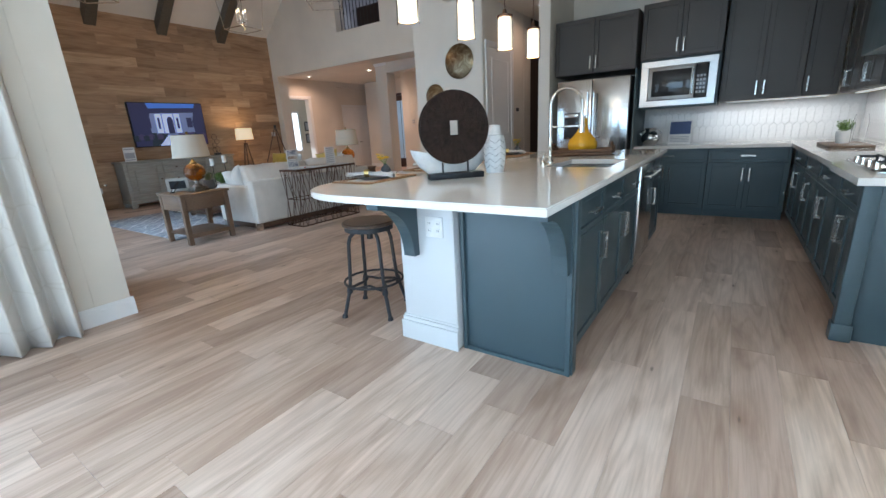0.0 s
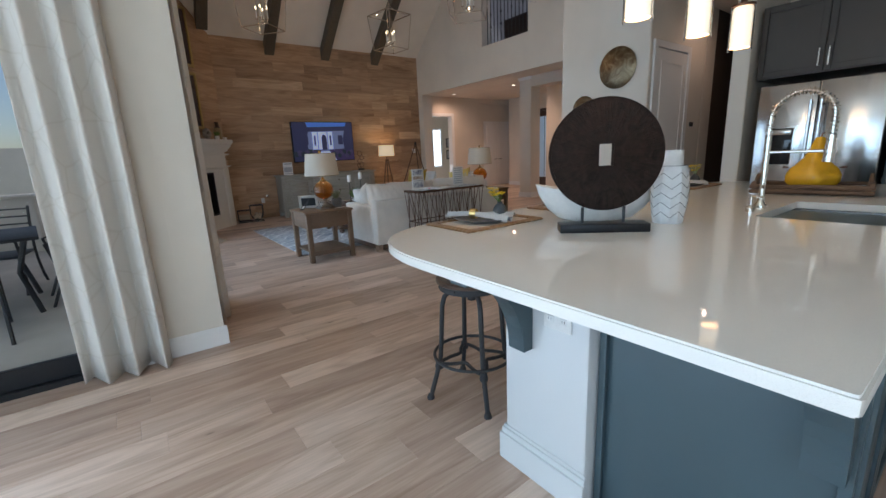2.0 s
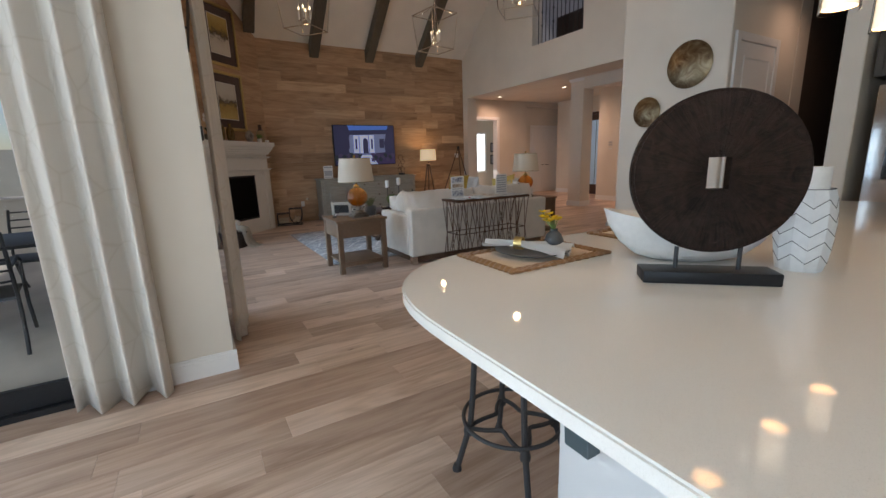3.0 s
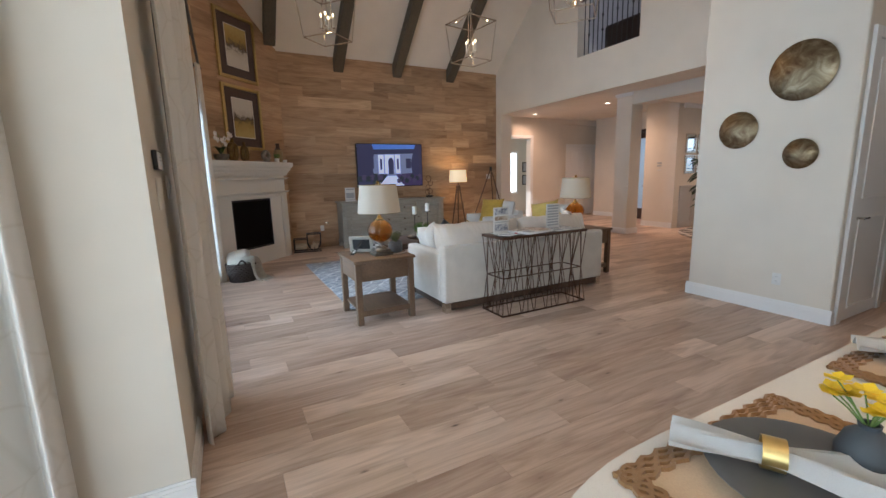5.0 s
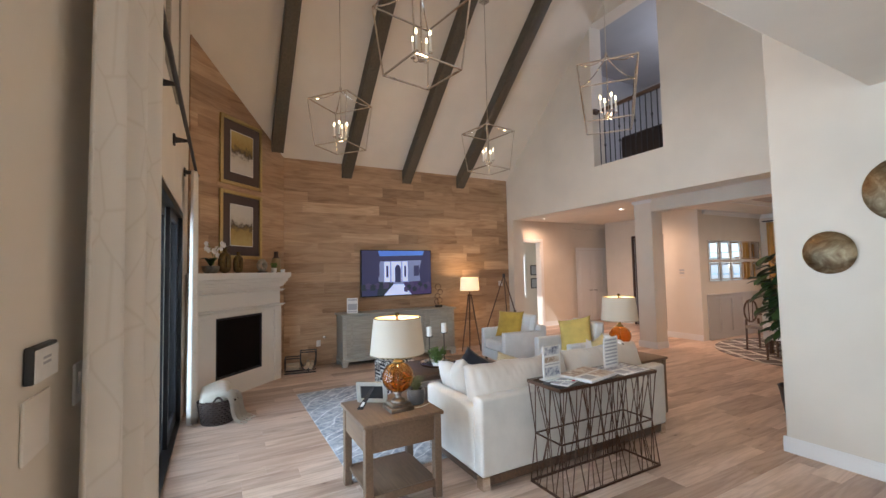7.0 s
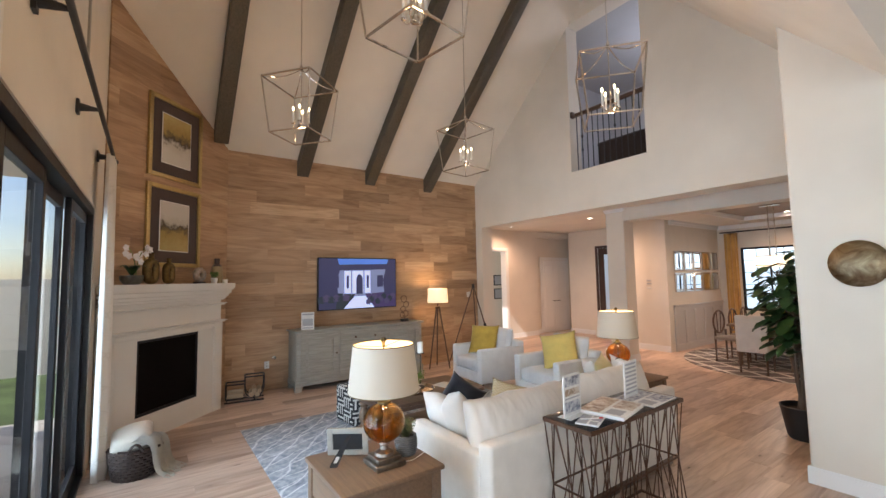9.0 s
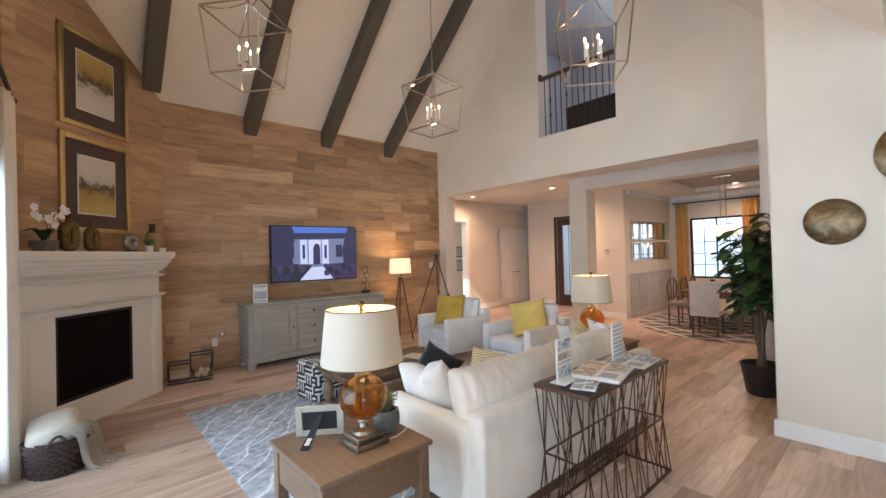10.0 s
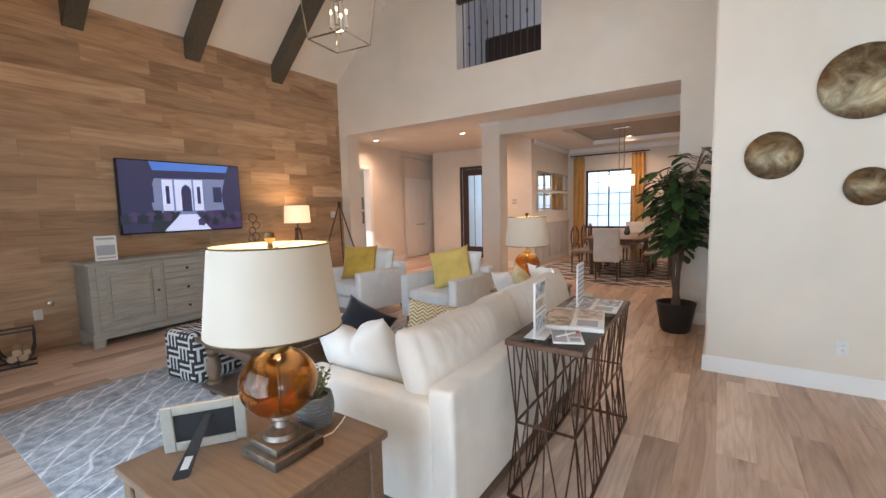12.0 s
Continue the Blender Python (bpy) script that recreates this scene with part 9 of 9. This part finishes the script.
host_chair(pose(-6.17, 10.30, 0.011, 0, 0, 184))
host_chair(pose(-6.15, 12.98, 0.011, 0, 0, 0))
for x, y, r in ((-6.76, 10.95, 84), (-6.74, 11.6, 90), (-6.76, 12.25, 94), (-5.4, 10.95, -90), (-5.4, 11.6, -90), (-5.4, 12.25, -90)):
    oval_chair(pose(x, y, 0.011, 0, 0, r))
dc = thing("dining_pendant", "long lit glass pendant over the dining table", "pendant lamp", pose(DX, DY, 0))
part("shade", boxes(((-0.24, -0.20, 1.84), (0.24, 0.20, 2.06), 0.02)), PENDANT, dc, "lit glass shade")
bm = bmx()
for z in (1.875, 2.062):
    for p, q in (((-0.245, -0.205), (0.245, -0.205)), ((0.245, -0.205), (0.245, 0.205)), ((0.245, 0.205), (-0.245, 0.205)), ((-0.245, 0.205), (-0.245, -0.205))):
        bar(bm, (*p, z), (*q, z), 0.014)
part("frame", bm, CHROME, dc)
for x in (-0.05, 0.05):
    bm = bmx()
    rod(bm, (x, 0, 2.06), (x, 0, 3.06), 0.009)
    part("stem", bm, CHROME, dc)
part("canopy", boxes(((-0.16, -0.06, 3.045), (0.16, 0.06, 3.074), 0.004)), CHROME, dc)
lamp("dining_light", "POINT", pose(DX, DY, 1.76), 10, (1.0, 0.80, 0.55), radius=0.1)

# fiddle-leaf fig
fg = thing("fig_tree", "tall fiddle-leaf fig tree in a black pot", "tree", pose(-4.79, 7.24, 0))
bm = bmx()
lathe(bm, [(0, 0), (0.135, 0), (0.15, 0.03), (0.195, 0.30), (0.205, 0.33), (0.19, 0.335), (0.18, 0.28), (0, 0.28)], 36)
part("pot", bm, POTBL, fg, "black tapered pot")
bm = bmx()
lathe(bm, [(0, 0.285), (0.178, 0.282), (0.178, 0.275), (0, 0.27)], 24)
part("soil", bm, SOIL, fg)
rng = random.Random(11)
stems = []
for k, (dx, dy, top) in enumerate(((-0.06, 0.02, 1.75), (0.08, -0.03, 1.95), (-0.03, -0.07, 1.48), (0.03, 0.08, 1.62))):
    pts = [Vector((0.03 * math.cos(k * 1.6), 0.03 * math.sin(k * 1.6), 0.28))]
    for i in range(1, 9):
        t = i / 8
        pts.append(Vector((dx * 2.2 * t * t + 0.10 * math.sin(t * 5.5 + k * 1.7) * t * (1.25 - t), dy * 1.6 * t * t + 0.04 * math.cos(t * 5 + k) * t, 0.28 + (top - 0.28) * t)))
    bm = bmx()
    tube(bm, pts, [0.024 - 0.016 * i / 8 for i in range(9)], 8)
    part("trunk", bm, BARK, fg, "slender grey-brown trunk")
    stems.append(pts)
bm = bmx()
bml = bmx()
for pts in stems:
    for q in range(86):
        t = rng.uniform(0.46, 1.0)
        f = t * 8
        k = min(int(f), 7)
        p = pts[k].lerp(pts[k + 1], f - k)
        a = rng.uniform(0, 6.283)
        reach = rng.uniform(0.04, 0.26) * (1.1 - 0.4 * t)
        tip = p + Vector((math.cos(a) * reach, math.sin(a) * reach * 0.8, rng.uniform(-0.05, 0.14)))
        bar(bm, p, tip, 0.006)
        L, W = rng.uniform(0.12, 0.21), rng.uniform(0.038, 0.064)
        d = Vector((math.cos(a), math.sin(a), rng.uniform(-0.6, 0.5))).normalized()
        sd = d.cross(Vector((0, 0, 1))).normalized()
        up = sd.cross(d)
        rowsv = []
        for i, (u, w) in enumerate(((0, 0.12), (0.2, 0.62), (0.45, 0.78), (0.7, 1.0), (0.88, 0.75), (1.0, 0.12))):
            sag = -0.35 * L * u * u
            c = tip + d * L * u + Vector((0, 0, sag))
            rowsv.append([bml.verts.new(c + sd * W * w + up * W * 0.28 * w), bml.verts.new(c), bml.verts.new(c - sd * W * w + up * W * 0.28 * w)])
        for r0, r1 in zip(rowsv, rowsv[1:]):
            bml.faces.new((r0[0], r0[1], r1[1], r1[0])), bml.faces.new((r0[1], r0[2], r1[2], r1[1]))
part("twig", bm, BARK, fg)
part("crown", bml, LEAF, fg, "broad dark green leaves", angle=80)

# loft railing, dark seat and a panel for the dark cabinet behind it
lr = thing("loft_railing", "dark railing with iron balusters in the loft opening", "railing", Matrix())
bm = bmx()
box(bm, (-7.92, LOFT_Y + 0.10, 4.58), (-6.50, LOFT_Y + 0.17, 4.64), 0.012)
part("handrail", bm, WOODDK, lr)
part("post_cap", boxes(((-7.90, LOFT_Y + 0.02, 4.55), (-7.83, LOFT_Y + 0.12, 4.66), 0.015)), WOODDK, lr)
for k in range(13):
    x = -7.82 + 0.105 * k
    bm = bmx()
    bar(bm, (x, LOFT_Y + 0.135, 3.567), (x, LOFT_Y + 0.135, 4.58), 0.013)
    if k % 3 == 1:
        for z in (3.95, 4.2):
            lathe(bm, [(0, -0.04), (0.016, -0.02), (0.02, 0), (0.016, 0.02), (0, 0.04)], 8, (x, LOFT_Y + 0.135, z))
    part("baluster", bm, IRON, lr)
ls = thing("loft_sofa", "dark leather sofa backed against the loft railing", "sofa", Matrix())
DKL = plain("dark_leather", (0.022, 0.012, 0.010), 0.5)
part("back", boxes(((-7.60, LOFT_Y + 0.40, 3.42), (-5.9, LOFT_Y + 0.62, 4.10), 0.05, 3)), DKL, ls)
part("seat", boxes(((-7.60, LOFT_Y + 0.62, 3.42), (-5.9, LOFT_Y + 1.35, 3.85), 0.05, 3)), DKL, ls)
lsc = thing("loft_cabinet", "black panel standing for a dark cabinet in the loft", "screen", Matrix())
part("panel", boxes(((-7.95, LOFT_Y + 1.6, 3.42), (-7.35, LOFT_Y + 1.68, 4.45), 0.01)), BLACK, lsc)
# Fill lamp added to brighten the loft; no fitting hangs there.
lamp("loft_fill", "POINT", pose(-6.6, 9.6, 5.6), 60, (0.85, 0.88, 1.0), radius=0.2)
# ---------------------------------------------------------------- patio
ptb = thing("patio_table", "dark metal patio dining table", "table", pose(-6.0, -0.95, -0.03, 0, 0, 8))
part("top", boxes(((-0.55, -0.95, 0.70), (0.55, 0.95, 0.73), 0.006)), IRON, ptb)
for x in (-0.45, 0.45):
    for y in (-0.85, 0.85):
        bm = bmx()
        tube(bm, [(x, y, 0), (x * 0.85, y * 0.9, 0.4), (x, y, 0.70)], 0.022, 8)
        part("leg", bm, IRON, ptb)


def patio_chair(m):
    ob = thing("patio_chair", "dark metal patio armchair with a slatted back", "chair", m, "patio chairs")
    bm = bmx()
    box(bm, (-0.26, -0.25, 0.40), (0.26, 0.25, 0.43), 0.01)
    part("seat", bm, SLATE, ob)
    for s in (-0.27, 0.27):
        bm = bmx()
        tube(bm, [(s, -0.34, 0), (s, -0.30, 0.10), (s, -0.24, 0.25), (s, -0.26, 0.45), (s, -0.30, 0.62), (s, -0.20, 0.655), (s, 0.22, 0.65)], 0.014, 7)
        part("front_leg", bm, IRON, ob)
        bm = bmx()
        tube(bm, [(s, 0.40, 0), (s, 0.32, 0.12), (s, 0.25, 0.30), (s, 0.24, 0.45), (s, 0.30, 0.75), (s, 0.36, 0.92)], 0.014, 7)
        part("back_post", bm, IRON, ob)
    for k in range(5):
        z = 0.55 + 0.085 * k
        bm = bmx()
        y = 0.25 + 0.125 * (z - 0.45) / 0.47
        tube(bm, [(-0.27, y, z), (-0.1, y + 0.03, z), (0.1, y + 0.03, z), (0.27, y, z)], 0.009, 6)
        part("back_bar", bm, IRON, ob)


for x, y, r in ((-5.15, -0.45, -80), (-5.2, -1.35, -86), (-6.9, -0.5, 84), (-6.8, -1.4, 90), (-6.1, 0.32, 8)):
    patio_chair(pose(x, y, -0.03, 0, 0, r))
ok = thing("outdoor_kitchen", "stucco outdoor kitchen counter with a pale stone top", "counter", Matrix())
part("base", boxes(((-10.6, -4.2, -0.03), (-9.9, -0.5, 0.86), 0.01)), STUCCO, ok)
part("top", boxes(((-10.65, -4.25, 0.86), (-9.82, -0.45, 0.91), 0.006)), CONCRETE, ok)
part("grill", boxes(((-10.5, -2.6, 0.91), (-9.95, -1.8, 1.2), 0.04, 3)), STEEL, ok, "steel built-in grill")
setting("garden_wall", boxes(((-16.2, -14.0, -0.2), (-16.0, 6.0, 1.9))), STUCCO, "pale stucco garden wall", "wall")
for x, y in ((-9.3, -3.7),):
    pc_ = thing("patio_column", "square stucco patio column", "column", Matrix())
    part("shaft", boxes(((x - 0.2, y - 0.2, -0.03), (x + 0.2, y + 0.2, 2.9), 0.01)), STUCCO, pc_)
# ---------------------------------------------------------------- pieces: boards, planks, tiles
def board_mesh(length, width, thick, name):
    """A board along x, its top edges eased."""
    e = 0.001
    a, b = length / 2, width / 2
    v = [(-a, -b, 0), (a, -b, 0), (a, b, 0), (-a, b, 0), (-a, -b, thick - e), (a, -b, thick - e), (a, b, thick - e), (-a, b, thick - e), (-a + e, -b + e, thick), (a - e, -b + e, thick), (a - e, b - e, thick), (-a + e, b - e, thick)]
    f = [(0, 1, 5, 4), (1, 2, 6, 5), (2, 3, 7, 6), (3, 0, 4, 7), (4, 5, 9, 8), (5, 6, 10, 9), (6, 7, 11, 10), (7, 4, 8, 11), (8, 9, 10, 11)]
    me = bpy.data.meshes.new(name)
    me.from_pydata(v, [], f)
    return me


LENGTHS = [0.45, 0.7, 0.95, 1.2, 1.5, 1.8]
W, G = 0.19, 0.0007
# floor planks run along y; the mesh lies along y too
plank_me = {}
for L in LENGTHS:
    me = bpy.data.meshes.new("plank")
    e, a, b, t = 0.0008, (W - G) / 2, (L - G) / 2, 0.012
    v = [(-a, -b, -t), (a, -b, -t), (a, b, -t), (-a, b, -t), (-a, -b, -e), (a, -b, -e), (a, b, -e), (-a, b, -e), (-a + e, -b + e, 0), (a - e, -b + e, 0), (a - e, b - e, 0), (-a + e, b - e, 0)]
    f = [(0, 1, 5, 4), (1, 2, 6, 5), (2, 3, 7, 6), (3, 0, 4, 7), (4, 5, 9, 8), (5, 6, 10, 9), (6, 7, 11, 10), (7, 4, 8, 11), (8, 9, 10, 11)]
    me.from_pydata(v, [], f)
    me.materials.append(FLOOR)
    plank_me[L] = me
floor_ob = bpy.data.objects["floor"]
rng = random.Random(21)
far_v, far_f, near = [], [], 0
x = -13.5
while x < 1.3:
    y = PATIO_Y - 0.15 if x + W / 2 < NOOK_X - 0.05 else -3.05
    while y < 13.9:
        L = rng.choice(LENGTHS)
        cx, cy = x + W / 2, y + L / 2
        if -5.6 < cx < 0.1 and -0.6 < cy < 5.3 and not (-1.45 < cx < -0.6 and 2.1 < cy < 4.7) and not (-5.3 < cx and cx < -3.7 and cy < 1.0) and near < 300:
            ob = new("plank", plank_me[L])
            ob.parent = floor_ob
            ob.location = (cx, cy, rng.uniform(-0.0004, 0.0))
            near += 1
        else:
            base = len(far_v)
            far_v += [(vx + cx, vy + cy, vz) for vx, vy, vz in (tuple(q.co) for q in plank_me[L].vertices)]
            far_f += [tuple(i + base for i in p.vertices) for p in plank_me[L].polygons]
        y += L
    x += W
me = bpy.data.meshes.new("planks")
me.from_pydata(far_v, [], far_f)
me.materials.append(FLOORJ)
ob = new("planks", me)
ob.parent = floor_ob
tagged(ob, "", "", "", "stuff")

# oak boards on the television wall and on the angled wall
board_me = {}
for L in LENGTHS:
    board_me[L] = board_mesh(L - 0.001, W - 0.0012, 0.036, "board")
    board_me[L].materials.append(BOARD)


def clad(parent, m, u0, u1, top, rising):
    """Rows of boards on a wall whose frame is m: x along it, y out of it."""
    z = 0.0
    while z < top:
        lo = u0 if not rising else max(u0, (z - EAVE) / rising)
        u = lo - rng.uniform(0.0, 0.6) if not rising else lo
        first = True
        while u < u1 - 0.02:
            L = rng.choice(LENGTHS)
            a, b = max(u, lo), min(u + L, u1)
            if b - a > 0.03:
                if abs((b - a) - L) < 1e-6:
                    me = board_me[L]
                else:
                    me = board_mesh(b - a - 0.001, W - 0.0012, 0.036, "board")
                    me.materials.append(BOARD)
                ob = new("board", me)
                ob.parent = parent
                ob.matrix_basis = m @ Matrix.Translation(((a + b) / 2, -0.016 + rng.uniform(-0.0008, 0.0008), z + W / 2)) @ Matrix.Rotation(radians(-90), 4, "X")
            u += L
        z += W


TVM = Matrix.Translation((TV_X, 0, 0)) @ Matrix(((0, 1, 0, 0), (1, 0, 0, 0), (0, 0, 1, 0), (0, 0, 0, 1)))
clad(bpy.data.objects["wall_west"], TVM, 2.58, LOFT_Y - 0.002, EAVE, 0)
clad(bpy.data.objects["wall_fireplace"], ANG, 0.012, 1.985, EAVE + WEST * 0.7071 * 1.95, WEST * 0.7071)

# picket tiles over the counters
tile_me = bpy.data.meshes.new("tile")
w, h = 0.036, 0.108
o = [(-w, -h + 0.035), (0, -h), (w, -h + 0.035), (w, h - 0.035), (0, h), (-w, h - 0.035)]
tv3 = [(x, 0, z) for x, z in o] + [(x * 0.94, -0.005, z * 0.975) for x, z in o]
tile_me.from_pydata(tv3, [], [(6, 7, 8, 9, 10, 11)[::-1]] + [(i, (i + 1) % 6, 6 + (i + 1) % 6, 6 + i) for i in range(6)])
tile_me.materials.append(TILE)
bs1 = setting("backsplash", boxes(((-1.0, 6.842, CTR), (1.262, 6.847, 1.384))), GROUT, "white picket tile backsplash", "backsplash")
bs2 = setting("backsplash_side", boxes(((1.262, 3.1, CTR), (1.268, 6.84, 1.384))), GROUT, "white picket tile backsplash on the side wall", "backsplash")
for parent, m, u0, u1, n in ((bs1, Matrix.Translation((0, 6.841, 0)), -0.95, 1.24, 1), (bs2, Matrix.Translation((1.261, 0, 0)) @ Matrix.Rotation(radians(-90), 4, "Z"), -6.8, -4.75, 2)):
    for r in range(3):
        u = u0 + (0.037 if r % 2 else 0)
        z = CTR + 0.112 + r * 0.184
        while u < u1:
            if z + 0.108 < 1.40:
                ob = new("tile", tile_me)
                ob.parent = parent
                ob.matrix_basis = m @ Matrix.Translation((u, 0, z))
            u += 0.0745
